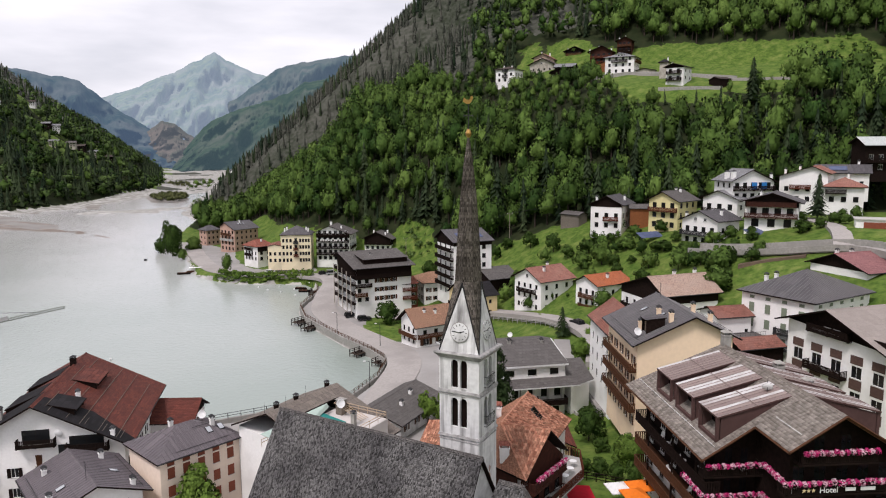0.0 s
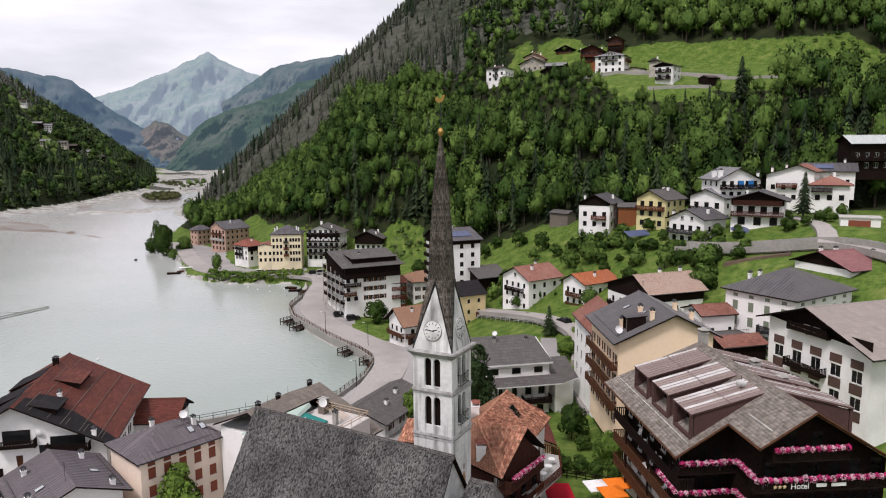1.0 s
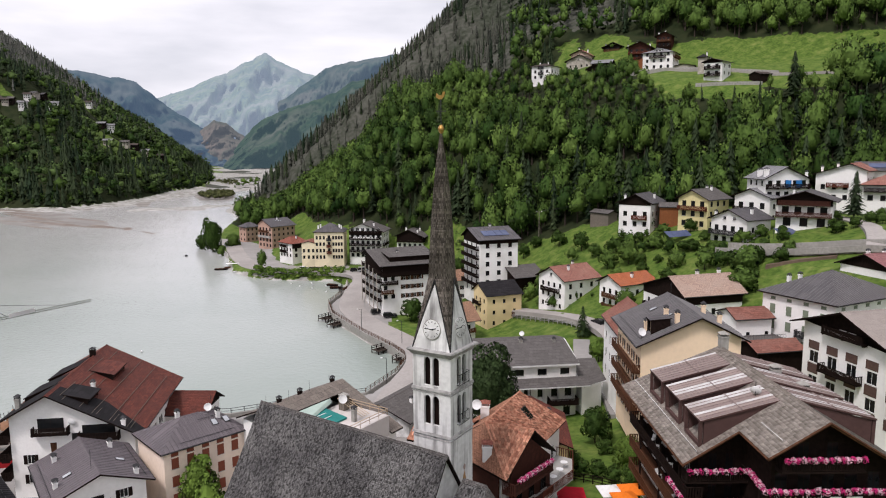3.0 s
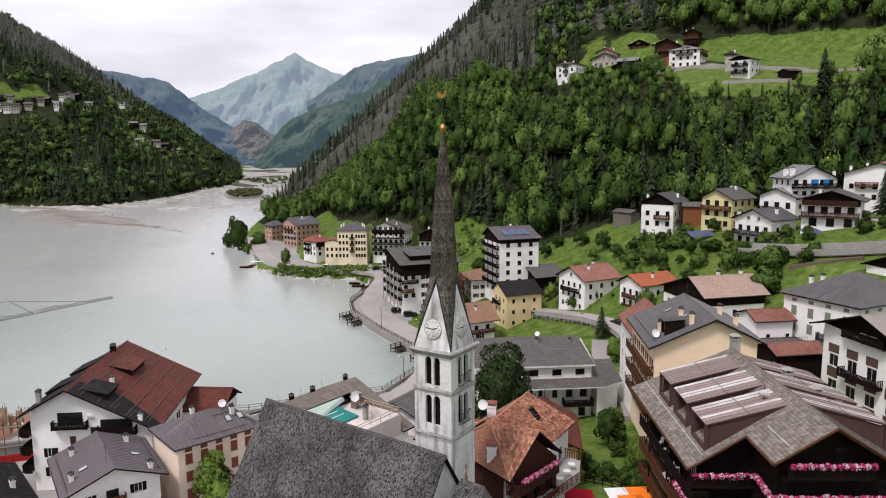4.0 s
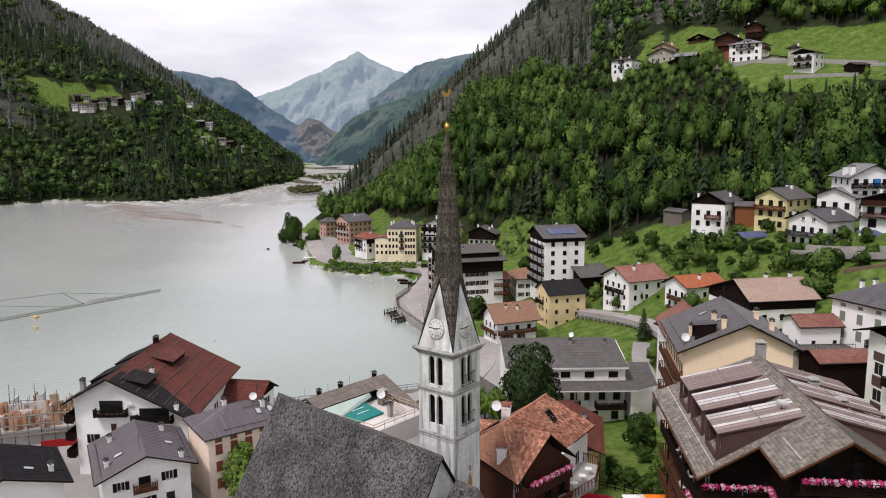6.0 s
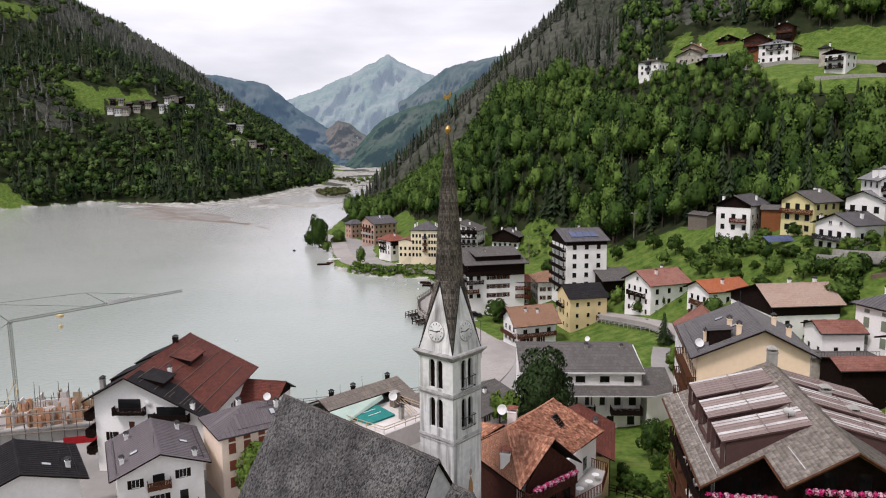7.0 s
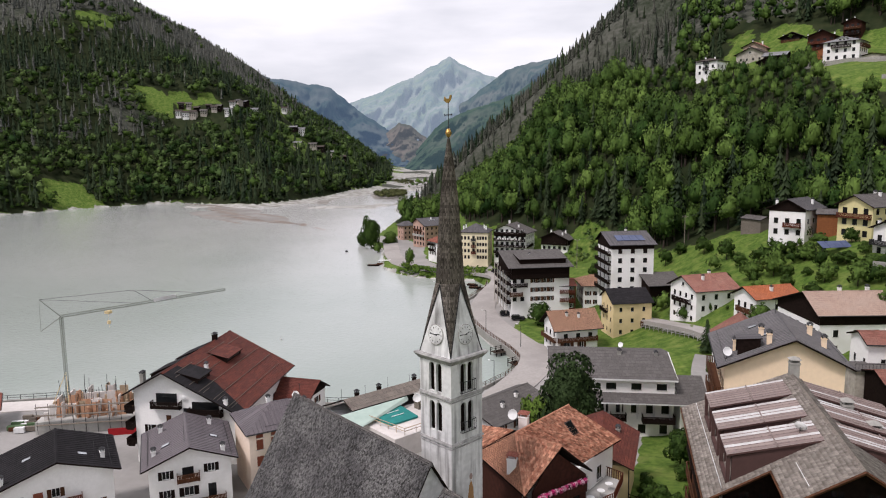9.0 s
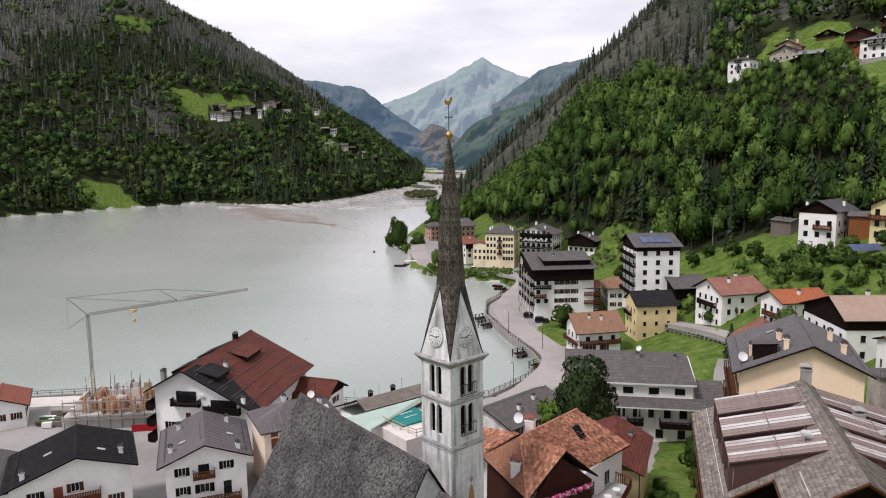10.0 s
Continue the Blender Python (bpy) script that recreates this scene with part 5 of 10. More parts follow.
# ---- houses by the near shore ----
chalet = house("red_roofed_chalet", (-60.8, 31.7), 103, 27.1, 7.0, 12.9, 18.2, 14.3, 11.4, 3.0, WHITE, "brown", "white lakeside chalet with a broad dark red metal roof",
      over=1.3, wins={"F": rows_of(4, -10, 5, 2, 2.2, 3.0, 1.0, 1.4) + [(0, 10.3, 3.6, 2.1, "gloom"), (-6.6, 9.0, 4.6, 2.1, "gloom")], "R": rows_of(6, 2, 25, 2, 2.0, 2.9)}, style="dark", timber=None,
      balconies=[("F", -2.6, 2.4, 9.2, 1.2, DARKWOOD), ("F", -9.6, -3.9, 8.1, 1.2, DARKWOOD), ("L", 0.5, 7.5, 8.3, 1.4, DARKWOOD), ("L", 0.5, 7.5, 5.5, 1.4, DARKWOOD), ("L", 0.5, 7.5, 2.7, 1.4, DARKWOOD)], chimneys=[(3, 5.0, 1.6, STONE, 0.6), (4.3, 5.6, 1.6, STONE, 0.6), (20.5, 0.2, 1.0, DARKWOOD, 0.8), (7.7, -4.0, 1.3), (1.0, -10.2, 0.9)])


def chalet_roof_fittings(root):
    """Snow bars, two raised roof hatches, the newer black sheets and the wall painting."""
    def z(y):
        return 15.2 + 6.8 / 12.9 * y
    for y, x0, x1 in ((-2.1, 6.3, 26.6), (-4.0, 8.0, 13.5), (-6.05, 0.4, 26.6), (-8.4, 0.4, 26.2), (-10.75, 0.6, 24)):
        part("snow_bar", Mesh().bar((x0, y, z(y) + 0.10), (x1, y, z(y) + 0.10), 0.055), GREYWOOD, root, "weathered snow bar")
    dark = Mesh()
    ring = [(-0.02, -0.4), (4.7, -0.4), (5.9, -6.4), (2.4, -12.88), (-0.02, -12.88)]
    dark.prism([(x, y, z(y) + 0.004) for x, y in ring], [(x, y, z(y) + 0.03) for x, y in ring])
    part("black_roof_sheet", dark, ROOF["black"], root, "black replacement roof sheets")
    for k in range(5):
        y = -2.0 - 2.3 * k
        part("snow_bar", Mesh().bar((0.8, y, z(y) + 0.12), (2.6 + 0.3 * k, y, z(y) + 0.12), 0.05), GREYWOOD, root)
    for x0, x1, mat in ((13.8, 20.4, ROOF["brown"]), (2.3, 7.2, ROOF["black"])):
        m = Mesh()
        slab(m, [(x0, -5.3, z(-5.3) + 1.15), (x1, -5.3, z(-5.3) + 1.15), (x1, -1.4, z(-1.4) + 0.08), (x0, -1.4, z(-1.4) + 0.08)], 0.14, 0, 1)
        hatch = part("roof_dormer", m, (mat, DARKWOOD), root, "low raised shed dormer")
        for x in (x0 + 0.2, x1 - 0.35):
            ck = [(x, -4.9, z(-4.9) - 0.05), (x, -4.9, z(-4.9) + 0.9), (x, -1.9, z(-1.9) + 0.05), (x, -1.9, z(-1.9) - 0.05)]
            part("dormer_cheek", Mesh().prism(ck, [(a + 0.15, b, c) for a, b, c in ck]), DARKWOOD, hatch)
        # Dark glass closes the open front, standing in for the gap's shade.
        part("dormer_glass", Mesh().box(x0 + 0.35, -4.8, z(-4.8) - 0.05, x1 - 0.35, -4.7, z(-4.8) + 0.8), GLASS, hatch)
        part("snow_bar", Mesh().bar((x0 - 0.5, -1.4, z(-1.4) + 0.16), (x1 + 0.6, -1.4, z(-1.4) + 0.16), 0.055), GREYWOOD, root)
    m = Mesh().prism([(1.29, 0.2, 5.6), (1.29, -0.5, 5.6), (1.29, -0.6, 7.6), (1.29, 0.3, 7.6)], [(1.27, 0.2, 5.6), (1.27, -0.5, 5.6), (1.27, -0.6, 7.6), (1.27, 0.3, 7.6)])
    part("wall_painting", m, BROWNWOOD, root, "faded brown wall painting")
    # A flat dark sheet on the wall stands in for a shaded recess.
    part("loggia_sheet", Mesh().box(1.2, -5.0, 6.2, 1.29, -2.8, 8.9), GLASS, root, "dark sheet in place of a recess's shade")
    dish = Mesh().lathe([(0.05, 0.0), (0.35, 0.06), (0.6, 0.2), (0.58, 0.24), (0.3, 0.1), (0.04, 0.05)], 14)
    part("satellite_dish", dish, WHITEPAINT, root, "white satellite dish", pose(0.9, -3.0, 10.6, 75, 0, 80))


chalet_roof_fittings(chalet)
for x0, x1 in ((7, 13), (16, 22)):
    m = Mesh()
    slab(m, [(x1, 6.0, 12.55), (x0, 6.0, 12.55), (x0, 1.2, 14.6), (x1, 1.2, 14.6)], 0.14, 0, 1)
    hatch = part("roof_dormer", m, (ROOF["black"], DARKWOOD), chalet, "low black shed dormer")
    for x in (x0 + 0.1, x1 - 0.25):
        ck = [(x, 5.8, 11.8), (x, 5.8, 12.5), (x, 1.6, 14.35), (x, 1.6, 14.1)]
        part("dormer_cheek", Mesh().prism(ck, [(a + 0.15, b, c) for a, b, c in ck]), DARKWOOD, hatch)
    part("dormer_glass", Mesh().box(x0 + 0.25, 5.6, 11.8, x1 - 0.25, 5.7, 12.5), GLASS, hatch)
m = Mesh()
m.prism([(-0.02, 0.3, 15.04), (7, 0.3, 15.04), (7, 6.98, 11.34), (-0.02, 6.98, 11.34)], [(-0.02, 0.3, 15.07), (7, 0.3, 15.07), (7, 6.98, 11.37), (-0.02, 6.98, 11.37)])
part("black_roof_sheet", m, ROOF["black"], chalet)
house("red_roofed_annex", (-46.4, 57.2), 183, 10.0, 5.0, 4.0, 10.3, 7.6, 8.0, 3.0, WHITE, "brown", "low annex with a dark red metal roof beside the chalet", wins={"F": [(0, 3.5, 1.2, 1.2)]}, timber=-1)
cream = house("cream_house", (-44.5, 28.9), 49, 13.0, 5.2, 5.2, 15.2, 12.7, 12.7, 4.0, BEIGE, "grey", "cream rendered house with red-brown shutters and a hipped grey metal roof",
      over=0.6, hip=5.2, seams=0.62, wins={"R": rows_of(5, 1.0, 12.0, 3, 1.6, 2.55, 1.0, 1.5) + rows_of(5, 1.0, 12.0, 1, 8.0, 2.6, 1.0, 0.5)}, style="red", chimneys=[(5.0, 0.8, 0.9), (10.0, -1.5, 0.8)])
lilac = house("white_house_lilac_roof", (-44.9, 18.6), 132, 14.5, 6.3, 6.4, 13.2, 10.7, 10.7, 4.5, WHITE, "grey", "white house with dark shutters under a lilac-grey ribbed metal roof",
      over=0.9, gover=1.2, seams=0.62, wins={"F": [(3.2, 4.7, 1.0, 1.2), (0.3, 4.6, 1.5, 1.7, "gloom"), (-2.8, 4.9, 1.0, 1.2), (3.2, 1.9, 1.0, 1.2), (0.3, 1.9, 1.3, 1.3), (-2.8, 1.4, 1.1, 2.2, "gloom")]}, style="dark", balconies=[("F", -1.2, 1.8, 3.75, 1.0), ("F", -4.6, 4.6, 0.0, 1.0)], chimneys=[(1.5, -4.5, 0.8), (3.5, 4.6, 0.8), (11, 3.6, 0.8), (11.5, -3.4, 0.8)])
inky = house("white_house_black_roof", (-55.9, 7.1), 139, 13.0, 8.8, 7.3, 14.5, 11.4, 12.0, 4.8, WHITE, "black", "white house with wooden balcony under a black sheet roof",
      over=0.9, gover=1.2, seams=0.7, wins={"F": [(5.0, 4.9, 1.0, 1.2, "dark"), (2.4, 4.7, 1.1, 1.9, "red"), (0.4, 5.2, 1.0, 1.2, "brown"), (-4.2, 6.0, 1.2, 1.3, "red"), (5.0, 1.9, 1.0, 1.2, "dark"), (0.4, 1.9, 1.0, 1.2, "dark"), (-4.4, 2.6, 1.0, 1.2, "brown")]}, style="brown", balconies=[("F", -2.6, 4.0, 3.7, 1.2, REDWOOD)], chimneys=[(3.5, -5.4, 0.9), (1.5, 6.3, 0.9)])
house("brown_balcony_house", (-66.0, 1.0), 139, 14, 5.0, 5.0, 11.5, 9.4, 9.4, 4.6, OLDWHITE, "dusk", "small house with timber balconies under a faded brown roof", wins={"F": rows_of(2, -4, 4, 1, 3.0, 2.8)}, timber=-1, balconies=[("F", -3.5, 3.5, 2.2, 1.1)], chimneys=[(3, 2.5, 0.8), (5, 2.2, 0.8)])
house("pink_roofed_house", (-103.5, 30.0), 140, 11, 5, 5, 8.6, 6.6, 6.6, 2.6, WHITE, "red", "white lakeside house with a dull red roof", wins={"F": rows_of(3, -4, 4, 1, 2.0, 2.6), "R": rows_of(3, 1, 10, 1, 2.0, 2.6)})

house("low_promenade_house", (-16.9, 56.0), 65, 17, 2.6, 6.6, 9.0, 8.0, 6.8, 4.0, OLDWHITE, "dusk", "low building with a grey slab roof beside the promenade", wins={"R": rows_of(4, 1, 16, 1, 1.6, 2.6)}, chimneys=[(6, -3, 0.7), (11, -2, 0.7)])


def roof_fittings(root, R, slope, skylights=(), bars=(), mast=None, dish=None):
    """Roof windows, snow rails, an aerial and a dish on one slope; slope is the fall per metre away from the ridge."""
    tilt = math.degrees(math.atan(slope))
    for x, y in skylights:
        m = pose(x, y, R - slope * abs(y), tilt if y < 0 else -tilt, 0, 0)
        sk = part("skylight", Mesh().box(-0.42, -0.6, -0.05, 0.42, 0.6, 0.10), METAL, root, "", m)
        part("pane", Mesh().box(-0.34, -0.52, 0.102, 0.34, 0.52, 0.115), SKYPANE, sk)
    for x0, x1, y in bars:
        part("snow_rail", Mesh().bar((x0, y, R - slope * abs(y) + 0.14), (x1, y, R - slope * abs(y) + 0.14), 0.035), METAL, root)
    if mast:
        x, y, h = mast
        z = R - slope * abs(y)
        a = Mesh().bar((x, y, z - 0.2), (x, y, z + h), 0.03)
        for k in range(5):
            a.bar((x - 0.5 + 0.05 * k, y, z + h - 0.16 * k), (x + 0.5 - 0.05 * k, y, z + h - 0.16 * k), 0.015)
        part("aerial", a, METAL, root)
    if dish:
        x, y = dish
        z = R - slope * abs(y)
        d = part("satellite_dish", Mesh().lathe([(0.05, 0.0), (0.35, 0.06), (0.58, 0.2), (0.56, 0.24), (0.3, 0.1), (0.04, 0.05)], 14), WHITEPAINT, root, "white satellite dish", pose(x, y, z + 0.9, 65, 0, 20 - math.degrees(root.matrix_basis.to_euler().z)))
        part("mast", Mesh().bar((x, y, z - 0.2), (x, y, z + 0.95), 0.03), METAL, root)


roof_fittings(cream, 11.2, 0.485, [(9.0, -2.4), (10.8, -2.4)], [(3, 11.0, -4.4), (7, 10.0, -1.4)], (10.0, 0.5, 2.2), (9.0, -0.6))
roof_fittings(lilac, 8.7, 2.5 / 6.35, [(6.5, -3.6), (5.0, 3.0)], [(1, 13, -5.6), (1, 13, 5.4)], (3.0, 0.5, 2.4))
roof_fittings(inky, 9.7, 2.8 / 8.0, [(6.0, 3.5), (4.0, -3.0)], [(1, 12, -6.3), (1, 12, 7.4)], (2.0, -4.4, 2.6))
# ---- houses round the church ----




peach = house("peach_house", (31.2, 34.4), 93, 17.0, 8.6, 6.5, 30.4, 26.4, 27.2, 13.0, PEACH, "slate", "tall peach rendered house with timber balconies and a slate roof", over=0.9, seams=0.62,
      wins={"L": rows_of(5, 1, 16, 4, 2.0, 2.9)}, balconies=[("L", 1, 15, 9.6, 1.2), ("L", 1, 15, 6.7, 1.2), ("L", 1, 15, 3.8, 1.2)], chimneys=[(6.5, 3.0, 1.2, PEACH), (2.4, 2.6, 1.3, PEACH), (4.6, 6.2, 1.3, PEACH), (9.5, -3.2, 1.2, PEACH), (5, -4, 1.2, PEACH)])
house("rust_roofed_house", (27.6, 52.0), 93, 15.0, 4.6, 3.0, 26.3, 23.0, 24.0, 11.0, WHITE, "rust", "narrow white house with a rusty red sheet roof", over=0.5, wins={"L": rows_of(4, 1, 14, 3, 3.0, 3.0, 0.9, 1.3), "F": rows_of(2, -2, 3.6, 3, 3.0, 3.0, 0.8, 1.2)}, style="gloom")
house("low_red_shed", (44.0, 55.5), 16, 9.0, 3.4, 3.0, 21.6, 20.6, 20.4, 14.0, DARKWOOD, "rust", "low dark timber shed with a faded red-brown roof", over=0.4)
annex = thing("flat_roofed_annex", pose(42.6, 58.6, 14.0, 0, 0, 14), "low annex with a dark flat roof and metal railing", "annex", "village houses")
part("wall", Mesh().box(0, 0.4, -1.5, 10.0, 4.6, 6.2), OLDSTONE, annex)
part("roof", Mesh().box(-0.4, 0.1, 6.204, 10.4, 4.7, 6.42), ROOF["dusk"], annex, "dark flat roof")
rail = Mesh().bar((-0.2, 0.3, 7.3), (10.2, 0.3, 7.3), 0.04)
for k in range(22):
    rail.bar((-0.2 + 10.4 * k / 21, 0.3, 6.4), (-0.2 + 10.4 * k / 21, 0.3, 7.3), 0.025)
part("railing", rail, METAL, annex)
house("low_red_roofed_house", (43.6, 65.5), 14, 7.6, 3.6, 3.2, 24.8, 23.6, 23.4, 14.0, WHITE, "rust", "low white house under a flat red-brown roof", over=0.5, wins={"R": rows_of(2, 1, 8, 2, 3.0, 3.2, 0.7, 1.6), "F": rows_of(2, -3, 3, 2, 3.0, 3.2, 0.8, 1.3)}, style="gloom")
m = Mesh()
slab(m, [(4.2, 6.4, 16.6), (1.9, 6.4, 16.6), (1.9, 3.4, 16.9), (4.2, 3.4, 16.9)], 0.12, 0, 1)
hatch = part("roof_dormer", m, (ROOF["slate"], DARKWOOD), peach, "small slate shed dormer")
for x in (2.0, 3.95):
    ck = [(x, 6.2, 14.4), (x, 6.2, 16.5), (x, 3.6, 16.8), (x, 3.6, 15.6)]
    part("dormer_cheek", Mesh().prism(ck, [(a + 0.14, b, c) for a, b, c in ck]), DARKWOOD, hatch)
part("dormer_glass", Mesh().box(2.15, 5.9, 14.5, 3.94, 6.0, 16.4), GLASS, hatch)
roof_fittings(peach, 17.4, 4.0 / 8.6, [(12, 3.4), (6.5, 2.6)], [(1, 16, 7.6), (1, 16, -5.6)], (14, 0.3, 2.2), (2.2, 7.4))
house("white_block_slate_roof", (53.6, 61.5), 33, 18.6, 7.5, 7.5, 31.5, 27.6, 27.6, 15.0, WHITE, "slate", "large white house with green shutters and a hipped slate roof", over=0.7, hip=9.0, seams=0.62,
      wins={"F": rows_of(4, -6.3, 6.3, 4, 1.6, 2.75, 1.0, 1.6) + rows_of(4, -6.3, 6.3, 1, 11.7, 2.7, 0.9, 0.5), "R": rows_of(5, 1, 17, 4, 1.6, 2.75, 1.0, 1.6) + rows_of(5, 1, 17, 1, 11.7, 2.7, 0.9, 0.5)}, style="sage", balconies=[("F", -2.9, -0.2, 3.4, 0.9, METAL), ("F", -2.9, -0.2, 6.1, 0.9, METAL)], chimneys=[(5, 5, 1.2), (8, 5, 1.2)])
brown_house = house("white_brown_house", (49.4, 36.1), 19, 24, 9.2, 11.2, 31.0, 27.8, 26.6, 15.0, WHITE, "taupe", "broad white house with brown panels, dark gable and warm grey roof", over=1.4, edge=DARKWOOD, style="plain", timber=28.4,
      wins={"F": rows_of(5, -9.4, 7.4, 2, 4.6, 3.6, 1.7, 1.7) + [(-1.0, 13.9, 1.0, 1.2, "gloom"), (0.6, 13.9, 1.0, 1.2, "gloom")]}, balconies=[("F", -3.0, 3.6, 7.0, 1.3, DARKWOOD), ("F", -3.4, 3.6, 12.4, 1.0, DARKWOOD)])
for k in range(5):
    for z in (2.2, 5.8, 9.3):
        u = -9.4 + 16.8 * (k + 0.5) / 5
        part("brown_panel", Mesh().box(1.345, u - 0.98, z, 1.396, u + 0.98, z + (1.4 if z < 9 else 1.2)), PANEL, brown_house, "ribbed brown facade panel")
house("pink_roofed_white_house", (72.5, 79.0), 20, 16, 7, 8, 32.5, 29.9, 29.7, 19.0, WHITE, "duskpink", "white house with a dusky pink roof and timber gable", wins={"F": rows_of(3, -5, 5, 3, 2, 2.9), "R": rows_of(4, 1, 14, 3, 2, 2.9, 1.2, 1.5)}, style="gloom", timber=-1, balconies=[("R", 3, 12, 6.2, 1.2, DARKWOOD)], chimneys=[(3, 2, 0.9), (8, 3, 0.9), (11, -3, 0.9)])
house("pale_roofed_chalet", (38.6, 88.4), 20, 15.0, 11.5, 6.0, 26.2, 22.4, 22.9, 14.5, WHITE, "pale", "broad chalet with dark timber gable and faded pink tiles", wins={"F": rows_of(5, -4.8, 10, 2, 2.0, 2.9), "R": rows_of(3, 2, 13, 2, 2.0, 2.9)}, style="gloom", timber=22.4, clad=(21.0, "FR"), balconies=[("F", -4.5, 9.5, 3.6, 1.1, DARKWOOD)], chimneys=[(7.5, 1, 0.8), (12.5, 0.6, 0.8)])
house("orange_roofed_house", (29.8, 114.6), 32, 12.5, 4.6, 5.0, 21.7, 19.4, 19.6, 10.5, WHITE, "orange", "white house with a bright orange tile roof", wins={"F": rows_of(3, -3.6, 3.2, 3, 1.6, 2.7, 0.95, 1.3), "R": rows_of(3, 1, 11, 3, 1.6, 2.7)}, style="gloom", balconies=[("F", -3, 2, 5.6, 1.0), ("F", -3, 2, 2.9, 1.0)], chimneys=[(6, -2, 0.8)])
house("white_house_red_roof", (16.3, 127.8), 36, 13.3, 6.0, 6.3, 21.3, 18.3, 18.2, 9.6, WHITE, "rose", "white house with dark shutters and a red-brown tile roof", wins={"F": rows_of(4, -4.8, 4.6, 3, 1.5, 2.7, 0.9, 1.2) + [(0, 9.6, 0.9, 1.0)], "R": rows_of(3, 1, 12, 3, 1.5, 2.7)}, style="gloom", balconies=[("F", -3.5, 3.5, 5.2, 1.0, DARKWOOD)], chimneys=[(5, -2, 0.9), (9, 1, 0.9)])
house("yellow_house_black_roof", (-3.2, 134.9), 27, 11.6, 4.0, 6.0, 15.5, 13.0, 12.6, 3.0, YELLOW, "black", "tall yellow house with a black roof", over=0.5, wins={"F": rows_of(3, -4.8, 3.0, 3, 1.8, 3.0, 0.8, 1.1), "R": rows_of(3, 1, 10.5, 3, 1.8, 3.0, 0.8, 1.1)}, style="gloom", balconies=[("F", -1.5, 2.5, 6.5, 1.0, DARKWOOD), ("R", 8, 11, 3.6, 1.4, BROWNWOOD)])
house("dark_barn", (4.2, 152.3), 30, 11, 5.0, 6.5, 17.2, 15.0, 14.5, 8.0, DARKWOOD, "dusk", "dark timber barn behind the yellow house", wins={"F": rows_of(2, -4, 3, 1, 2.4, 2.6, 0.8, 0.8)}, style="plain")
apartments = house("tall_white_apartments", (-7.3, 156.2), 24, 14.0, 5.5, 9.5, 28.5, 25.6, 25.6, 8.0, WHITE, "slate", "tall white apartment house with stacked dark balconies and roof panels", wins={"R": rows_of(3, 1.5, 12.5, 6, 2.0, 2.75, 1.2, 1.4), "F": rows_of(3, -8, 4, 6, 2.0, 2.75, 1.0, 1.5)}, style="gloom", timber=25.0, clad=(24.3, "RF"), seams=0.9,
      balconies=[("F", -8.2, 4.2, 0.9 + 2.75 * k, 1.2, DARKWOOD) for k in range(1, 6)], chimneys=[(8, 1, 1.0)])
house("small_tile_roofed_house", (-15.6, 117.6), 34, 13.5, 5.2, 5.3, 12.3, 8.4, 8.2, 2.9, WHITE, "tan", "small white house with wooden balconies under a tan tile roof", over=1.2, wins={"F": rows_of(3, -3.6, 3.6, 2, 1.4, 2.6, 0.95, 1.3), "R": rows_of(3, 2, 12, 1, 3.6, 2.6, 1.1, 1.2) + [(4, 1.2, 1.8, 2.0, "brown"), (8, 1.2, 1.2, 1.9, "brown")]}, style="gloom", balconies=[("R", 1.4, 12.1, 2.35, 1.0), ("F", -4.0, 3.9, 2.35, 1.0)], chimneys=[(8, -2, 0.7), (5, -1.4, 0.5)])
timber_hotel = house("lakeside_timber_hotel", (-40.8, 163.0), 27, 20.5, 5.0, 16.3, 20.6, 18.6, 17.4, 3.0, WHITE, "dusk", "large lakeside hotel with tiers of dark timber balconies", over=1.2, wins={"F": rows_of(5, -14.5, 3.5, 4, 2.0, 2.9), "R": [w + ("brown",) for w in rows_of(4, 7.2, 14.4, 3, 4.6, 2.8, 1.0, 1.4)] + [(2.2, 10.2, 1.2, 1.3), (4.6, 10.2, 1.2, 1.3), (2.2, 7.4, 1.2, 1.3), (4.6, 4.6, 1.2, 1.3), (2.2, 4.6, 1.2, 1.3)]}, style="gloom", timber=17.0, clad=(13.7, "RF"), seams=0.9,
      balconies=[("F", -14.6, 3.6, 3.4 + 2.9 * k, 1.5, DARKWOOD) for k in range(4)] + [("R", 0.8, 6.0, 8.6, 1.1, DARKWOOD), ("R", 0.8, 4.5, 5.8, 1.1, BROWNWOOD), ("R", 1.0, 19.0, 11.3, 1.3, DARKWOOD)], chimneys=[(9, -6, 0.8)])
house("red_roofed_villa", (-16.0, 168.0), 20, 12, 5.0, 8.0, 13.0, 11.0, 10.8, 3.5, WHITE, "tan", "white house with a pinkish hipped roof", hip=4.0, wins={"F": rows_of(3, -6.8, 3.6, 2, 2.2, 2.7), "R": rows_of(4, 1, 11, 2, 2.2, 2.7)})
house("red_timber_house", (-22.0, 162.5), 20, 6.0, 3.0, 6.0, 12.6, 11.4, 11.2, 3.2, REDWOOD, "red", "narrow red timber house by the promenade", over=0.4, wins={"F": rows_of(2, -5, 2, 3, 1.8, 2.6), "R": rows_of(2, 0.8, 5.4, 3, 1.8, 2.6)}, style="green", balconies=[("R", 0.6, 5.4, 3.3, 0.9, REDWOOD), ("R", 0.6, 5.4, 5.9, 0.9, REDWOOD)])
m = Mesh()
slab(m, [(4.0, -13.4, 16.6), (19.2, -13.4, 16.6), (19.2, -5.2, 17.25), (4.0, -5.2, 17.25)], 0.22, 0, 1)
long_dormer = part("roof_dormer", m, (ROOF["dusk"], DARKWOOD), timber_hotel, "long low shed dormer over the timber floor")
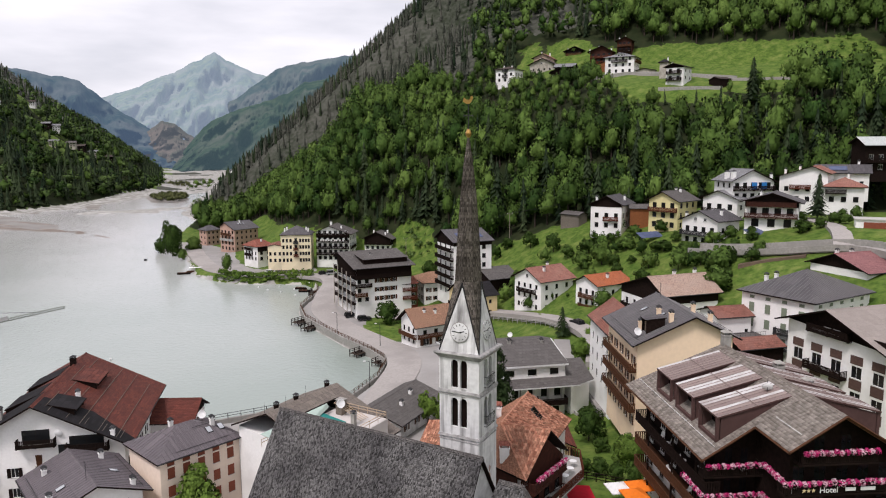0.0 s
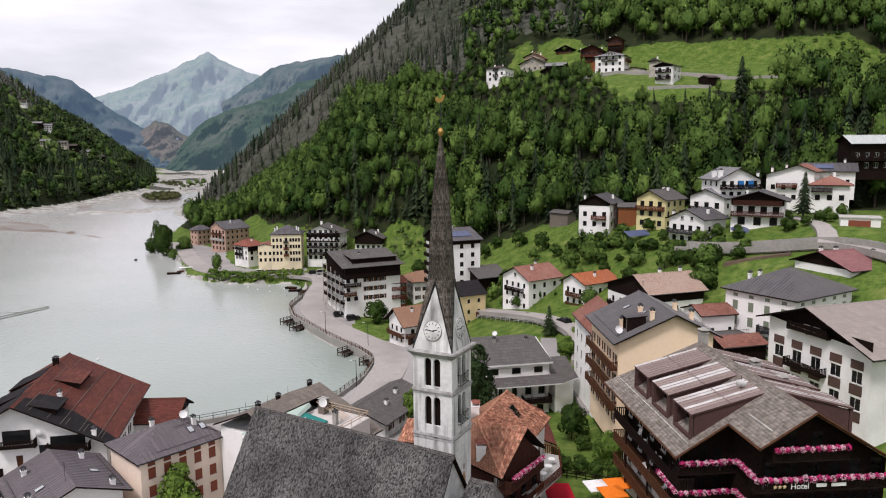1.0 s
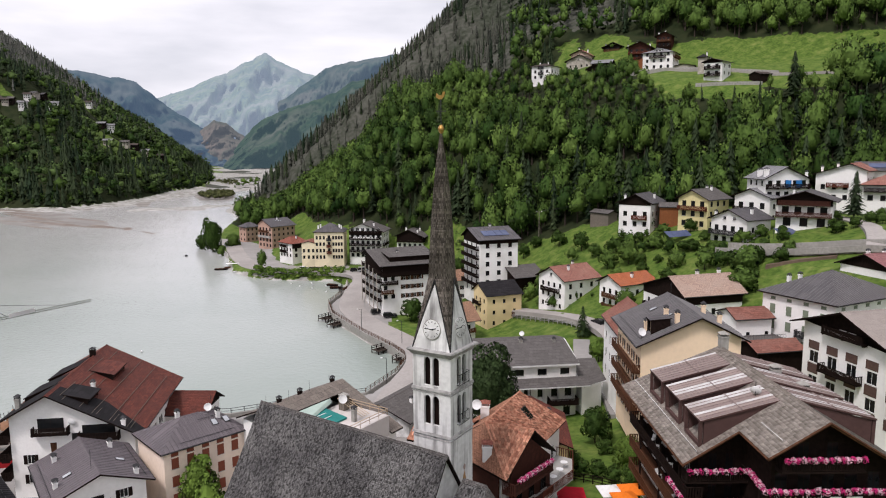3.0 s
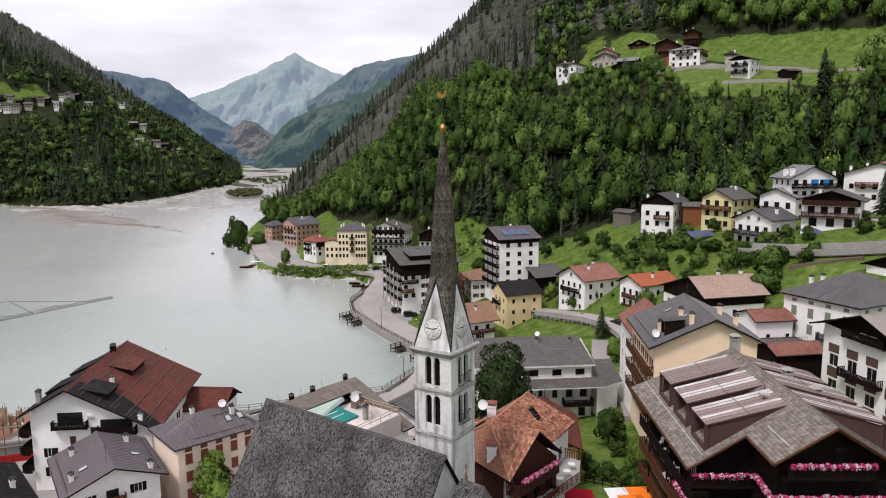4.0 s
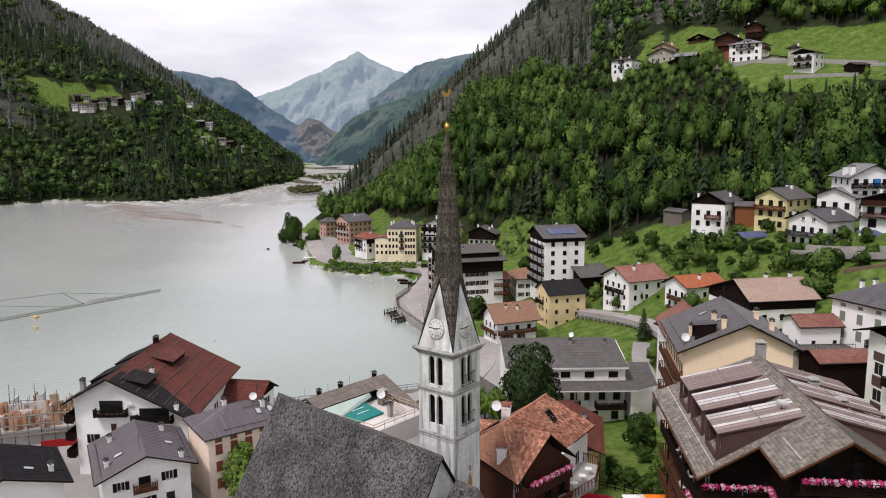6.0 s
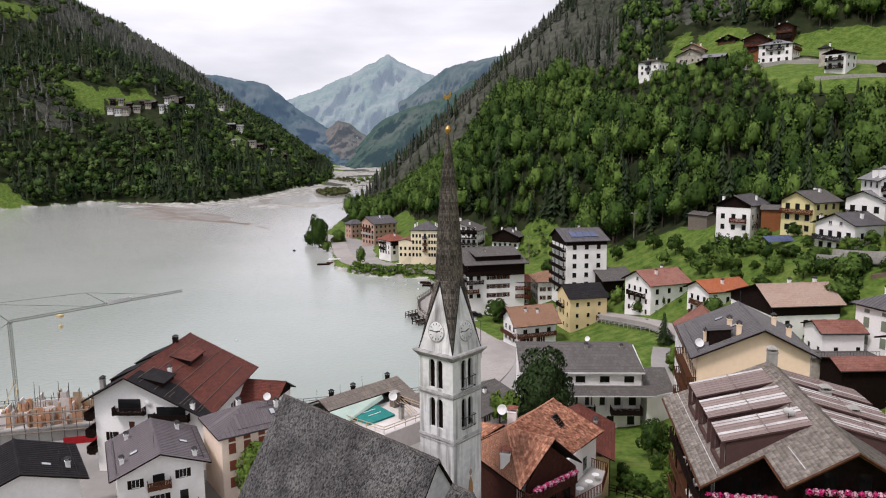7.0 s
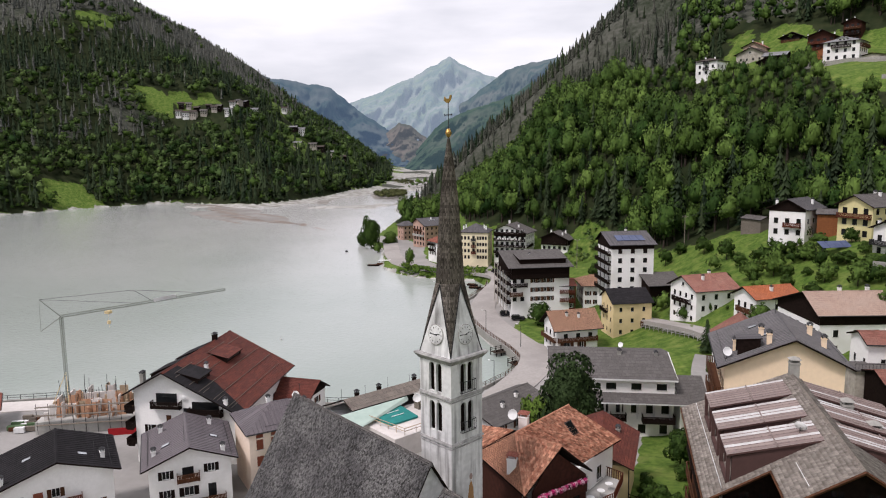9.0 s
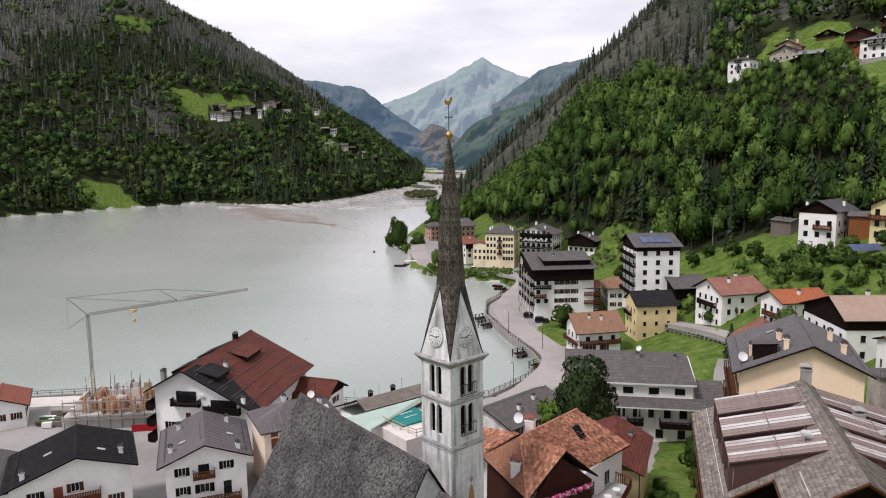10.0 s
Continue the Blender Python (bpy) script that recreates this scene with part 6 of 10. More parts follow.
part("dormer_front", Mesh().box(4.4, -13.0, 14.6, 18.8, -12.6, 16.45), DARKWOOD, long_dormer)
for x in (4.4, 18.5):
    part("dormer_cheek", Mesh().box(x, -12.6, 14.8, x + 0.3, -6.0, 16.5), DARKWOOD, long_dormer)
for y, h in ((3.0, 13.6), (-1.4, 13.9), (-5.8, 13.4), (-10.2, 12.9), (-14.4, 12.2)):
    part("balcony_column", Mesh().bar((-0.35, y, 0.2), (-0.35, y, h), 0.16, sides=6), OLDSTONE, timber_hotel, "pale upright column of the balconies")
for k in range(4):
    part("roof_panel", Mesh().prism([(3.0 + 2.1 * k, -6.8, 18.55), (5.0 + 2.1 * k, -6.8, 18.55), (5.0 + 2.1 * k, -3.4, 19.62), (3.0 + 2.1 * k, -3.4, 19.62)], [(3.0 + 2.1 * k, -6.8, 18.65), (5.0 + 2.1 * k, -6.8, 18.65), (5.0 + 2.1 * k, -3.4, 19.72), (3.0 + 2.1 * k, -3.4, 19.72)]), SOLAR, apartments, "blue solar panel on the roof")
# ---- the row on the far bay ----
yellow_hotel = house("pale_yellow_hotel", (-70.1, 230.4), 96, 12.0, 6.7, 6.7, 21.4, 18.0, 18.0, 5.6, PALEYEL, "slate", "tall pale yellow house with a hipped slate roof", over=0.5, hip=5.9, wins={"F": rows_of(4, -5.9, -1.3, 5, 1.7, 2.75, 0.9, 1.45)[::1] + rows_of(3, 1.4, 5.9, 5, 1.7, 2.75, 0.9, 1.45) + [(0, 4.4, 1.1, 2.0), (0, 7.15, 1.1, 2.0), (0, 9.9, 1.1, 2.0)], "R": rows_of(3, 1, 10.5, 4, 1.7, 2.75, 0.9, 1.4)}, style="gloom", chimneys=[(4.0, 4.9, 1.5), (4.6, 4.0, 1.5), (4.0, -4.9, 1.5), (4.6, -4.0, 1.5)], balconies=[("F", -1.0, 1.0, 3.3, 1.0, REDWOOD), ("F", -1.0, 1.0, 6.05, 1.0, REDWOOD), ("F", -1.0, 1.0, 8.8, 1.0, METAL)])
house("yellow_wing", (-78.8, 229.8), 96, 10.5, 3.2, 3.2, 14.1, 13.3, 13.3, 5.6, PALEYEL, "rust", "lower pale yellow house with a flat rust red roof", over=0.25, wins={"F": rows_of(3, -2.9, 2.9, 3, 1.7, 2.75, 0.95, 1.4)}, style="gloom")
dark_hotel = house("dark_balcony_hotel", (-56.7, 234.3), 85, 14, 6.8, 9.5, 21.2, 18.4, 17.7, 5.9, WHITE, "dusk", "white hotel crossed by dark timber balconies under a grey roof", over=1.0, wins={"F": rows_of(6, -8.2, 5.6, 5, 1.7, 2.7, 1.35, 1.6), "R": rows_of(4, 1.5, 12.5, 4, 1.7, 2.7, 1.0, 1.3)}, style="gloom", clad=(16.1, "F"), balconies=[("F", -8.3, 5.7, 3.1 + 2.7 * k, 1.3, DARKWOOD) for k in range(4)] + [("R", 2, 9, 5.8, 1.0, DARKWOOD)], chimneys=[(9, 1.5, 1.6, WHITE, 0.8), (5, -4, 1.2)])
house("dark_roofed_chalet", (-37.3, 236.9), 80, 13, 6.3, 7.3, 18.4, 15.4, 15.2, 9.7, WHITE, "dusk", "white chalet with a dark timber upper floor beside the hotel", over=1.0, wins={"F": rows_of(5, -6.2, 5.2, 2, 1.9, 2.7, 1.2, 1.4), "R": rows_of(3, 2, 11, 2, 1.9, 2.7, 1.2, 1.4)}, style="gloom", clad=(12.7, "FR"), timber=14.5, balconies=[("F", -6.2, 5.2, 3.3, 1.1, DARKWOOD)], chimneys=[(4, 2, 1.3), (8, -3, 1.3), (3, -3.4, 1.1)])
house("white_inn_red_roof", (-93.8, 243.6), 50, 9.6, 6.0, 6.0, 14.1, 11.5, 11.5, 4.6, WHITE, "red", "white inn with dark upper boards and a faded red roof", wins={"F": rows_of(4, -4.8, 4.8, 3, 1.5, 2.5, 1.0, 1.4), "R": rows_of(2, 1, 8, 2, 1.5, 2.5, 1.4, 1.6)}, style="gloom", hip=3.0, clad=(9.2, "R"), balconies=[("F", -1.5, 3.6, 5.2, 1.0, DARKWOOD), ("F", -1.5, 3.6, 2.7, 1.0, DARKWOOD), ("R", 0.9, 8.4, 5.0, 1.0, DARKWOOD)], chimneys=[(5, -2, 1.0)])
house("pink_house", (-120.2, 289.4), 52, 15.5, 5.3, 8.7, 17.3, 14.4, 13.8, 2.6, PINK, "slate", "pink rendered house with open timber loggias and a grey roof", wins={"F": rows_of(4, -7.6, 4.2, 4, 1.6, 2.7, 1.3, 1.6), "R": rows_of(5, 1, 14.5, 4, 1.6, 2.7)}, style="gloom", balconies=[("F", -7, 3.6, 5.6, 1.2, CONCRETE), ("F", -5, 2.6, 8.3, 1.2, BROWNWOOD)], chimneys=[(8, -2, 1.2)])
roof_fittings(bpy.data.objects["pink_house"], 14.7, 0.40, [(6.5, -3.0), (8.0, -3.0), (9.5, -3.0)])
house("small_pink_house", (-141.6, 316.4), 50, 9.6, 4.5, 4.5, 12.5, 10.2, 10.2, 1.8, PINK, "slate", "small pink house with a grey hipped roof at the row's end", hip=3.5, wins={"F": rows_of(2, -3.4, 3.4, 3, 1.6, 2.7), "R": rows_of(3, 1, 8.6, 3, 1.6, 2.7)}, style="gloom")
for u in (-6.0, -4.6, -3.2, -2.4, -0.9, 0.2, 1.3, 2.4, 3.5):
    part("sign_bar", Mesh().box(-0.42, u - 0.42, 9.0, -0.36, u + 0.3, 9.75), WHITEPAINT, dark_hotel, "white sign lettering as plain bars")
house("river_depot", (-380, 1180), 162, 30, 6.5, 6.5, 18.5, 16.5, 16.5, 9.0, WHITE, "pale_slate", "long low white building beside the upper river", over=0.5, group="")
# ---- houses up the hill ----
house("hill_house_white", (41.8, 148.5), 60, 12.5, 5.8, 5.2, 39.3, 36.6, 36.6, 29.0, WHITE, "slate", "white hillside house with red-brown balconies and dark gable", wins={"F": rows_of(3, -4.2, 4.6, 2, 1.6, 2.9, 1.15, 1.4), "R": rows_of(3, 1, 11, 2, 1.6, 2.9)}, timber=36.0, style="gloom", balconies=[("F", -3.4, 1.0, 3.1, 1.0, REDWOOD)], chimneys=[(2, 3.6, 1.2), (8, -3, 1.2)])
house("hill_house_yellow", (55.0, 138.4), 42, 11.5, 5.2, 5.6, 41.2, 38.6, 38.5, 30.5, LEMON, "dusk", "lemon yellow hillside house with a long wooden balcony", wins={"F": rows_of(3, -4.4, 4, 3, 1.4, 2.7, 1.3, 1.5), "R": rows_of(3, 1, 10, 3, 1.4, 2.7, 1.1, 1.4)}, style="gloom", balconies=[("F", -4.6, 4.2, 5.2, 1.1, REDWOOD)], chimneys=[(8, -1, 0.9), (9, 1, 0.9)])
house("hill_timber_annex", (49.0, 151.1), -10, 7.0, 2.6, 2.8, 36.7, 35.7, 35.6, 31.7, ORANGEWOOD, "dusk", "orange-brown timber shed between the hill houses", over=0.4)
house("hill_house_low_white", (59.8, 121.3), 32, 10, 6.6, 6.1, 37.3, 34.6, 34.9, 28.0, WHITE, "slate", "white house with dark balconies and a grey roof", wins={"F": rows_of(4, -4.9, 5.3, 2, 1.6, 2.8, 1.25, 1.4) + [(-1.5, 7.0, 0.9, 0.8), (1.5, 7.0, 0.9, 0.8)], "R": rows_of(2, 1, 9, 2, 1.6, 2.8)}, style="gloom", balconies=[("F", -3.6, 5.6, 3.0, 1.3, METAL)], chimneys=[(5, -3, 1.1), (1.5, 5.0, 1.0)])
house("hill_house_grey", (68.9, 134.0), 36, 12, 5.8, 6.4, 41.7, 39.5, 39.5, 32.0, WHITE, "pale_slate", "white house with a grey slate roof and dark balcony", wins={"F": rows_of(3, -5, 4.6, 2, 2.2, 3.0, 1.4, 1.6), "R": rows_of(3, 1, 11, 2, 2.2, 3.0)}, style="gloom", balconies=[("F", -0.5, 4.9, 3.8, 1.1, DARKWOOD)], chimneys=[(3, -3, 1.0)])
house("hill_chalet_dark", (75.2, 114.3), 62, 12, 7.4, 7.0, 42.2, 39.9, 39.8, 33.4, WHITE, "slate", "white chalet with dark timber gable and two long balconies", over=1.2, wins={"F": rows_of(3, -5.4, 5.6, 1, 1.3, 2.8, 1.7, 2.0, ()) + rows_of(4, -5.4, 5.6, 1, 4.1, 2.8, 1.5, 1.8)}, style="gloom", timber=39.2, clad=(38.6, "F"), balconies=[("F", -5.8, 6.2, 2.7, 1.3, REDDARK), ("F", -5.4, 5.8, 5.5, 1.3, REDDARK)], chimneys=[(5, 3, 0.9)])
blue_door_house = house("hill_house_blue_door", (77.5, 131.8), 98, 11.5, 6.2, 7.2, 47.4, 44.2, 44.0, 37.0, WHITE, "pale_slate", "white house with blue doors on its balcony and a pale grey roof", wins={"F": rows_of(5, -6, 5.2, 2, 3.2, 2.9, 1.2, 1.5), "L": rows_of(3, 1, 10, 2, 3.2, 2.9)}, style="gloom", balconies=[("F", -6.2, 5.2, 4.9, 1.2, DARKWOOD)], chimneys=[(2, 4.6, 1.7, WHITE, 1.0), (5, 4.8, 1.6, WHITE, 1.0), (1.0, -5.6, 1.2)])
for u in (-3.6, -0.8):
    part("blue_door", Mesh().box(0.68, u - 0.75, 4.91, 0.74, u + 0.75, 6.9), BLUEPAINT, blue_door_house, "bright blue shuttered door")
house("hill_house_pink_roof", (93.2, 132.4), 55, 13, 8.9, 4.6, 48.2, 45.3, 46.2, 37.5, WHITE, "rose", "white house with a red-brown balcony and a faded red roof", wins={"F": rows_of(4, -3.0, 7.6, 3, 1.8, 2.7, 1.1, 1.3), "R": rows_of(3, 1, 12, 2, 3.6, 2.7)}, style="gloom", balconies=[("F", 0.2, 5.4, 4.6, 1.0, REDWOOD)], chimneys=[(6, 4, 1.0), (1.5, 6.8, 1.2)])
solar_house = house("hill_house_solar_roof", (99.8, 144.8), -24, 14.0, 4.5, 5.0, 48.3, 46.3, 46.1, 40.8, WHITE, "slate", "low white house with panels on its grey roof", over=0.7, wins={"R": rows_of(4, 1, 13, 1, 2.4, 2.8)}, style="gloom", chimneys=[(11, 1.5, 1.5)])
part("roof_panels", Mesh().prism([(3.5, -3.6, 6.05), (8.0, -3.6, 6.05), (8.0, -1.4, 7.02), (3.5, -1.4, 7.02)], [(3.5, -3.6, 6.15), (8.0, -3.6, 6.15), (8.0, -1.4, 7.12), (3.5, -1.4, 7.12)]), SOLAR, solar_house, "dark blue roof panels")
house("hill_house_terracotta", (98.8, 126.4), 62, 8.6, 5.4, 5.4, 45.3, 42.9, 42.9, 38.0, WHITE, "rose", "white cottage with a hipped terracotta roof and dark balcony", hip=4.0, wins={"F": rows_of(3, -4.2, 4.2, 2, 1.6, 2.7, 1.2, 1.4), "R": rows_of(2, 1, 9, 2, 1.6, 2.7)}, style="gloom", balconies=[("F", -0.6, 4.3, 3.2, 1.2, DARKWOOD)], chimneys=[(4.2, -0.8, 1.2)])
house("timber_barn_pale_roof", (110.8, 144.6), 2, 12.6, 4.0, 4.6, 56.0, 54.2, 53.6, 46.0, DARKWOOD, "zinc", "tall dark timber barn with a pale sheet roof", wins={"R": rows_of(4, 1, 12, 2, 1.6, 2.8, 1.3, 1.5)}, style="plain", balconies=[("R", 0.8, 12.0, 3.0, 1.3, DARKWOOD)])
garage = thing("garage", pose(90.7, 102.2, 34.0, 0, 0, -25), "low pale garage with a red-brown door in the slope", "garage", "village houses")
part("wall", Mesh().box(-1.4, 0.3, -1.5, 6.6, 6.0, 2.7), WHITE, garage)
part("door", Mesh().box(0.2, 0.16, 0.0, 4.6, 0.296, 2.2), BROWNRED, garage, "wide red-brown garage door")
part("roof", Mesh().box(-1.7, 0.0, 2.704, 6.9, 6.3, 2.95), CONCRETE, garage)
house("garden_shed", (33.7, 176.6), -52, 8.6, 2.2, 2.4, 32.6, 31.8, 31.7, 28.6, GREYWOOD, "dusk", "weathered garden shed at the wood's edge", over=0.3)
# ---- the hamlet on the shelf ----
house("hamlet_white_house", (20.8, 302.8), 62, 12.1, 6.0, 6.0, 94.2, 92.5, 92.5, 83.8, WHITE, "brownslate", "white hamlet house with a low dark hipped roof", group="hillside hamlet", hip=5.0, wins={"F": rows_of(3, -4.8, 4.8, 3, 3.4, 2.7, 1.1, 1.4), "R": rows_of(3, 1, 11, 3, 3.4, 2.7, 1.0, 1.4)}, style="gloom", balconies=[("F", -1.3, 1.3, 4.8, 1.0, METAL), ("F", -1.3, 1.3, 7.5, 1.0, METAL)], chimneys=[(4, 2, 0.8), (7, -1, 0.8)])
house("hamlet_gabled_house", (42.0, 325.1), 62, 12, 6.2, 7.3, 102.9, 100.6, 99.2, 94.0, PINKSTONE, "rose", "old hamlet house with a rosy gable and pale roof", group="hillside hamlet", over=1.0, wins={"F": rows_of(3, -5, 5, 2, 2.2, 2.7, 1.0, 1.2)}, style="gloom", chimneys=[(3, 1.5, 1.4), (6, -2, 1.4)])
house("hamlet_stone_house", (40.2, 310.2), 62, 12, 8.1, 6.9, 98.6, 95.5, 95.3, 88.0, OLDSTONE, "brownslate", "old rough plastered hamlet house with a wide gable", group="hillside hamlet", over=1.0, wins={"F": rows_of(4, -5.4, 6.4, 2, 2.6, 2.5, 0.9, 1.1) + [(0.6, 8.2, 1.0, 1.0)], "R": rows_of(3, 2, 10, 2, 2.6, 2.5, 0.9, 1.1)}, style="gloom", chimneys=[(4, 2, 1.2)])
house("hamlet_slate_barn", (55.1, 292.7), 160, 10.6, 4.3, 4.3, 93.9, 92.0, 92.0, 86.8, DARKWOOD, "pale_slate", "dark timber barn with a grey slab roof", group="hillside hamlet", wins={"F": rows_of(2, -3, 3, 1, 3.6, 2.8, 1.0, 1.0)}, style="plain")
house("hamlet_dark_barn", (45.2, 284.6), 85, 10, 4.1, 6.3, 90.8, 89.1, 88.2, 84.6, DARKWOOD, "brownslate", "low dark timber barn at the front of the hamlet", group="hillside hamlet", wins={"F": rows_of(4, -5.4, 3.2, 1, 2.6, 2.8, 1.1, 1.1, ())}, style="plain")
house("hamlet_hay_barn", (58.3, 321.3), 62, 10, 6.4, 5.1, 105.9, 103.5, 103.6, 99.0, DARKWOOD, "brownslate", "dark timber hay barn above the hamlet", group="hillside hamlet", over=1.2, wins={"F": rows_of(3, -3.6, 4.6, 1, 3.6, 3, 1.2, 1.2)}, style="gloom", balconies=[("F", -3.6, 4.8, 2.4, 1.2, BROWNWOOD)], chimneys=[(2, 4.4, 0.8)])
house("hamlet_red_barn", (67.7, 296.7), 68, 11, 7.1, 6.3, 102.7, 100.0, 99.4, 90.6, REDDARK, "brownslate", "tall red-brown timber house with tiers of galleries", group="hillside hamlet", over=1.3, wins={"F": rows_of(4, -4.8, 5.6, 3, 2.4, 2.7, 1.2, 1.4)}, style="gloom", balconies=[("F", -4.9, 5.7, 3.6, 1.4, REDWOOD), ("F", -4.9, 5.7, 6.3, 1.4, REDWOOD)], chimneys=[(4, 2, 1.0), (4, -4, 1.0), (2, 6, 0.8)])
house("hamlet_lean_to", (66.7, 285.7), 68, 7.0, 3.0, 3.0, 93.8, 92.8, 92.8, 87.2, ORANGEWOOD, "brownslate", "orange-brown timber shed below the red barn", group="hillside hamlet", over=0.3)
house("hamlet_top_barn", (80.9, 305.5), 65, 8, 5.2, 4.2, 108.2, 106.2, 106.0, 96.0, REDDARK, "brownslate", "dark timber house with galleries at the hamlet's top", group="hillside hamlet", over=1.1, wins={"F": rows_of(3, -2.6, 3.6, 3, 3.4, 2.8, 1.1, 1.3)}, style="gloom", balconies=[("F", -2.9, 3.9, 4.9, 1.2, DARKWOOD), ("F", -2.9, 3.9, 7.5, 1.2, BROWNWOOD)], chimneys=[(2, 3.2, 1.0), (4, 0.6, 1.0)])
hamlet_inn = house("hamlet_white_inn", (71.8, 275.5), 65, 13.6, 7.5, 7.5, 97.1, 94.6, 94.6, 86.0, WHITE, "pale_slate", "large white house in the hamlet with a dark balcony", group="hillside hamlet", hip=6.0, wins={"F": rows_of(4, -6.2, 6.2, 3, 2.4, 2.7, 1.1, 1.4), "R": rows_of(4, 1, 12, 3, 2.4, 2.7, 1.1, 1.4)}, style="gloom", balconies=[("F", -3.6, 3.6, 6.4, 1.1, DARKWOOD), ("R", 1, 12, 6.4, 1.1, BROWNWOOD)], chimneys=[(8, 2, 0.9)])
part("roof_dormer", Mesh().box(1.6, -1.5, 8.4, 6.0, 1.5, 10.1), WHITE, hamlet_inn, "white dormer over the balcony")
part("dormer_roof", Mesh().prism([(1.2, -2.0, 10.0), (1.2, 2.0, 10.0), (1.2, 0, 10.8)], [(6.4, -2.0, 10.0), (6.4, 2.0, 10.0), (6.4, 0, 10.8)]), ROOF["pale_slate"], hamlet_inn)
for u in (-0.7, 0.7):
    put_window(hamlet_inn, "F", u, 9.2, 1.45, 0.8, 1.1, "gloom")
house("hamlet_low_annex", (83.0, 274.5), 65, 13.6, 5.3, 5.3, 89.4, 88.4, 88.4, 85.0, OLDSTONE, "rose", "low stone outbuilding with a rusty red roof", group="hillside hamlet", over=0.5, wins={"F": rows_of(3, -4, 4, 1, 2.8, 2.8, 1.1, 0.9)}, style="gloom")
house("hamlet_cottage", (84.1, 233.0), 50, 9.5, 4.1, 5.1, 86.8, 85.5, 85.3, 78.5, WHITE, "brownslate", "white cottage with dark balconies on the meadow's edge", group="hillside hamlet", over=0.9, wins={"F": rows_of(2, -3.6, 3.0, 2, 2.6, 2.7, 1.3, 1.6), "R": rows_of(2, 1, 9, 2, 2.6, 2.7, 1.0, 1.2)}, style="gloom", timber=85.0, balconies=[("F", -3.4, 2.8, 1.6, 1.1, DARKWOOD), ("F", -3.4, 2.8, 4.3, 1.1, DARKWOOD)], chimneys=[(3, 1.5, 0.9)])
house("hamlet_chapel_tower", (84.3, 246.9), 65, 5.0, 2.4, 2.4, 90.4, 88.9, 88.9, 83.4, OLDSTONE, "black", "small square house with a dark pointed roof", group="hillside hamlet", over=0.6, hip=2.3, wins={"F": [(0, 5.4, 1.2, 1.2)], "R": [(2.5, 5.4, 1.2, 1.2)]}, style="gloom", chimneys=[(4, -1, 1.2)])
house("hamlet_shed", (98.3, 226.3), 20, 6.1, 3.3, 3.3, 80.7, 79.7, 79.7, 77.3, DARKWOOD, "brownslate", "low dark shed on the meadow terrace", over=0.3, group="hillside hamlet")

# ---- church ----
SHINGLES = leaf_material("split_wood_shingle", (0.068, 0.065, 0.067), (0.128, 0.123, 0.123), 0.3, 0.30, 2.0, 0.8)
SPIRESHINGLE = leaf_material("spire_split_shingle", (0.085, 0.071, 0.063), (0.205, 0.175, 0.157), 0.5, 0.45, 1.7, 0.8)
SLABS = leaf_material("weathered_roof_slab", (0.182, 0.158, 0.138), (0.300, 0.267, 0.235), 1.5, 0.74, 1.22, 0.85)


def shingle_rows(root, a, b, c, d, mat, course, width, lip=0.03, name="shingle_covering"):
    """Thin shingles on one slope (a to b along the ridge, d to c along the eave), each course lying on the one below; one joined part."""
    A, B, C, D = (np.array(p, float) for p in (a, b, c, d))
    rows = max(1, int(max(np.linalg.norm(D - A), np.linalg.norm(C - B)) / course))
    nrm = np.cross(B - A, (D + C) / 2 - A)
    nrm /= np.linalg.norm(nrm)
    if nrm[2] < 0:
        nrm = -nrm
    g = np.random.default_rng(rows)
    V, F = [], []
    for i in range(rows):
        f0, f1 = i / rows, min(1.0, (i + 1.15) / rows)
        L0, R0, L1, R1 = A + (D - A) * f0, B + (C - B) * f0, A + (D - A) * f1, B + (C - B) * f1
        n = max(1, int(np.linalg.norm(R1 - L1) / width))
        off = (i % 2) * 0.5
        cut = np.clip((np.arange(n + 2) - off + g.uniform(-0.15, 0.15, n + 2)) / n, 0, 1)
        for k in range(n + 1):
            g0, g1 = cut[k], cut[k + 1]
            if g1 - g0 < 0.15 / n:
                continue
            j = g.uniform(0, 0.018)
            slip = g.uniform(-0.05, 0.08) / rows
            e = g1 - 0.05 * (g1 - g0)
            v = [L0 + (R0 - L0) * g0, L0 + (R0 - L0) * e, L1 + (R1 - L1) * e + (D - A) * slip, L1 + (R1 - L1) * g0 + (D - A) * slip]
            up = [0.006, 0.006, lip + j, lip + j]
            o = len(V)
            V += [p + nrm * h for p, h in zip(v, up)] + [v[2] + nrm * 0.004, v[3] + nrm * 0.004]
            F += [(o, o + 3, o + 2, o + 1), (o + 3, o + 5, o + 4, o + 2)]
    ob = bulk(name, np.array(V), np.array(F), mat)
    ob.parent = root
    return ob


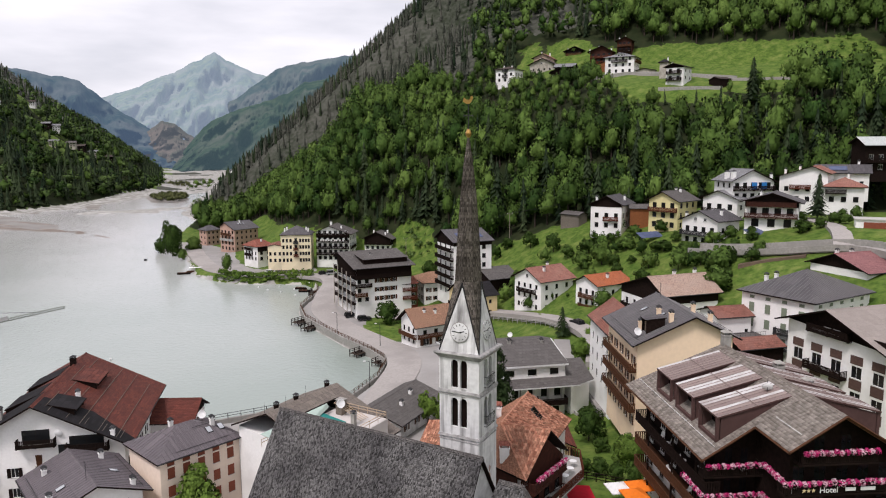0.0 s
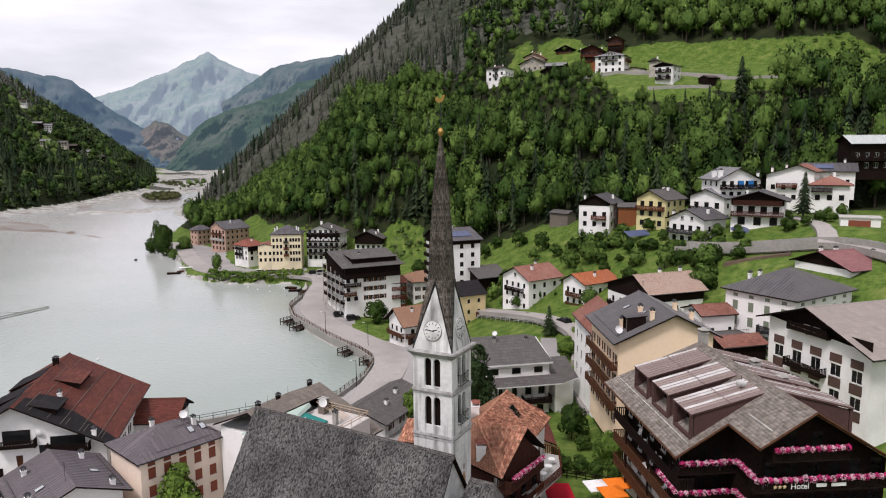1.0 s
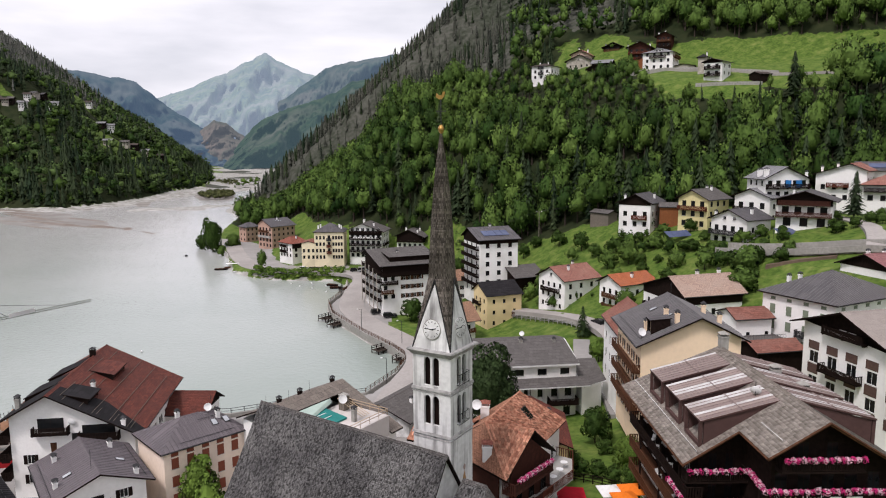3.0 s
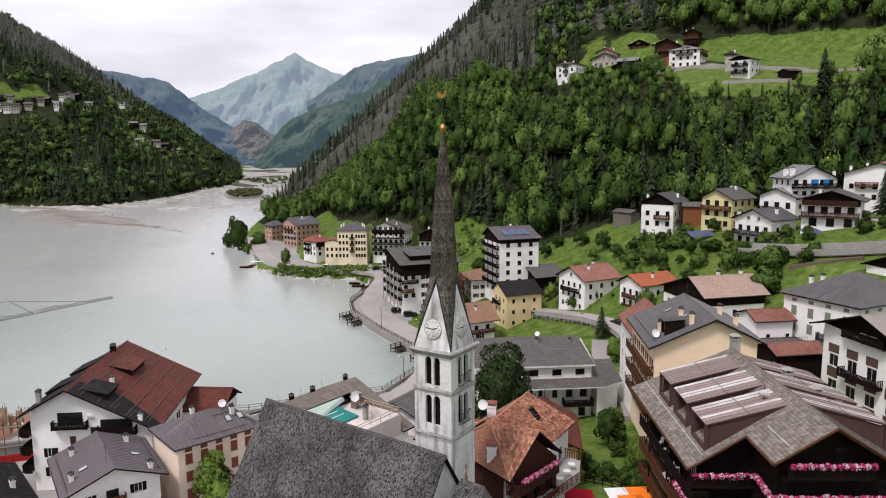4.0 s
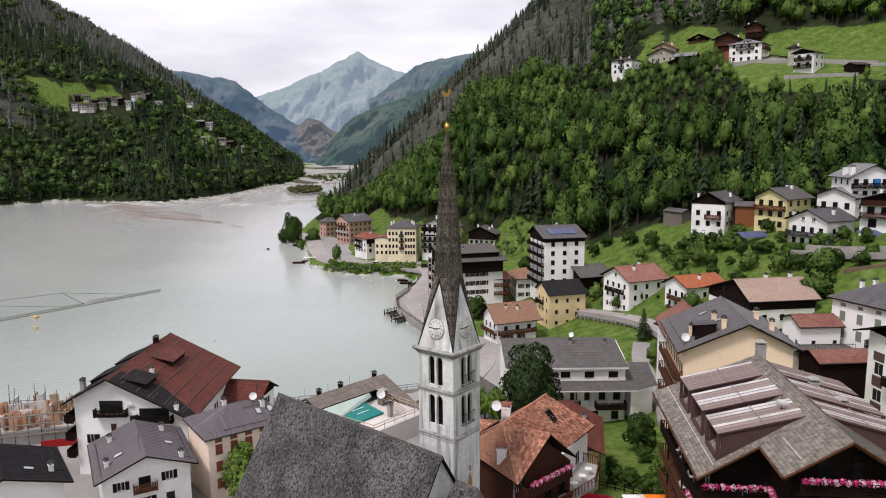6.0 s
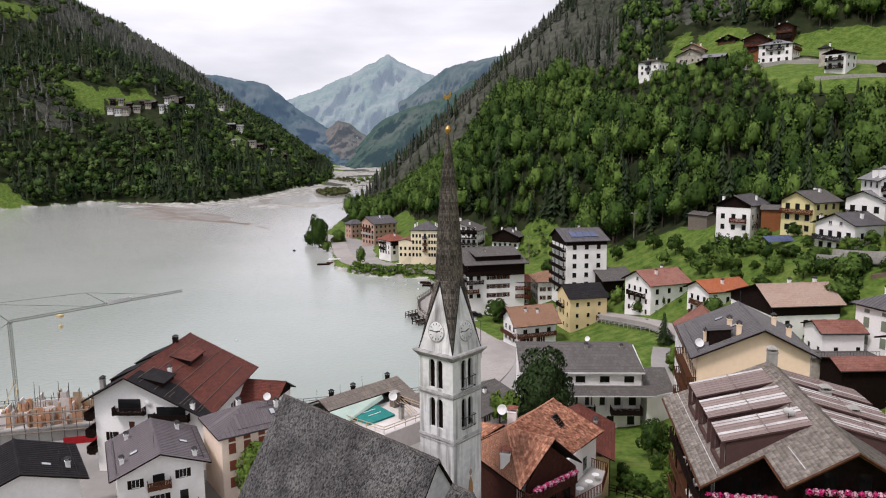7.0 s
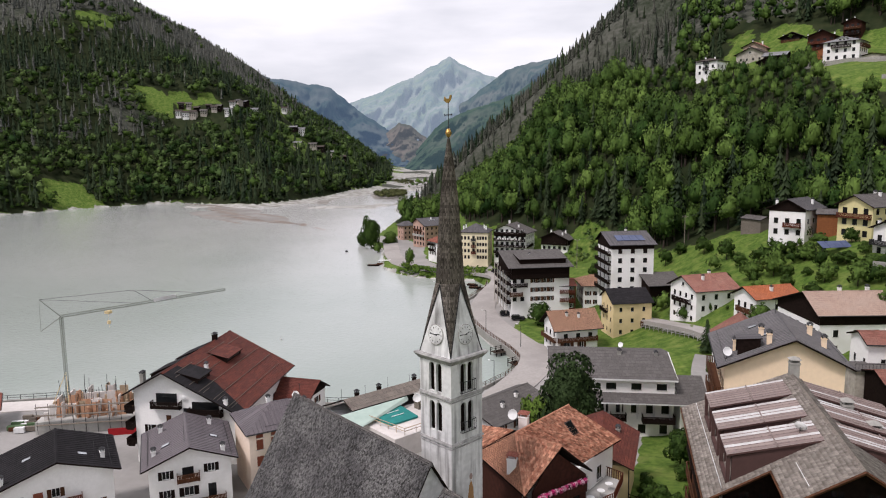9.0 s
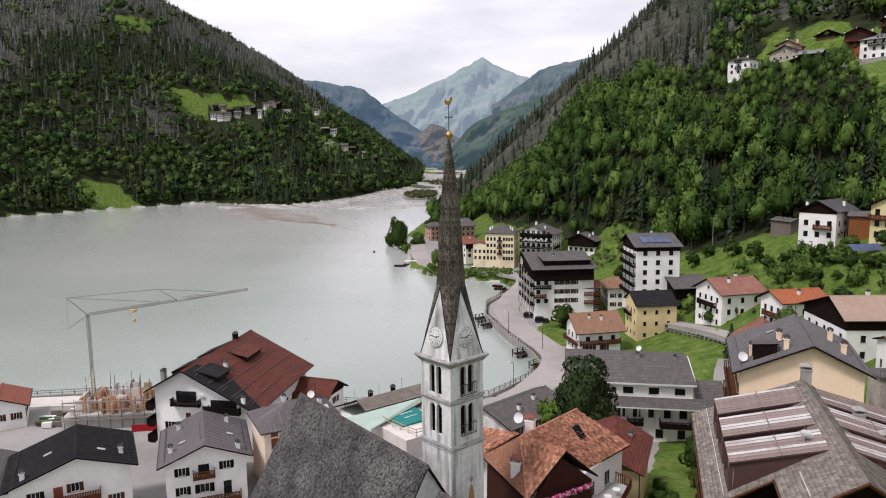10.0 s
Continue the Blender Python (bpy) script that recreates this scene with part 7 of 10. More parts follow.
def arch_wall(mesh, face, half, thick, z0, z1, lights):
    """One side of the hollow tower: outer and inner skin, arched openings and their reveals."""
    us, zs = [-half, half], [z0, z1]
    turn = {"R": 0, "B": 90, "L": 180, "F": -90}[face]
    c, sn = round(math.cos(radians(turn))), round(math.sin(radians(turn)))
    def P(u, z, o):
        x, y = u, -half + o
        return (x * c - y * sn, x * sn + y * c, z)
    for u0, u1, b, t in lights:
        us += [u0, u1]
        zs += [b, t]
    us, zs = sorted(set(us)), sorted(set(zs))
    for a, b in zip(us, us[1:]):
        for d, e in zip(zs, zs[1:]):
            m = ((a + b) / 2, (d + e) / 2)
            if any(l[0] < m[0] < l[1] and l[2] < m[1] < l[3] for l in lights):
                continue
            mesh.quad(P(a, d, 0), P(b, d, 0), P(b, e, 0), P(a, e, 0))
            k = thick
            mesh.quad(P(max(a, -half + k), d, k), P(max(a, -half + k), e, k), P(min(b, half - k), e, k), P(min(b, half - k), d, k))
    for u0, u1, b, t in lights:
        mesh.quad(P(u0, b, 0), P(u0, b, thick), P(u0, t, thick), P(u0, t, 0))
        mesh.quad(P(u1, b, thick), P(u1, b, 0), P(u1, t, 0), P(u1, t, thick))
        mesh.quad(P(u0, b, 0), P(u1, b, 0), P(u1, b, thick), P(u0, b, thick))
        r, mid = (u1 - u0) / 2, (u0 + u1) / 2
        arc = [(mid + r * math.cos(math.pi * i / 8), t - r + r * math.sin(math.pi * i / 8)) for i in range(9)]
        for (ax, az), (bx, bz) in zip(arc, arc[1:]):
            mesh.quad(P(ax, az, 0), P(ax, t, 0), P(bx, t, 0), P(bx, bz, 0))
            mesh.quad(P(ax, az, thick), P(bx, bz, thick), P(bx, t, thick), P(ax, t, thick))
            mesh.quad(P(ax, az, 0), P(bx, bz, 0), P(bx, bz, thick), P(ax, az, thick))


BRONZE = material("aged_bronze", (0.10, 0.075, 0.04), (0.06, 0.05, 0.03), 3.0, 0.45, 0.8, bump=0.0)
GOLD = material("gilded_copper", (0.55, 0.33, 0.10), (0.42, 0.24, 0.08), 3.0, 0.35, 0.8, bump=0.0)
OCHRE = material("faded_ochre_paint", (0.42, 0.24, 0.10), (0.33, 0.19, 0.10), 3.0, 0.9)
ROSE = material("faded_rose_paint", (0.38, 0.28, 0.24), (0.30, 0.22, 0.20), 3.0, 0.9)


def build_tower():
    ZB = 9.0
    root = thing("church_tower", pose(-0.28, 0.3, ZB, 0, 0, -26), "slender white plastered bell tower with a tall shingled spire", "bell tower")
    H = 1.92
    shaft = Mesh()
    lights = []
    for b, t in ((20.1, 22.75), (23.65, 26.2)):
        lights += [(-0.77, -0.11, b, t), (0.11, 0.77, b, t)]
    for face in "RBLF":
        arch_wall(shaft, face, H, 0.26, -2.0, 26.5, lights)
    part("shaft", shaft, LIMEWASH, root)
    for z, h, o in ((19.15, 0.22, 0.12), (18.85, 0.1, 0.06), (23.2, 0.24, 0.13), (22.98, 0.1, 0.06)):
        m = Mesh()
        m.prism([(-H - o, -H - o, z), (H + o, -H - o, z), (H + o, H + o, z), (-H - o, H + o, z)], [(-H - o * 0.5, -H - o * 0.5, z + h), (H + o * 0.5, -H - o * 0.5, z + h), (H + o * 0.5, H + o * 0.5, z + h), (-H - o * 0.5, H + o * 0.5, z + h)])
        part("string_course", m, WORNSTONE, root)
    cor = Mesh()
    for z0, z1, o0, o1 in ((26.3, 26.55, 0.06, 0.22), (26.553, 26.75, 0.24, 0.40), (26.753, 26.9, 0.42, 0.36)):
        cor.prism([(-H - o0, -H - o0, z0), (H + o0, -H - o0, z0), (H + o0, H + o0, z0), (-H - o0, H + o0, z0)], [(-H - o1, -H - o1, z1), (H + o1, -H - o1, z1), (H + o1, H + o1, z1), (-H - o1, H + o1, z1)])
    part("cornice", cor, WORNSTONE, root)
    # Dark blocks fill the belfry in place of its inner shade.
    for z in (19.5, 23.5):
        part("belfry_shade", Mesh().box(-H + 0.42, -H + 0.42, z, H - 0.42, H - 0.42, z + 2.9), DARKWOOD, root, "dark block standing in for the belfry's inner shade")
    for z in (19.3, 23.3):
        part("belfry_floor", Mesh().box(-H + 0.27, -H + 0.27, z, H - 0.27, H - 0.27, z + 0.19), GREYWOOD, root)
    for z in (21.6, 25.0):
        part("bell", Mesh().lathe([(0.62, z - 0.85), (0.55, z - 0.7), (0.42, z - 0.35), (0.34, z), (0.12, z + 0.12)], 14), BRONZE, root)
    # gables with clocks between the spire's dark hips
    G, Z0, Z1, C = 1.18, 26.9, 33.0, 1.9
    corners = [(C, -C, Z0), (C, C, Z0), (-C, C, Z0), (-C, -C, Z0)]
    tops = [(0, -G, Z1), (G, 0, Z1), (0, G, Z1), (-G, 0, Z1)]
    hips = [(0.86, -0.86, Z1), (0.86, 0.86, Z1), (-0.86, 0.86, Z1), (-0.86, -0.86, Z1)]
    sp = Mesh()
    ring = [tops[0], hips[0], tops[1], hips[1], tops[2], hips[2], tops[3], hips[3]]
    rings = [ring]
    for f, z in ((0.80, 37.2), (0.57, 40.6), (0.33, 43.2), (0.06, 45.3)):
        rings.append([(x * f, y * f, z) for x, y, _ in ring])
    for lo, hi in zip(rings, rings[1:]):
        for i in range(8):
            sp.quad(lo[i], lo[(i + 1) % 8], hi[(i + 1) % 8], hi[i])
    for i in range(4):
        sp.add([corners[i], tops[i], hips[i], tops[(i + 1) % 4]], ((0, 2, 1), (0, 3, 2)))
    spire = part("spire", sp, ROOF["spire"], root, "brown weathered shingle spire")
    for lo, hi in zip(rings, rings[1:]):
        for i in range(8):
            shingle_rows(spire, hi[i], hi[(i + 1) % 8], lo[(i + 1) % 8], lo[i], SPIRESHINGLE, 0.22, 0.11, 0.03)
    for i in range(4):
        shingle_rows(spire, tops[i], hips[i], corners[i], corners[i], SPIRESHINGLE, 0.22, 0.11, 0.03)
        shingle_rows(spire, hips[i], tops[(i + 1) % 4], corners[i], corners[i], SPIRESHINGLE, 0.22, 0.11, 0.03)
    for i in range(4):
        gb = Mesh()
        a, b, t = corners[i - 1], corners[i], tops[i]
        off = (t[0] * 0.02, t[1] * 0.02)
        gb.prism([(a[0] + off[0], a[1] + off[1], Z0), (b[0] + off[0], b[1] + off[1], Z0), (t[0] * 1.06, t[1] * 1.06, Z1 - 0.5)], [(a[0] * 0.9, a[1] * 0.9, Z0), (b[0] * 0.9, b[1] * 0.9, Z0), (t[0] * 0.9, t[1] * 0.9, Z1 - 0.6)])
        gable = part("clock_gable", gb, LIMEWASH, root)
        # the clock lies on the leaning gable
        tilt = math.degrees(math.atan2(C - G * 1.06, Z1 - 0.5 - Z0))
        f = 1.75 / (Z1 - 0.5 - Z0)
        dist = C + 0.02 * G - (C - G * 1.06) * f + 0.02
        m = pose(0, 0, 0, 0, 0, 90 * i) @ pose(0, -dist, Z0 + 1.75, 90 - tilt, 0, 0)
        clock = part("clock", Mesh().lathe([(0.88, 0.0), (0.88, 0.06), (0.80, 0.075)], 32), OLDWHITE, root, "round white clock face", m)
        dial = Mesh()
        for k in range(12):
            q = math.tau * k / 12
            p0, p1 = (0.56 * math.sin(q), 0.56 * math.cos(q), 0.085), (0.73 * math.sin(q), 0.73 * math.cos(q), 0.085)
            dial.bar(p0, p1, 0.028)
        part("hour_marks", dial, METAL, clock)
        part("minute_pointer", Mesh().bar((0.18, -0.04, 0.1), (-0.66, 0.05, 0.1), 0.035), METAL, clock)
        part("hour_pointer", Mesh().bar((0, 0, 0.09), (0.46, 0.12, 0.09), 0.04), METAL, clock)
        rim = Mesh()
        for k in range(32):
            q0, q1 = math.tau * k / 32, math.tau * (k + 1) / 32
            rim.bar((0.86 * math.sin(q0), 0.86 * math.cos(q0), 0.06), (0.86 * math.sin(q1), 0.86 * math.cos(q1), 0.06), 0.035)
        part("clock_rim", rim, STONE, clock)
        flash = Mesh()
        flash.bar((a[0] * 1.01, a[1] * 1.01, Z0), (t[0] * 1.05, t[1] * 1.05, Z1 - 0.1), 0.06)
        flash.bar((b[0] * 1.01, b[1] * 1.01, Z0), (t[0] * 1.05, t[1] * 1.05, Z1 - 0.1), 0.06)
        part("gable_flashing", flash, METAL, gable)
    part("finial_ball", Mesh().lathe([(0.03, 45.25), (0.16, 45.36), (0.27, 45.6), (0.27, 45.72), (0.16, 45.96), (0.03, 46.05)], 14), GOLD, root)
    cross = Mesh()
    cross.bar((0, 0, 46.0), (0, 0, 48.2), 0.045)
    cross.bar((-0.42, 0, 47.15), (0.42, 0, 47.15), 0.04)
    for x, z in ((-0.42, 47.15), (0.42, 47.15)):
        cross.bar((x, 0, z - 0.1), (x, 0, z + 0.1), 0.04)
    part("iron_cross", cross, METAL, root)
    vane = Mesh()
    outline = [(-0.5, 0.1), (-0.42, 0.42), (-0.22, 0.25), (0.1, 0.22), (0.22, 0.5), (0.4, 0.52), (0.42, 0.36), (0.3, 0.1), (0.08, -0.12), (-0.2, -0.1)]
    vane.prism([(x, -0.03, 48.25 + z) for x, z in outline], [(x, 0.03, 48.25 + z) for x, z in outline])
    part("weather_vane", vane, GOLD, root)
    # rails before the openings of one face
    for b in (20.1, 23.65):
        r = Mesh()
        x = H + 0.28
        r.bar((x, -0.85, b + 1.0), (x, 0.85, b + 1.0), 0.035)
        r.bar((x, -0.85, b + 0.05), (x, 0.85, b + 0.05), 0.035)
        for k in range(9):
            y = -0.85 + 1.7 * k / 8
            r.bar((x, y, b), (x, y, b + 1.0), 0.022)
        for y in (-0.85, 0.85):
            r.bar((H, y, b + 1.0), (x, y, b + 1.0), 0.03)
            r.bar((H, y, b + 0.05), (x, y, b + 0.05), 0.03)
        part("iron_railing", r, METAL, root)
    # worn wall painting: plain robed shape
    fr = Mesh()
    robe = [(0.30, 11.6), (1.1, 11.5), (1.15, 13.2), (1.05, 14.6), (0.80, 15.4), (0.55, 15.0), (0.42, 14.2), (0.22, 13.3)]
    fr.prism([(H + 0.004, y - 0.35, z) for y, z in robe], [(H + 0.012, y - 0.35, z) for y, z in robe])
    part("faded_wall_painting", fr, OCHRE, root, "faded ochre painted figure shape on plaster")
    fr = Mesh()
    under = [(0.36, 10.2), (1.05, 10.2), (1.08, 11.7), (0.32, 11.7)]
    fr.prism([(H + 0.004, y - 0.35, z) for y, z in under], [(H + 0.011, y - 0.35, z) for y, z in under])
    oval = [(0.42 + 0.2 * math.cos(k * math.tau / 10), 15.75 + 0.3 * math.sin(k * math.tau / 10)) for k in range(10)]
    fr.prism([(H + 0.004, y, z) for y, z in oval], [(H + 0.012, y, z) for y, z in oval])
    part("faded_wall_painting", fr, ROSE, root)


build_tower()
nave = house("church_nave", (-18.15, 3.26), -29.7, 21.8, 8.2, 8.2, 29.1, 15.9, 15.9, 9.0, OLDWHITE, "shingle", "church nave under a steep roof of weathered grey shingles", over=0.7, gover=0.35, group="church",
      wins={"R": rows_of(4, 2, 20, 1, 4.0, 3.0, 1.1, 2.4)}, style="plain")
choir = house("church_choir", (0.3, -7.3), -29.7, 6.2, 5.6, 5.6, 27.6, 19.0, 19.0, 9.0, OLDWHITE, "shingle", "lower church choir with a hipped shingle roof", over=0.5, group="church", hip=2.0)
shingle_rows(nave, (0, 0, 20.1), (21.8, 0, 20.1), (21.8, -8.2, 6.9), (0, -8.2, 6.9), SHINGLES, 0.16, 0.10, 0.04)
shingle_rows(choir, (2, 0, 18.6), (4.2, 0, 18.6), (6.2, -5.6, 10.0), (0, -5.6, 10.0), SHINGLES, 0.17, 0.12)
shingle_rows(choir, (4.2, 0, 18.6), (4.2, 0, 18.6), (6.2, 5.6, 10.0), (6.2, -5.6, 10.0), SHINGLES, 0.17, 0.12)


# ---- chalet hotel ----
PINKMETAL = roof_material("pinkish_ribbed_sheet", (0.285, 0.222, 0.20), (0.20, 0.145, 0.135), 9.0, 0.55, 0.5, 0.4, offset=0.0, mortar=0.05, vary=0.3)
LIGHTSHEET = material("pale_roof_sheet", (0.56, 0.55, 0.54), (0.44, 0.42, 0.41), 1.2, 0.4, third=(0.36, 0.32, 0.31), big=0.3)
MAROON = material("maroon_sheet", (0.105, 0.060, 0.055), (0.08, 0.046, 0.042), 2.0, 0.6)
LINEN = material("white_curtain", (0.62, 0.60, 0.57), (0.5, 0.48, 0.46), 3.0, 0.9)
PETALS = [material("pink_petals", (0.55, 0.035, 0.17), (0.42, 0.02, 0.12), 8.0, 0.7, bump=0), material("pale_pink_petals", (0.72, 0.45, 0.52), (0.62, 0.36, 0.45), 8.0, 0.7, bump=0)]


def flower_box(parent, a, b, name="flower_box"):
    """A trough with tufts of petals, in stretches of pink and pale pink."""
    a, b = Vector(a), Vector(b)
    d = (b - a).normalized()
    side = Vector((-d.y, d.x, 0)) * 0.1
    t = Mesh()
    ring = [a + side, b + side, b - side, a - side]
    t.prism([v + Vector((0, 0, -0.2)) for v in ring], [v for v in ring])
    box = part(name, t, DARKWOOD, parent)
    tufts = (Mesh(), Mesh())
    n = max(1, int((b - a).length / 0.42))
    for i in range(n):
        mid = a + (b - a) * ((i + 0.5 + random.uniform(-0.15, 0.15)) / n) + Vector((0, 0, random.uniform(-0.03, 0.08)))
        size = random.uniform(0.24, 0.31)
        for _ in range(75):
            e = Vector((random.gauss(0, 1), random.gauss(0, 1), random.gauss(0.25, 1))).normalized()
            c = mid + e * size * random.uniform(0.75, 1.08)
            k = (i % 2) if random.random() < 0.9 else 1 - (i % 2)
            e = (e + Vector((random.gauss(0, 0.3), random.gauss(0, 0.3), random.gauss(0, 0.3)))).normalized()
            g = e.orthogonal().normalized() * random.uniform(0.05, 0.085)
            h = e.cross(g)
            tufts[k].quad(c + g, c + h, c - g, c - h)
    for k in range(2):
        ob = part("petals", tufts[k], PETALS[k], box)
        ob["kind"] = "stuff"


def plane_z(y):
    return 18.3 - 0.62 * abs(y)


def build_hotel():
    ZB = 13.0
    root = thing("chalet_hotel", pose(28.8, 17.3, ZB, 0, 0, -84.1), "large dark timber chalet hotel with flowered balconies and slab roof", "hotel")
    W, FX, GX, WW = 9.6, 15.9, 21.4, 4.75
    pz = plane_z
    quads = [
        [(-5.0, -W, pz(W)), (FX, -W, pz(W)), (FX, 0, pz(0)), (-0.6, 0, pz(0))],
        [(FX, -WW, pz(WW)), (GX, -WW, pz(WW)), (GX, 0, pz(0)), (FX, 0, pz(0))],
        [(FX, W, pz(W)), (3.0, W, pz(W)), (-0.6, 0, pz(0)), (FX, 0, pz(0))],
        [(GX, W, pz(W)), (FX, W, pz(W)), (FX, 0, pz(0)), (GX, 0, pz(0))],
    ]
    for q in quads:
        rf = Mesh()
        slab(rf, q, 0.28)
        slope = part("roof_slope", rf, (ROOF["wood"], BROWNWOOD), root)
        shingle_rows(slope, q[3], q[2], q[1], q[0], SLABS, 0.34, 0.27, 0.035, "slab_covering")
    cap = Mesh()
    cap.prism([(-0.6, -0.2, pz(0) - 0.08), (-0.6, 0.2, pz(0) - 0.08), (-0.6, 0, pz(0) + 0.09)], [(GX, -0.2, pz(0) - 0.08), (GX, 0.2, pz(0) - 0.08), (GX, 0, pz(0) + 0.09)])
    part("ridge_cap", cap, ROOF["wood"], root)
    # verge and eave boards
    for a, b in (((FX + 0.04, -W, pz(W) - 0.06), (FX + 0.04, -WW, pz(WW) - 0.06)), ((GX + 0.04, -WW, pz(WW) - 0.06), (GX + 0.04, 0, pz(0) - 0.06)), ((GX + 0.04, 0, pz(0) - 0.06), (GX + 0.04, W, pz(W) - 0.06)), ((-5, -W - 0.06, pz(W) - 0.1), (FX, -W - 0.06, pz(W) - 0.1)), ((FX, -WW - 0.06, pz(WW) - 0.1), (GX, -WW - 0.06, pz(WW) - 0.1))):
        part("fascia", Mesh().bar(a, b, 0.1), BROWNWOOD, root)
    # snow rail along the eave
    rail = Mesh()
    y = -W + 1.35
    rail.bar((-4, y, pz(y) + 0.16), (FX - 0.6, y, pz(y) + 0.16), 0.03)
    for k in range(16):
        x = -4 + (FX + 3.4) * k / 15
        rail.bar((x, y, pz(y)), (x, y, pz(y) + 0.2), 0.03)
    part("snow_rail", rail, WHITEPAINT, root)
    rail = Mesh()
    rail.bar((FX + 0.6, -3.2, pz(3.2) + 0.1), (GX - 1.0, -3.2, pz(3.2) + 0.1), 0.03)
    part("snow_rail", rail, WHITEPAINT, root)
    # body: plaster foot, dark timber above
    wx0, wx1, wy = -3.0, FX - 1.5, W - 1.9
    def solid(pts, z0, z1):
        return Mesh().prism([(x, y, z0) for x, y in pts], [(x, y, z1) for x, y in pts])
    main = [(wx0, -wy), (wx1, -wy), (wx1, -3.7), (GX - 1.6, -3.7), (GX - 1.6, wy), (wx0 + 4, wy)]
    low = Mesh()
    low.prism([(x, y, -4) for x, y in main], [(x, y, 6.0) for x, y in main])
    part("plaster_wall", low, WHITE, root)
    up = Mesh()
    n = len(main)
    tops = [pz(y) - 0.3 for _, y in main]
    for i in range(n):
        (ax, ay), (bx, by) = main[i], main[(i + 1) % n]
        ring = [(ax, ay, 6.0), (bx, by, 6.0), (bx, by, tops[(i + 1) % n]), (ax, ay, tops[i])]
        if ay * by < 0:
            ring.insert(3, (ax, 0, pz(0) - 0.3))
        up.add(ring, (tuple(range(len(ring))),))
    part("timber_wall", up, DARKWOOD, root)
    # three dormers with ribbed shed roofs on each slope
    for side in (-1, 1):
        for x0, x1 in ((0.2, 4.4), (5.4, 9.8), (10.9, 15.0)):
            y0, y1 = 7.9 * side, 0.9 * side
            zf, zb_ = pz(7.9) + 2.55, pz(0.9) + 0.05
            d = Mesh()
            pts = [(x0, y0, zf), (x1, y0, zf), (x1, y1, zb_), (x0, y1, zb_)]
            slab(d, pts if side < 0 else pts[::-1], 0.16, 0, 1)
            dr = part("dormer", d, (PINKMETAL, MAROON), root, "dormer with a ribbed pinkish metal shed roof")
            for xx in (x0 + 0.15, x1 - 0.35):
                ck = Mesh()
                a = [(xx, 7.5 * side, pz(7.5) - 0.1), (xx, 7.5 * side, zf - 0.2), (xx, 1.6 * side, zb_ - 0.35), (xx, 1.6 * side, pz(1.6) - 0.1)]
                ck.prism(a, [(px + 0.2, py, pz_) for px, py, pz_ in a])
                part("dormer_cheek", ck, MAROON, dr)
            fr = Mesh()
            fr.box(x0 + 0.15, min(7.9 * side, 7.6 * side), pz(7.75) - 0.15, x1 - 0.15, max(7.9 * side, 7.6 * side), pz(7.75) + 0.25)
            for xx in (x0 + 0.15, x1 - 0.4):
                fr.box(xx, min(7.9 * side, 7.6 * side), pz(7.75) + 0.25, xx + 0.25, max(7.9 * side, 7.6 * side), zf - 0.17)
            part("dormer_frame", fr, MAROON, dr)
            gl = Mesh().box(x0 + 0.35, min(6.6 * side, 6.5 * side), pz(6.5) - 0.1, x1 - 0.35, max(6.6 * side, 6.5 * side), zf - 0.45)
            part("dormer_glass", gl, GLASS, dr)
            sm = Mesh()
            sm.bar((x0, -4.2 * -side, zf + (zb_ - zf) * 0.53 + 0.05), (x1, -4.2 * -side, zf + (zb_ - zf) * 0.53 + 0.05), 0.06)
            for k in range(1, 7):
                xx = x0 + (x1 - x0) * k / 7
                sm.bar((xx, y0, zf + 0.02), (xx, y1, zb_ + 0.02), 0.035)
            part("sheet_ribs", sm, PINKMETAL, dr)
            for k in range(7):
                if (k * 5 + int(x0) * 3 + (1 if side > 0 else 0)) % 7 < (1 if x0 < 1 else 3):
                    xa, xb = x0 + (x1 - x0) * (k + 0.1) / 7, x0 + (x1 - x0) * (k + 0.9) / 7
                    ring = [(xa, y0, zf), (xb, y0, zf), (xb, y1, zb_), (xa, y1, zb_)]
                    part("light_sheet", Mesh().prism([(a, b, c + 0.004) for a, b, c in ring], [(a, b, c + 0.02) for a, b, c in ring]), LIGHTSHEET, dr, "pale translucent roof sheet")
    # balconies: side facade and the two front gables
    bal = []
    for z in (3.6, 6.4, 9.1):
        bal.append((balcony(root, "R", -wy, wx0 + 0.5, wx1 + 1.4, z, 1.5, BROWNWOOD if z < 9 else DARKWOOD), z))
    for z in (4.9, 7.75, 10.6):
        balcony(root, "B", wx1, -wy - 1.5, -3.7, z, 1.4, DARKWOOD)
        flower_box(root, (wx1 + 1.5, -wy - 1.4, z + 1.0), (wx1 + 1.5, -3.8, z + 1.0))
        balcony(root, "B", GX - 1.6, -4.7, wy + 0.6, z + 0.7, 1.3, DARKWOOD)
        flower_box(root, (GX - 0.2, -4.6, z + 1.72), (GX - 0.2, wy + 0.5, z + 1.72))
        flower_box(root, (wx1 + 1.5, -3.75, z + 1.02), (GX - 0.2, -4.7, z + 1.72))
    balcony(root, "B", GX - 1.6, -3.4, 3.4, 14.0, 1.3, DARKWOOD)
    flower_box(root, (GX - 0.2, -3.3, 15.0), (GX - 0.2, 3.3, 15.0))
    flower_box(root, (wx1 - 3.2, -wy - 1.55, 8.7), (wx1 + 1.4, -wy - 1.55, 8.7))
    for z in (1.5, 4.6, 7.6, 10.3):
        for k in range(5):
            x = wx0 + 2.2 + k * 3.2
            put_window(root, "R", x, z + 0.3, -wy - 0.16, 1.1, 1.9, "white")
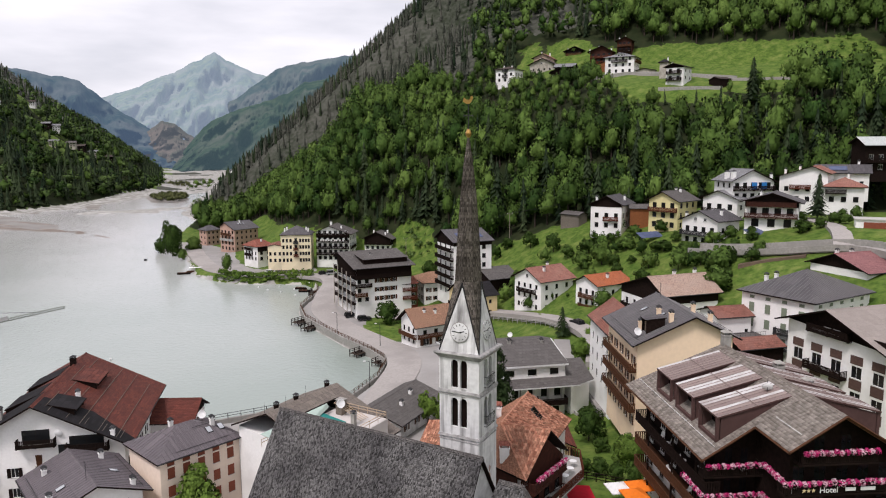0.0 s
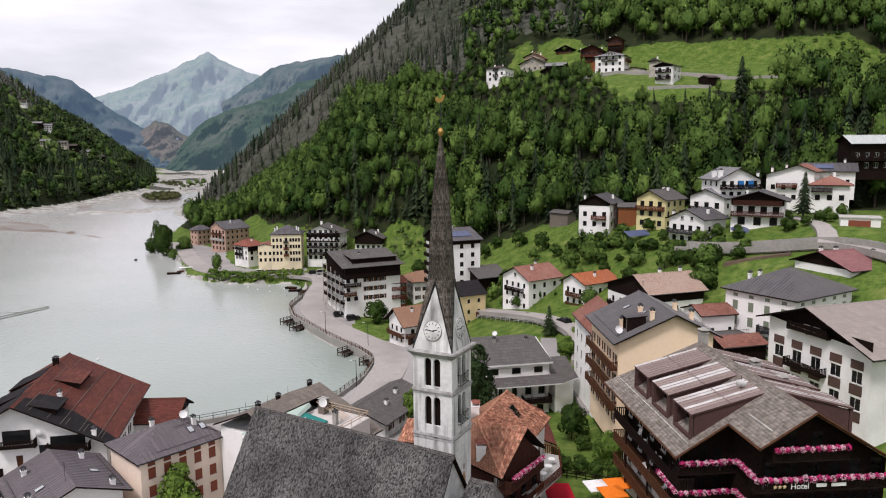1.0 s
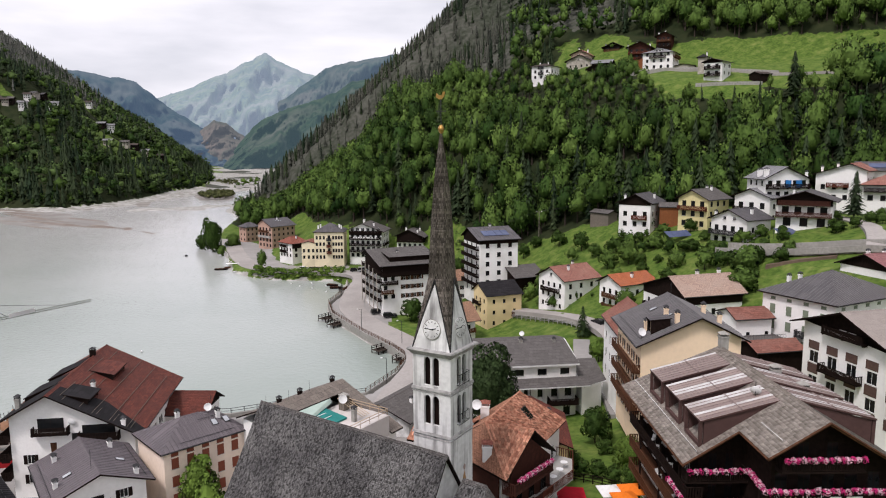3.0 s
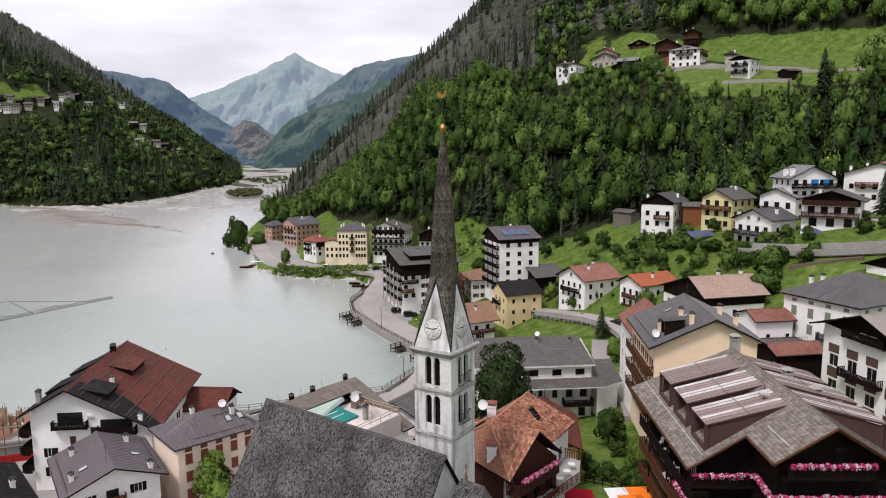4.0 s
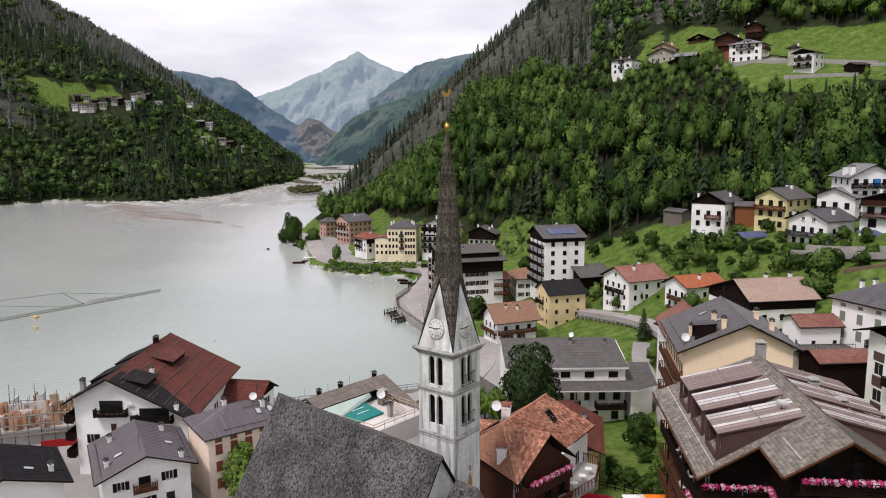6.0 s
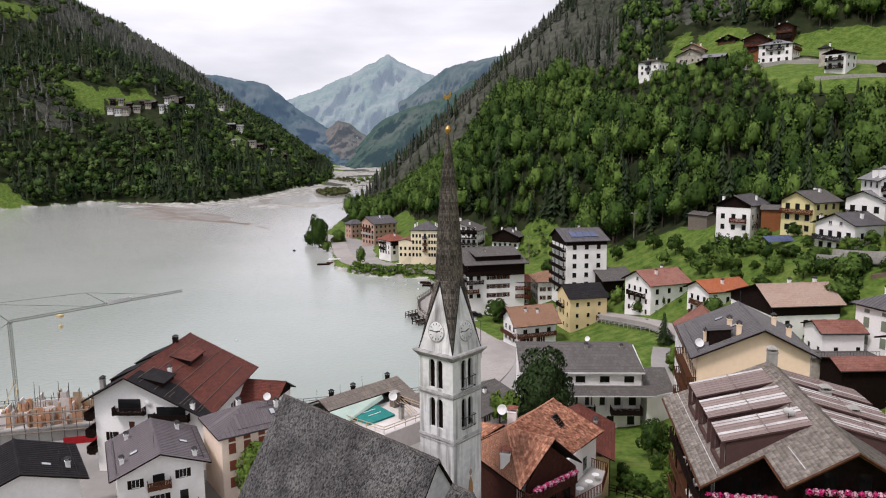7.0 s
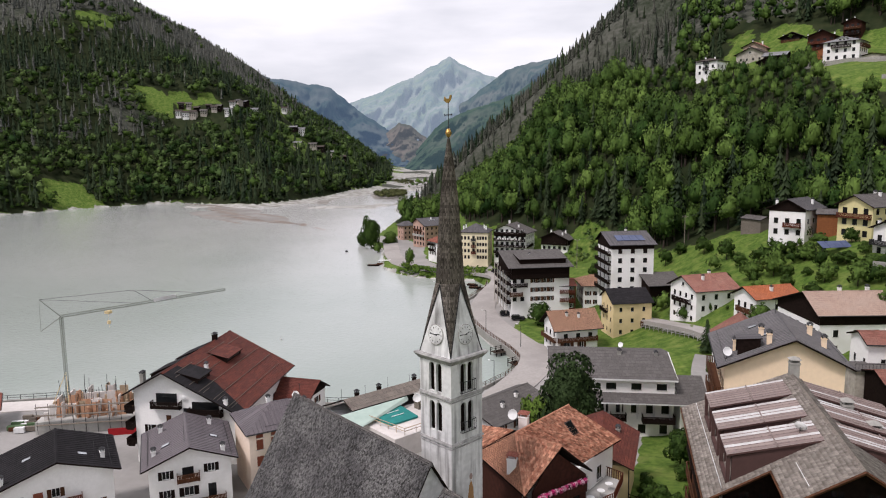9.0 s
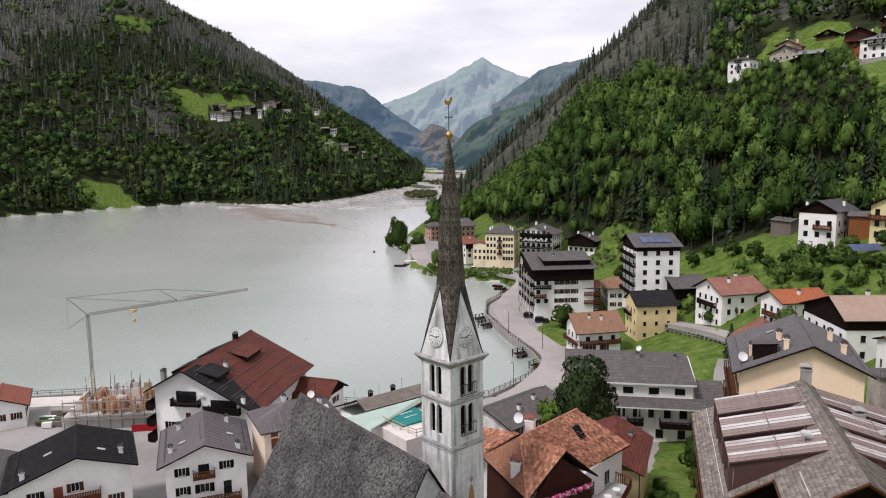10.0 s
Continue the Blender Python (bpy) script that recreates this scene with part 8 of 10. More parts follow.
    for z in (6.1, 8.95, 11.8):
        for y in (-6.4, -4.9):
            put_window(root, "B", y, z, wx1 + 0.16, 0.8, 1.9, "gloom")
        for y in (-2.9, -1.0, 1.0, 2.9, 4.8, 6.7):
            put_window(root, "B", y, z + 0.7, GX - 1.44, 1.1, 1.9, "gloom")
            part("curtain", Mesh().box(GX - 1.575, y - 0.42, z - 0.15, GX - 1.572, y - 0.2, z + 1.55), LINEN, root)
    for y in (-1.2, 1.2):
        put_window(root, "B", y, 15.2, GX - 1.44, 1.0, 1.7, "gloom")
    for x in (1.5, 8.0, 13.5):
        part("post", Mesh().box(x, -wy - 1.45, -2, x + 0.16, -wy - 1.29, 11.2), DARKWOOD, root)
    # name board: generic word, stars, and bars for the name
    for k in range(3):
        st = Mesh()
        ring = []
        for i in range(10):
            r = 0.2 if i % 2 == 0 else 0.08
            ring.append((GX - 0.28, -3.1 + k * 0.42 + r * math.sin(math.tau * i / 10), 11.72 + r * math.cos(math.tau * i / 10)))
        st.prism(ring, [(x + 0.05, y, z) for x, y, z in ring])
        part("star", st, YELLOW, root)
    txt = bpy.data.curves.new("sign_word", "FONT")
    txt.body, txt.size, txt.extrude = "Hotel", 0.72, 0.02
    tob = new("sign_word", txt)
    me = bpy.data.meshes.new_from_object(tob)
    bpy.data.objects.remove(tob)
    me.materials.append(WHITEPAINT)
    part("sign_word", me, (), root, m=pose(GX - 0.25, -1.75, 11.48, 90, 0, 90))
    for y0, y1 in ((0.55, 1.45), (1.9, 3.2)):
        part("sign_bar", Mesh().box(GX - 0.27, y0, 11.58, GX - 0.22, y1, 11.88), WHITEPAINT, root)
    for x, y in ((-0.3, 0.2), (5.2, 3.4), (8.5, 4.6), (13, 6.2)):
        chimney(root, x, y, pz(y), 1.3, STONE, 0.85, "stone")
    dish = Mesh().lathe([(0.05, 0.0), (0.32, 0.05), (0.5, 0.16), (0.49, 0.2), (0.3, 0.09), (0.04, 0.04)], 14)
    part("satellite_dish", dish, WHITEPAINT, root, "white satellite dish", pose(13.0, -2.2, pz(2.2) + 0.95, 0, 60, 150))
    part("dish_mast", Mesh().bar((13.0, -2.2, pz(2.2) - 0.1), (13.0, -2.2, pz(2.2) + 1.9), 0.03), METAL, root)


build_hotel()


def garden_chair(x, y, z, yaw):
    root = thing("garden_chair", pose(28.8, 17.3, 13.0, 0, 0, -84.1) @ pose(x, y, z, 0, 0, yaw), "white plastic garden chair on a hotel balcony", "chair", "balcony chairs")
    part("seat", Mesh().box(-0.24, -0.24, 0.41, 0.24, 0.24, 0.45), WHITEPAINT, root)
    part("backrest", Mesh().prism([(-0.24, 0.2, 0.45), (0.24, 0.2, 0.45), (0.24, 0.24, 0.45), (-0.24, 0.24, 0.45)], [(-0.2, 0.32, 0.92), (0.2, 0.32, 0.92), (0.2, 0.36, 0.92), (-0.2, 0.36, 0.92)]), WHITEPAINT, root)
    for lx in (-0.2, 0.2):
        for ly in (-0.2, 0.2):
            part("leg", Mesh().bar((lx * 1.1, ly * 1.1, 0), (lx, ly, 0.41), 0.025), WHITEPAINT, root)


for x, y, z, yaw in ((4.0, -8.6, 9.1, 30), (5.6, -8.5, 9.1, -40), (9.8, -8.6, 9.1, 160), (10.9, -8.5, 6.4, 20), (6.5, -8.6, 6.4, 120), (15.3, -5.4, 10.6, 200), (20.6, -3.6, 11.3, 240), (20.5, 0.2, 11.3, 100)):
    garden_chair(x, y, z, yaw)


# ---- houses of their own shape round the church ----
def roof_planes(root, planes, mat, zb, thick=0.2):
    for pts in planes:
        m = Mesh()
        slab(m, [(x, y, z - zb) for x, y, z in pts], thick)
        part("roof_slope", m, (mat, DARKWOOD), root)


def flat_window(root, x, y, z, yaw, w, h, style="white"):
    """A window set on a wall that faces yaw, measured from straight ahead of the wall (nought faces -y)."""
    fr, pane, sh, sill = window_meshes(w, h, style)
    win = part("window", fr, (), root, m=pose(x, y, z, 0, 0, yaw) @ pose(0, -0.16, 0))
    part("pane", pane, (), win)
    part("sill", sill, (), win)
    if sh:
        part("shutter", sh, (), win, m=pose(w / 2, 0, 0))
        part("shutter", sh, (), win, m=pose(-w, 0, 0))


def tile_rows(root, a, b, c, d, mat, course=0.42, pitch=0.29):
    """Barrel tiles on one four-cornered slope (a to b along the ridge, d to c along the eave), courses stepping down; one joined part."""
    A, B, C, D = (np.array(p, float) for p in (a, b, c, d))
    n_course = int(max(np.linalg.norm(D - A), np.linalg.norm(C - B)) / course)
    V, F = [], []
    nrm = np.cross(B - A, D - A)
    nrm /= np.linalg.norm(nrm)
    if nrm[2] < 0:
        nrm = -nrm
    for i in range(n_course):
        f0, f1 = i / n_course, (i + 1.12) / n_course
        L0, R0, L1, R1 = A + (D - A) * f0, B + (C - B) * f0, A + (D - A) * min(f1, 1.01), B + (C - B) * min(f1, 1.01)
        n = max(1, int(np.linalg.norm((R0 + R1) / 2 - (L0 + L1) / 2) / pitch))
        for k in range(n):
            g0, g1 = (k + 0.04) / n, (k + 0.90) / n
            gm = (g0 + g1) / 2
            j = random.uniform(-0.02, 0.03)
            up0, up1 = nrm * (0.02 + j), nrm * (0.055 + j)
            base = len(V)
            for L, R, up in ((L0, R0, up0), (L1, R1, up1)):
                V += [L + (R - L) * g0 + up * 0.3, L + (R - L) * gm + up + nrm * 0.09, L + (R - L) * g1 + up * 0.3]
            F += [(base, base + 1, base + 4, base + 3), (base + 1, base + 2, base + 5, base + 4)]
    ob = bulk("tile_covering", np.array(V), np.array(F), mat)
    ob.parent = root
    return ob


TILES = leaf_material("barrel_tile", (0.30, 0.120, 0.076), (0.50, 0.265, 0.175), 2.5, 0.55, 1.45)


def build_tile_house():
    ZB = 9.5
    root = thing("tile_roofed_house", pose(0, 0, ZB), "corner house with mossy terracotta tile roofs and timber balconies", "house", "village houses")
    P, G, P2, P3 = (3.2, 9.7, 25.0), (8.2, 8.0, 25.0), (5.4, 4.5, 21.2), (-1.6, 11.6, 21.5)
    J, RN, RF = (6.9, 19.2, 25.0), (9.0, 13.6, 20.8), (12.4, 21.6, 20.8)
    roof_planes(root, [[P2, G, P], [P3, P2, P], [P, J, RF, RN][::-1], [G, (10.6, 11.9, 21.2), (6.0, 13.0, 22.4), P], [J, P, (-2.5, 13.0, 20.8), (1.6, 21.5, 20.8)],
                       [(-5.6, 13.4, 21.3), P3, (2.4, 12.4, 24.2), (-4.6, 15.6, 23.0)], [(2.4, 12.4, 24.2), (2.0, 19.0, 21.2), (-3.2, 19.0, 21.2), (-4.6, 15.6, 23.0)]], ROOF["tile"], ZB)
    def down(p):
        return (p[0], p[1], p[2] - ZB)
    tile_rows(root, down(P), down(J), down(RF), down(RN), TILES)
    tile_rows(root, down(P), down(G), down(P2), down(P2), TILES)
    tile_rows(root, down(P), down(P), down(P2), down(P3), TILES)
    tile_rows(root, down((-4.6, 15.6, 23.0)), down((2.4, 12.4, 24.2)), down(P3), down((-5.6, 13.4, 21.3)), TILES)
    for a, b in ((P, J), (P, P2), (P, G)):
        part("ridge_tiles", Mesh().bar((a[0], a[1], a[2] - ZB + 0.05), (b[0], b[1], b[2] - ZB + 0.05), 0.11, sides=6), TILES, root)
    ring = [(4.9, 6.3), (8.0, 9.6), (9.2, 13.2), (11.6, 21.0), (6.8, 24.0), (1.4, 20.6), (-3.6, 15.6), (-0.8, 12.0)]
    part("wall", Mesh().prism([(x, y, -3) for x, y in ring], [(x, y, 11.2) for x, y in ring]), WHITE, root)
    # Flat timber, darkened to stand in for the shaded recess under the gable.
    front = [(5.8, 6.05, 3.6), (10.0, 11.72, 3.6), (10.0, 11.72, 11.3), (7.5, 8.35, 14.75), (5.8, 6.05, 11.3)]
    part("timber_front", Mesh().prism(front, [(x - 0.12, y + 0.09, z) for x, y, z in front]), REDDARK, root, "red-brown timber gable front, darkened for the recess's shade")
    for f in (0.2, 0.5, 0.8):
        for z in (8.9, 6.2):
            flat_window(root, 5.8 + 4.2 * f + 0.02, 6.05 + 5.67 * f - 0.015, z, 53.5, 0.9, 1.7, "gloom")
    part("timber_wall", Mesh().prism([(4.6, 6.2, 4.0), (-1.0, 11.8, 4.0), (-0.9, 11.9, 11.4), (4.7, 6.3, 11.4)], [(4.5, 6.1, 4.0), (-1.1, 11.7, 4.0), (-1.0, 11.8, 11.4), (4.6, 6.2, 11.4)]), REDDARK, root)
    # balconies under the gable
    m = pose(5.3, 6.0, 0, 0, 0, 56.3)
    hold = part("balcony_beam", Mesh().box(0, -0.05, 7.2, 6.4, 0.2, 7.4), REDWOOD, root, m=m)
    for z in (7.4, 10.2):
        b = balcony(hold, "R", 0, -0.6, 6.6, z, 1.6, REDDARK)
    flower_box(root, (6.6, 5.2, 11.25), (10.2, 10.6, 11.25))
    deck = [(9.2, 8.4), (12.6, 13.6), (13.0, 18.5), (11.0, 19.5), (9.0, 13.2), (7.9, 9.6)]
    part("terrace", Mesh().prism([(x, y, 7.6) for x, y in deck], [(x, y, 7.8) for x, y in deck]), CONCRETE, root)
    rail = Mesh()
    for (ax, ay), (bx, by) in zip(deck[:4], deck[1:4]):
        rail.bar((ax, ay, 8.8), (bx, by, 8.8), 0.05)
        n = int(math.hypot(bx - ax, by - ay) / 0.25)
        for k in range(n):
            x, y = ax + (bx - ax) * k / n, ay + (by - ay) * k / n
            rail.bar((x, y, 7.8), (x, y, 8.8), 0.05)
    part("terrace_railing", rail, REDWOOD, root)
    for x, y in ((10.4, 12.4), (11.2, 14.2), (11.8, 16.0)):
        t = Mesh().lathe([(0.42, 8.52), (0.42, 8.56)], 14, (x, y))
        t.bar((x, y, 7.8), (x, y, 8.52), 0.04)
        part("terrace_table", t, WHITEPAINT, root)
    for x, y, z, yaw in ((9.4, 14.2, 9.0, 70), (10.4, 17.5, 9.0, 70), (9.8, 15.6, 6.2, 70)):
        flat_window(root, x + 0.12, y, z, yaw, 1.1, 1.6, "white")
    for (x, y, z, h, mat) in ((3.45, 7.6, 14.1, 0.75, WHITE), (3.0, 14.2, 14.4, 2.2, WHITE)):
        chimney(root, x, y, z - 0.9, h, mat, 0.95, "tile")
    dish = Mesh().lathe([(0.05, 0.0), (0.35, 0.06), (0.55, 0.2), (0.53, 0.24), (0.3, 0.1), (0.04, 0.05)], 16)
    part("satellite_dish", dish, WHITEPAINT, root, "white satellite dish", pose(2.2, 12.8, 16.2, 70, 0, -10))
    ridge_way = (Vector(J) - Vector(P)).normalized()
    fall = (Vector(RN) - Vector(P)) - ridge_way * (Vector(RN) - Vector(P)).dot(ridge_way)
    fall.normalize()
    out = fall.cross(ridge_way).normalized()
    out = out if out.z > 0 else -out
    at = Vector((7.6, 16.7, 23.35 - ZB))
    for name, a, b, lift, mat in (("skylight", 0.62, 0.85, 0.16, METAL), ("skylight_pane", 0.50, 0.73, 0.19, GLASS)):
        ring = [at + ridge_way * (a * sx) + fall * (b * sy) for sx, sy in ((-1, -1), (1, -1), (1, 1), (-1, 1))]
        part(name, Mesh().prism([tuple(v - out * 0.05) for v in ring], [tuple(v + out * lift) for v in ring]), mat, root)


build_tile_house()


def build_red_annex():
    ZB = 9.0
    root = thing("rust_roofed_annex", pose(0, 0, ZB), "ochre house with a rust red sheet roof beside the tiled house", "house", "village houses")
    roof_planes(root, [[(10.2, 24.0, 17.6), (13.7, 24.6, 15.9), (13.5, 36.6, 15.9), (8.6, 36.6, 18.3)], [(8.6, 36.6, 18.3), (4.4, 36.6, 16.4), (6.0, 24.0, 16.0), (10.2, 24.0, 17.6)]], ROOF["brown"], ZB, 0.15)
    ring = [(6.6, 24.8), (13.0, 25.2), (12.9, 36.0), (5.0, 36.0)]
    part("wall", Mesh().prism([(x, y, -3) for x, y in ring], [(x, y, z - ZB - 0.2) for (x, y), z in zip(ring, (16.2, 16.2, 16.2, 16.6))]), YELLOW, root)
    for x, z in ((8.2, 2.2), (10.6, 2.2), (8.2, 4.9), (10.8, 4.9)):
        flat_window(root, x, 24.9, z, 0, 0.9, 1.3, "green")
    chimney(root, 11.0, 33.0, 7.6, 0.9, STONE, 0.5)
    part("downpipe", Mesh().bar((13.1, 25.1, -2), (13.1, 25.1, 6.8), 0.06, sides=6), METAL, root)


build_red_annex()


def build_school():
    ZB = 6.5
    root = thing("long_white_building", pose(15.6, 68.2, ZB, 0, 0, 192.5), "long white building with two tiers of grey slab roofs", "house", "village houses")
    L, D = 20.5, 9.9
    def slope(y):
        return 11.8 - 0.2 * abs(y)
    for pts in ([(L, D, slope(D)), (0, D, slope(D)), (0, 0, 11.8), (L, 0, 11.8)], [(0, -6, slope(6)), (L, -6, slope(6)), (L, 0, 11.8), (0, 0, 11.8)]):
        m = Mesh()
        slab(m, pts, 0.3)
        part("roof_slope", m, (ROOF["dusk"], WHITEPAINT), root)
    body = Mesh()
    holes = [(1.6 + k * 4.0, 3.2 + k * 4.0, 7.85, 8.95) for k in range(5)]
    wall_with_holes(body, "L", D - 0.7, 0.4, L - 0.4, 7.2, slope(D) - 0.3, holes)
    lowh = [(1.2 + k * 2.4, 2.4 + k * 2.4, 4.0, 5.6) for k in range(8)]
    wall_with_holes(body, "L", D - 0.6, 0.4, L - 0.4, 3.1, 7.2, lowh)
    base = [(1.4 + k * 3.4, 2.6 + k * 3.4, 0.6, 2.1) for k in range(6)]
    wall_with_holes(body, "L", D - 0.6, 0.4, L - 0.4, -3, 3.1, base)
    for x in (0.4, L - 0.4):
        ring = [(x, -5.3, -3), (x, D - 0.65, -3), (x, D - 0.65, slope(D) - 0.3), (x, 0, 11.5), (x, -5.3, slope(5.3) - 0.3)]
        body.add(ring, (tuple(range(5)) if x > 1 else tuple(reversed(range(5))),))
    part("wall", body, WHITE, root)
    for a, b, c, d in holes + lowh + base:
        pl = D - 0.7 if c > 7 else D - 0.6
        put_window(root, "L", (a + b) / 2, (c + d) / 2, pl, b - a, d - c, "gloom")
    m = Mesh()
    slab(m, [(L, D + 1.9, 6.5), (-1.5, D + 1.9, 6.5), (-1.5, D - 0.7, 7.35), (L, D - 0.7, 7.35)], 0.22)
    part("skirt_roof", m, (ROOF["dusk"], WHITEPAINT), root)
    m = Mesh()
    slab(m, [(-0.2, D + 1.9, 6.3), (-5.2, D - 1.0, 6.3), (-5.2, 2.5, 8.4), (-0.2, 2.5, 8.4)], 0.22)
    part("side_roof", m, (ROOF["dusk"], WHITEPAINT), root)
    ring = [(-0.3, D + 0.6), (-4.6, D - 1.8), (-4.6, 3.0), (-0.3, 3.0)]
    part("side_wall", Mesh().prism([(x, y, -3) for x, y in ring], [(x, y, z) for (x, y), z in zip(ring, (6.2, 6.1, 7.9, 7.9))]), WHITE, root)
    m = Mesh().prism([(-0.05, D - 0.5, 9.4), (0.05, D - 0.5, 9.4), (0.05, 0.5, 11.3), (-0.05, 0.5, 11.3)], [(-0.05, D - 0.5, 9.86), (0.05, D - 0.5, 9.86), (0.05, 0.5, 11.88), (-0.05, 0.5, 11.88)])
    part("verge_board", m, WHITEPAINT, root)
    for k in range(6):
        x = 1.0 + k * 2.6
        part("pier", Mesh().box(x - 0.15, D - 0.55, 3.1, x + 0.15, D - 0.2, 6.7), WHITEPAINT, root)
    balcony(root, "L", D - 0.6, 0.5, 5.5, 3.1, 2.0, DARKWOOD)
    balcony(root, "L", D - 0.6, 8.0, 10.5, 3.1, 1.2, DARKWOOD)
    st = Mesh()
    for k in range(10):
        st.box(-1.2 - 0.32 * k, D + 0.4, -2.6, -0.9 - 0.32 * k, D + 1.8, 1.4 - 0.3 * k)
    part("stair", st, CONCRETE, root)
    dish = Mesh().lathe([(0.05, 0.0), (0.3, 0.05), (0.48, 0.16), (0.46, 0.2), (0.3, 0.09), (0.04, 0.04)], 14)
    part("satellite_dish", dish, WHITEPAINT, root, "white satellite dish", pose(8.0, 1.0, 13.0, 60, 0, 150))
    chimney(root, 8.3, 1.4, 11.5, 0.6, STONE, 0.6)
    chimney(root, 2.2, 1.6, 11.4, 0.5, STONE, 0.5)


build_school()

TEAL = material("teal_tarpaulin", (0.025, 0.22, 0.20), (0.02, 0.17, 0.155), 1.0, 0.6, bump=0.2)
PALEGREEN = material("pale_green_sheeting", (0.42, 0.52, 0.46), (0.36, 0.46, 0.41), 0.8, 0.5)
PALEFLOOR = material("pale_terrace_floor", (0.64, 0.60, 0.57), (0.56, 0.52, 0.49), 1.2, 0.9)
RAWWOOD = material("raw_timber", (0.46, 0.36, 0.25), (0.38, 0.29, 0.20), 3.0, 0.8)


def build_lake_house():
    ZB = 4.0
    root = thing("lakeside_terrace_house", pose(-20.2, 44.2, ZB, 0, 0, 240), "broad grey-roofed lakeside house with an open roof terrace", "house", "village houses")
    R, LN = 13.6, 15.0
    def z(y):
        return R - 0.43 * abs(y)
    mat = ROOF["wood"]
    planes = [[(LN, 2.4, z(2.4)), (0, 2.4, z(2.4)), (0, 0, R), (LN, 0, R)], [(0, -7, z(7)), (LN, -7, z(7)), (LN, 0, R), (0, 0, R)],
              [(2.6, 12.0, z(12)), (0, 12.0, z(12)), (0, 2.404, z(2.4)), (2.6, 2.404, z(2.4))]]
    for pts in planes:
        m = Mesh()
        slab(m, pts, 0.22)
        part("roof_slope", m, (mat, DARKWOOD), root)
    ring = [(0.7, -6.2), (LN - 0.7, -6.2), (LN - 0.7, 11.2), (0.7, 11.2)]
    part("wall", Mesh().prism([(x, y, -3) for x, y in ring], [(x, y, zz) for (x, y), zz in zip(ring, (10.4, 10.4, 8.4, 8.4))]), WHITE, root)
    g = Mesh()
    g.add([(0.7, -6.2, 10.3), (0.7, 0, R - 0.25), (0.7, 11.2, 8.4)], ((0, 1, 2),))
    part("timber_gable", g, DARKWOOD, root)
    part("terrace_floor", Mesh().box(2.7, 2.5, 8.0, LN - 0.7, 11.6, 11.0), PALEFLOOR, root)
    part("teal_tarpaulin", Mesh().prism([(7.2, 3.4, 11.05), (12.2, 3.4, 11.05), (12.2, 7.6, 11.05), (7.2, 7.6, 11.05)], [(7.2, 3.4, 11.75), (12.2, 3.4, 11.75), (12.2, 7.6, 11.3), (7.2, 7.6, 11.3)]), TEAL, root, "teal tarpaulin over the terrace")
    for y in (4.6, 5.8):
        part("light_strip", Mesh().bar((8.4, y, 11.78 - (y - 3.4) * 0.1), (10.6, y, 11.78 - (y - 3.4) * 0.1), 0.06), WHITEPAINT, root)
    m = Mesh()
    slab(m, [(17.5, 6.5, 11.4), (5.4, 3.0, 12.0), (5.4, 2.6, 12.5), (18.6, 2.6, 12.5)], 0.06, 0, 0)
    part("green_sheeting", m, PALEGREEN, root)
    rail = Mesh()
    for (ax, ay), (bx, by) in zip([(2.8, 3.0), (2.8, 11.4), (12.5, 11.4), (13.5, 3.2)], [(2.8, 11.4), (12.5, 11.4), (13.5, 3.2), (19.0, 3.2)]):
        for h in (11.6, 12.0):
            rail.bar((ax, ay, h), (bx, by, h), 0.06)
        n = 5
        for k in range(n + 1):
            rail.bar((ax + (bx - ax) * k / n, ay + (by - ay) * k / n, 11.0), (ax + (bx - ax) * k / n, ay + (by - ay) * k / n, 12.05), 0.05)
    part("terrace_railing", rail, RAWWOOD, root)
    for k in range(4):
        part("loose_board", Mesh().bar((3.0 + 0.5 * k, 3.2, 12.1 + 0.1 * k), (4.6 + 0.5 * k, 9.5, 11.4), 0.07), RAWWOOD, root)
    chimney(root, 7.2, 9.0, 11.8, 1.0, STONE, 0.6)
    chimney(root, 4.6, 4.6, 11.8, 1.2, GREYWOOD, 1.1, "stone")
    dish = Mesh().lathe([(0.05, 0.0), (0.4, 0.06), (0.65, 0.22), (0.63, 0.26), (0.35, 0.11), (0.04, 0.05)], 16)
    part("satellite_dish", dish, WHITEPAINT, root, "white satellite dish", pose(5.6, 5.3, 13.0, 70, 0, 150))
    for x in (1.2, 8.0, 12.0):
        chimney(root, x, -1.0, R - 0.6, 0.7, DARKWOOD, 0.5)
    for k in range(4):
        part("aerial", Mesh().bar((3 + k * 4.1, 0.1, R), (3 + k * 4.1, 0.1, R + 1.4 + 0.3 * (k % 2)), 0.025), METAL, root)


build_lake_house()


